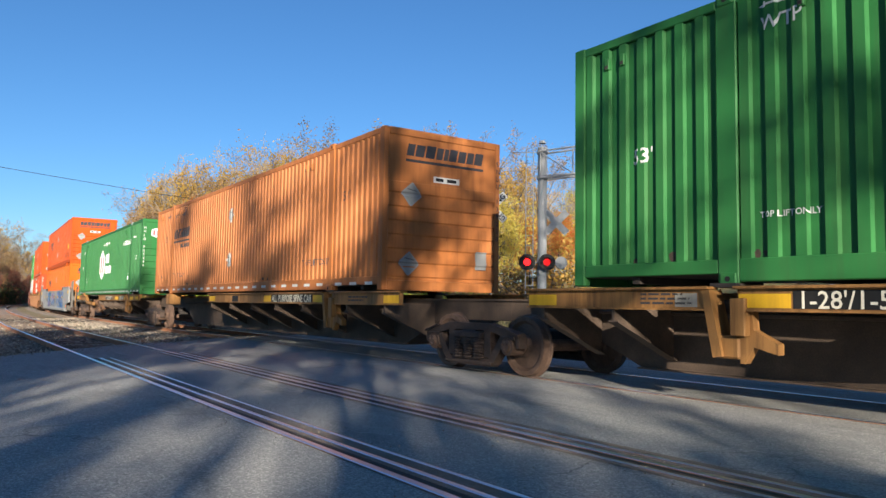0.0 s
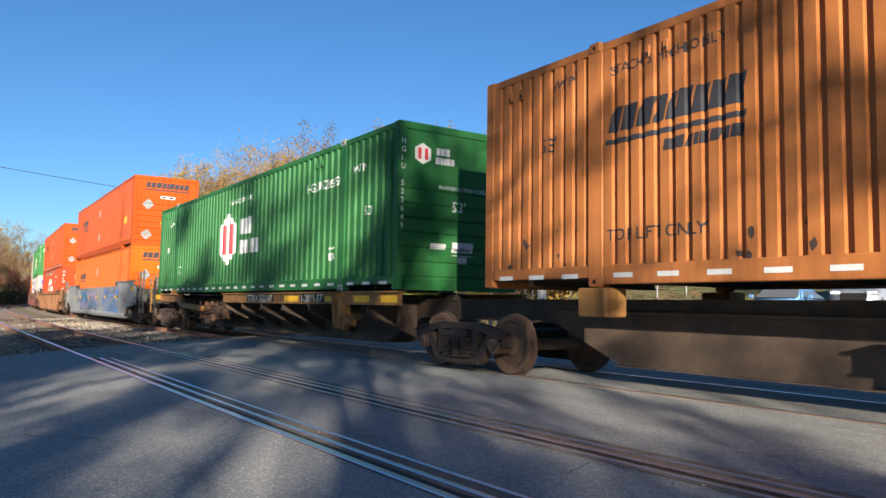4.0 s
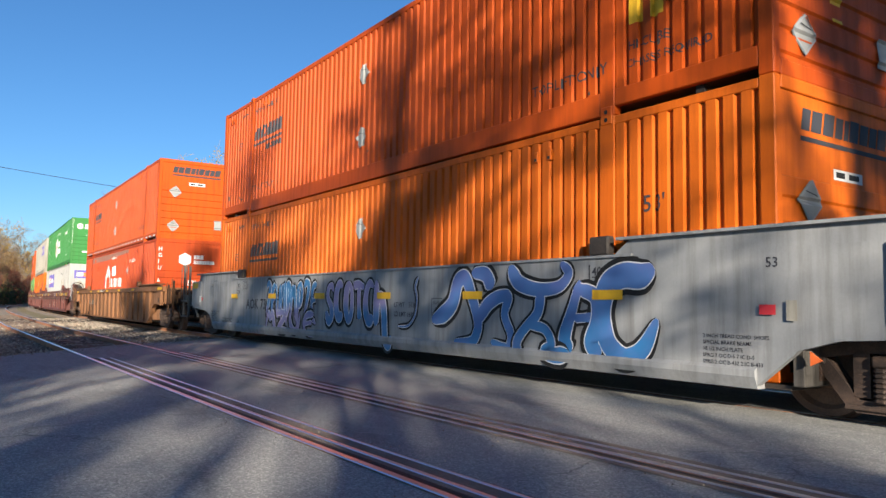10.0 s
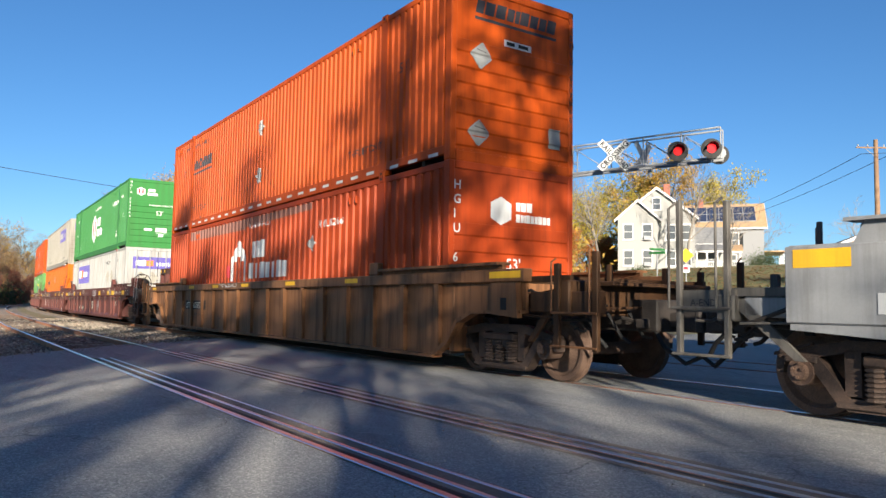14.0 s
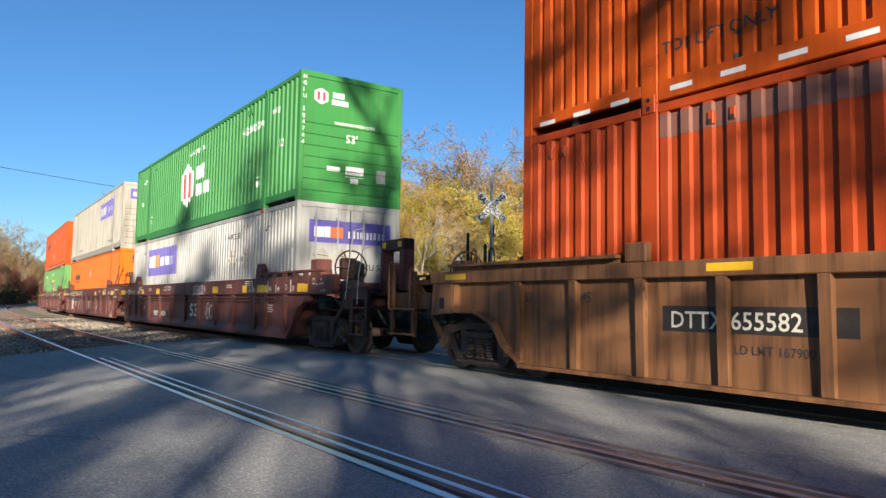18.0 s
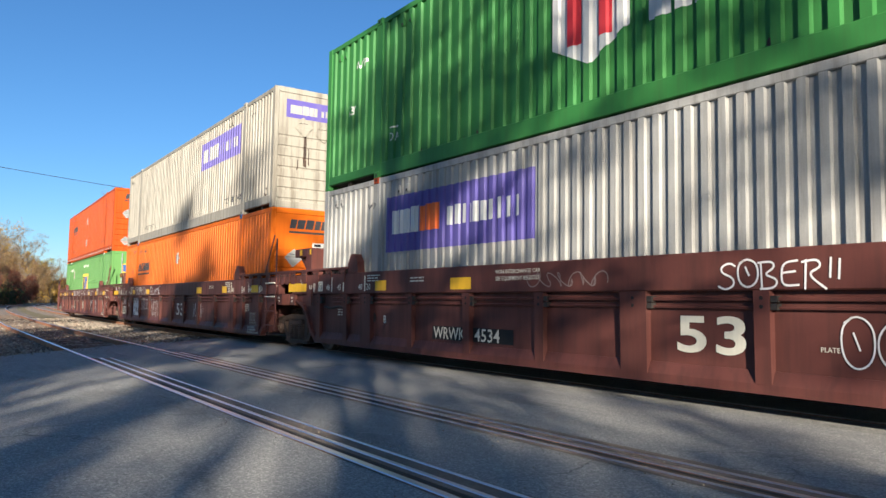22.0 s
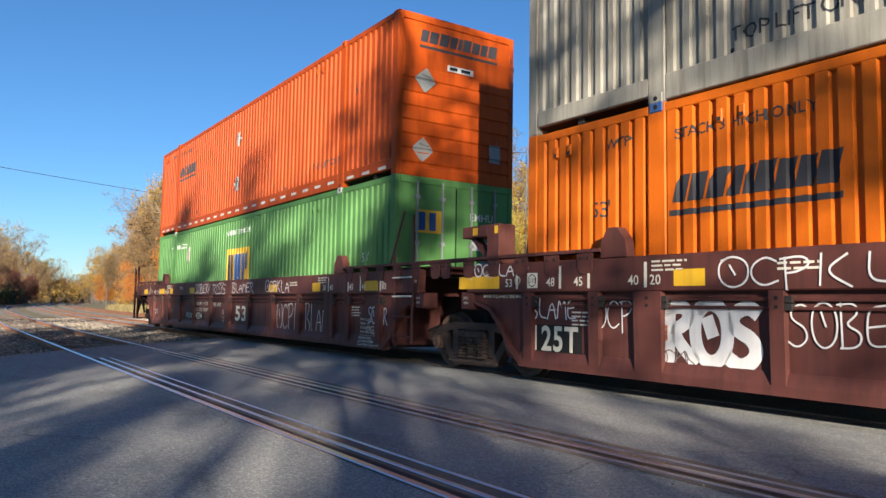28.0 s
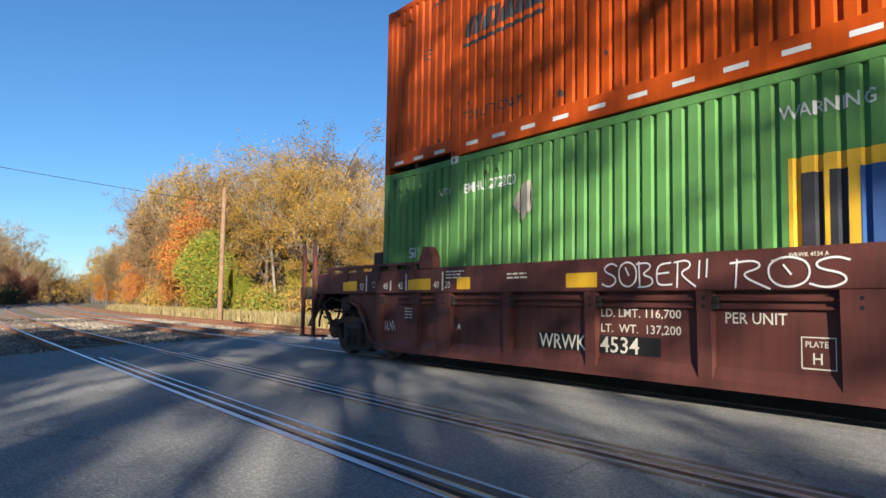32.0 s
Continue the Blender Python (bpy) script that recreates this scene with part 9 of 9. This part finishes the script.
for _i in range(16000):
    _x, _y = _rt.uniform(-56, -20), 14 + 26 * _rt.random() ** 1.3
    if _x > -19.5 - max(0, _y - 26) * 0.27:
        continue
    _z = land(_x, _y) + 0.05
    _a, _s = _rt.uniform(0, 6.28), _rt.uniform(0.05, 0.11)
    _o = len(_lv)
    _lv += [(_x + _s * math.cos(_a + q), _y + _s * math.sin(_a + q), _z + _rt.uniform(0, 0.05)) for q in (0, 1.57, 3.14, 4.71)]
    _lf.append((_o, _o + 1, _o + 2, _o + 3))
tagged(mesh_part("fallen_leaves", mesh_data("fallen_leaves", _lv, _lf), LITTER), "fallen brown and orange leaves on the slope", "leaves", kind="stuff")
_round = bush("clipped round dark green bush", 36, 1.4, 1.2, LEAF_DARK, 3000, 0.06)
put(_round, -36.0, 50.5)
again(_round, -49.5, 50.5, scale=0.7)
again(_round, -54.0, 50.0, scale=0.9)

# distant ridge beyond the bend
RIDGE = rough_stuff("distant_wooded_ridge", [(0.12, 0.11, 0.12), (0.18, 0.15, 0.14), (0.25, 0.20, 0.17)], 0.02, 1.0, 0.1, 0.5, 0.2)
_rv, _rf = [], []
for _i in range(61):
    _a = radians(120 + _i * 1.5)
    _d = 1500
    _h = 30 + 9 * math.sin(_i * 0.37) + 5 * math.sin(_i * 1.1 + 1)
    _rv += [(_d * math.cos(_a), _d * math.sin(_a), -2), (_d * math.cos(_a) * 1.1, _d * math.sin(_a) * 1.1, _h)]
for _i in range(60):
    _rf.append((2 * _i, 2 * _i + 2, 2 * _i + 3, 2 * _i + 1))
tagged(mesh_part("backdrop", mesh_data("backdrop", _rv, _rf), RIDGE, smooth=True), "hazy wooded ridge far beyond the line", "hill", kind="structure")


# ---- vehicles waiting beyond the crossing ----
CAR_BLUE = paint("blue_car_paint", (0.10, 0.22, 0.40), (0.14, 0.27, 0.46), (0.1, 0.1, 0.12), 0.15, 0.25, False, 0.3)
CAR_SILVER = paint("silver_car_paint", (0.42, 0.44, 0.47), (0.5, 0.52, 0.55), (0.2, 0.2, 0.2), 0.15, 0.25, False, 0.5)
RUBBER = rough_stuff("tyre_rubber", [(0.015, 0.015, 0.016), (0.03, 0.03, 0.03)], 8, 0.9, 0.3, 0.005)
HEADLAMP, _nt, _b, _co = material("headlamp_glass", 0.08)
_b.inputs["Base Color"].default_value = (0.75, 0.77, 0.8, 1)


def vehicle(name, label, mat, length, width, height, hood, belt):
    """A car that looks along -y: lower body, cabin with glass, wheels, lamps, grille."""
    c = empty(name)
    tagged(c, label, "car", "cars waiting at the crossing")
    L, W = length / 2, width / 2
    bm = bmesh.new()
    prof = [(-L, 0.35), (-L, 0.62), (-L + 0.12, hood - 0.12), (-L + 1.15, hood), (L - 0.5, belt), (L - 0.08, belt - 0.12), (L, 0.6), (L, 0.35), (L - 0.3, 0.25), (-L + 0.3, 0.25)]
    add_prism(bm, prof, -W, W, "x")
    bmesh.ops.bevel(bm, geom=list(bm.edges), offset=0.07, segments=2, affect="EDGES", clamp_overlap=True)
    part("body", bm, mat, c, smooth=True)
    bm = bmesh.new()
    w0, w1 = W * 0.93, W * 0.72
    ya, yb, yc, yd = -L + 1.0, -L + 1.85, L - 1.25 if height > 1.6 else L - 1.7, L - 0.45
    lo = [bm.verts.new(q) for q in ((-w0, ya, hood - 0.05), (w0, ya, hood - 0.05), (w0, yd, belt - 0.05), (-w0, yd, belt - 0.05))]
    hi = [bm.verts.new(q) for q in ((-w1, yb, height - 0.04), (w1, yb, height - 0.04), (w1, yc, height), (-w1, yc, height))]
    bm.faces.new(lo[::-1])
    bm.faces.new(hi)
    for i in range(4):
        bm.faces.new((lo[i], lo[(i + 1) % 4], hi[(i + 1) % 4], hi[i]))
    bmesh.ops.bevel(bm, geom=list(bm.edges), offset=0.06, segments=2, affect="EDGES", clamp_overlap=True)
    part("cabin", bm, mat, c, smooth=True)

    def pane(name, pts):
        bm = bmesh.new()
        bm.faces.new([bm.verts.new(p) for p in pts])
        part(name, bm, GLASS, c, "tinted glass")

    f = lambda a, b, t: tuple(a[i] + (b[i] - a[i]) * t for i in range(3))
    A, B, C_, D = (-w0, ya, hood), (w0, ya, hood), (w1, yb, height), (-w1, yb, height)
    pane("windscreen", [tuple(p[i] + (0, -0.03, 0.03)[i] for i in range(3)) for p in (f(f(A, D, 0.1), f(B, C_, 0.1), 0.06), f(f(B, C_, 0.1), f(A, D, 0.1), 0.06), f(f(C_, B, 0.1), f(D, A, 0.1), 0.07), f(f(D, A, 0.1), f(C_, B, 0.1), 0.07))])
    for s in (-1, 1):
        q = [(s * w0 + s * 0.012, ya + 0.25, hood + 0.05), (s * w0 + s * 0.012, yd - 0.3, belt + 0.05), (s * w1 + s * 0.03, yc - 0.1, height - 0.12), (s * w1 + s * 0.03, yb + 0.1, height - 0.12)]
        pane("side_window", q if s > 0 else q[::-1])
        part("headlamp", box(*sorted((s * (W - 0.45), s * (W - 0.06))), -L - 0.005, -L + 0.1, hood - 0.32, hood - 0.17, 0.02), HEADLAMP, c, "clear headlamp")
        part("mirror", box(*sorted((s * (W + 0.02), s * (W + 0.2))), ya + 0.35, ya + 0.5, hood + 0.05, hood + 0.2, 0.03), mat, c)
        for yy in (-L + 0.85, L - 0.85):
            bm = bmesh.new()
            add_cyl(bm, (s * (W - 0.2), yy, 0.33), (s * (W + 0.01), yy, 0.33), 0.33, seg=20)
            wl = part("tyre", bm, RUBBER, c)
            part("rim", cyl((s * (W - 0.02), yy, 0.33), (s * (W + 0.015), yy, 0.33), 0.21, seg=16), GALV, wl)
    part("grille", box(-W * 0.55, W * 0.55, -L - 0.006, -L + 0.08, 0.5, hood - 0.26, 0.02), BLACK, c, "dark front grille")
    part("bumper", box(-W * 0.96, W * 0.96, -L - 0.04, -L + 0.2, 0.32, 0.5, 0.04), mat, c)
    part("number_plate", box(-0.16, 0.16, -L - 0.05, -L - 0.035, 0.40, 0.50), WHITE, c)
    return c


_v = vehicle("sedan_car", "blue sedan waiting on the road beyond the tracks", CAR_BLUE, 4.7, 1.82, 1.45, 0.95, 1.0)
_v.matrix_basis = pose(-15.3, 18.6, 0.42, 0, 0, 14)
_v = vehicle("sport_utility_car", "silver sport utility car waiting on the road", CAR_SILVER, 4.6, 1.88, 1.72, 1.08, 1.12)
_v.matrix_basis = pose(-16.3, 26.4, 0.95, 0, 0, 16)


# ---- street signs ----
def street_signs():
    s = empty("road_sign")
    tagged(s, "yellow diamond warning sign on a steel post", "sign", "road signs")
    x, y = -26.5, 27.5
    z = land(x, y)
    part("post", cyl((x, y, z - 0.2), (x, y, z + 2.7), 0.035, seg=8), GALV, s)
    d = Vector((EYE.x - x, EYE.y - y, 0)).normalized()
    u = Vector((0, 0, 1)).cross(d)
    c = Vector((x, y, z + 2.3)) + d * 0.05
    bm = bmesh.new()
    bm.faces.new([bm.verts.new(c + q) for q in (u * -0.42, Vector((0, 0, -0.42)), u * 0.42, Vector((0, 0, 0.42)))])
    part("plate", bm, YELLOW, s, "yellow diamond plate")
    c2 = c + Vector((0, 0, -0.75))
    bm = bmesh.new()
    bm.faces.new([bm.verts.new(c2 + u * a + Vector((0, 0, b))) for a, b in ((-0.2, -0.22), (0.2, -0.22), (0.2, 0.22), (-0.2, 0.22))])
    part("small_plate", bm, WHITE, s, "small white plate with a red mark")
    bm = bmesh.new()
    bm.faces.new([bm.verts.new(c2 + d * 0.01 + u * a + Vector((0, 0, b))) for a, b in ((-0.12, -0.05), (0.12, -0.05), (0.12, 0.12), (-0.12, 0.12))])
    part("red_mark", bm, LOGO_RED, s)
    t = empty("street_name_sign")
    tagged(t, "green street name blades on a pole", "sign", "road signs")
    x, y = -27.8, 26.6
    z = land(x, y)
    part("post", cyl((x, y, z - 0.2), (x, y, z + 2.9), 0.035, seg=8), GALV, t)
    for k, (a, b) in enumerate(((1, 0.1), (0.2, 1))):
        dd = Vector((a, b, 0)).normalized()
        part("name_blade", tube([Vector((x, y, z + 2.65 + 0.2 * k)) - dd * 0.5, Vector((x, y, z + 2.65 + 0.2 * k)) + dd * 0.5], 0.09, 4), HUB_GREEN, t, "green blade")


street_signs()

# ---- what moves: the train, and the turning wheels ----
PLACE = {"U0": 1.655, "U1": -19.156, "U2": -37.705, "W1": -58.73, "W2": -82.225, "A": -105.793, "B": -124.80, "C": -144.36}
LOADS = {"U0": [("U0", 1.22)], "U1": [("U1", 1.22)], "U2": [("U2", 1.22)], "W1": [("W1L", 0.308), ("W1U", 3.204)], "W2": [("W2L", 0.308), ("W2U", 3.204)],
         "A": [("AL", 0.308), ("AU", 3.204)], "B": [("BL", 0.308), ("BU", 3.204)], "C": [("CL", 0.308), ("CU", 3.204)]}


def motions():
    times = [i * 0.5 for i in range(65)]
    for key, s0 in PLACE.items():
        rows = [(t, unit_pose(s0 + travelled(t))) for t in times]
        walk(CARS[key], rows)
        for name, z in LOADS[key]:
            walk(CONTAINERS[name], [(t, Matrix.Translation((0, 0, z)) @ m) for t, m in rows])
    for w in WHEELS:
        at = w.location.copy()
        walk(w, [(i * 0.1, Matrix.LocRotScale(at, Euler((0, travelled(i * 0.1) / 0.42 % (2 * math.pi), 0)), None)) for i in range(321)])


motions()
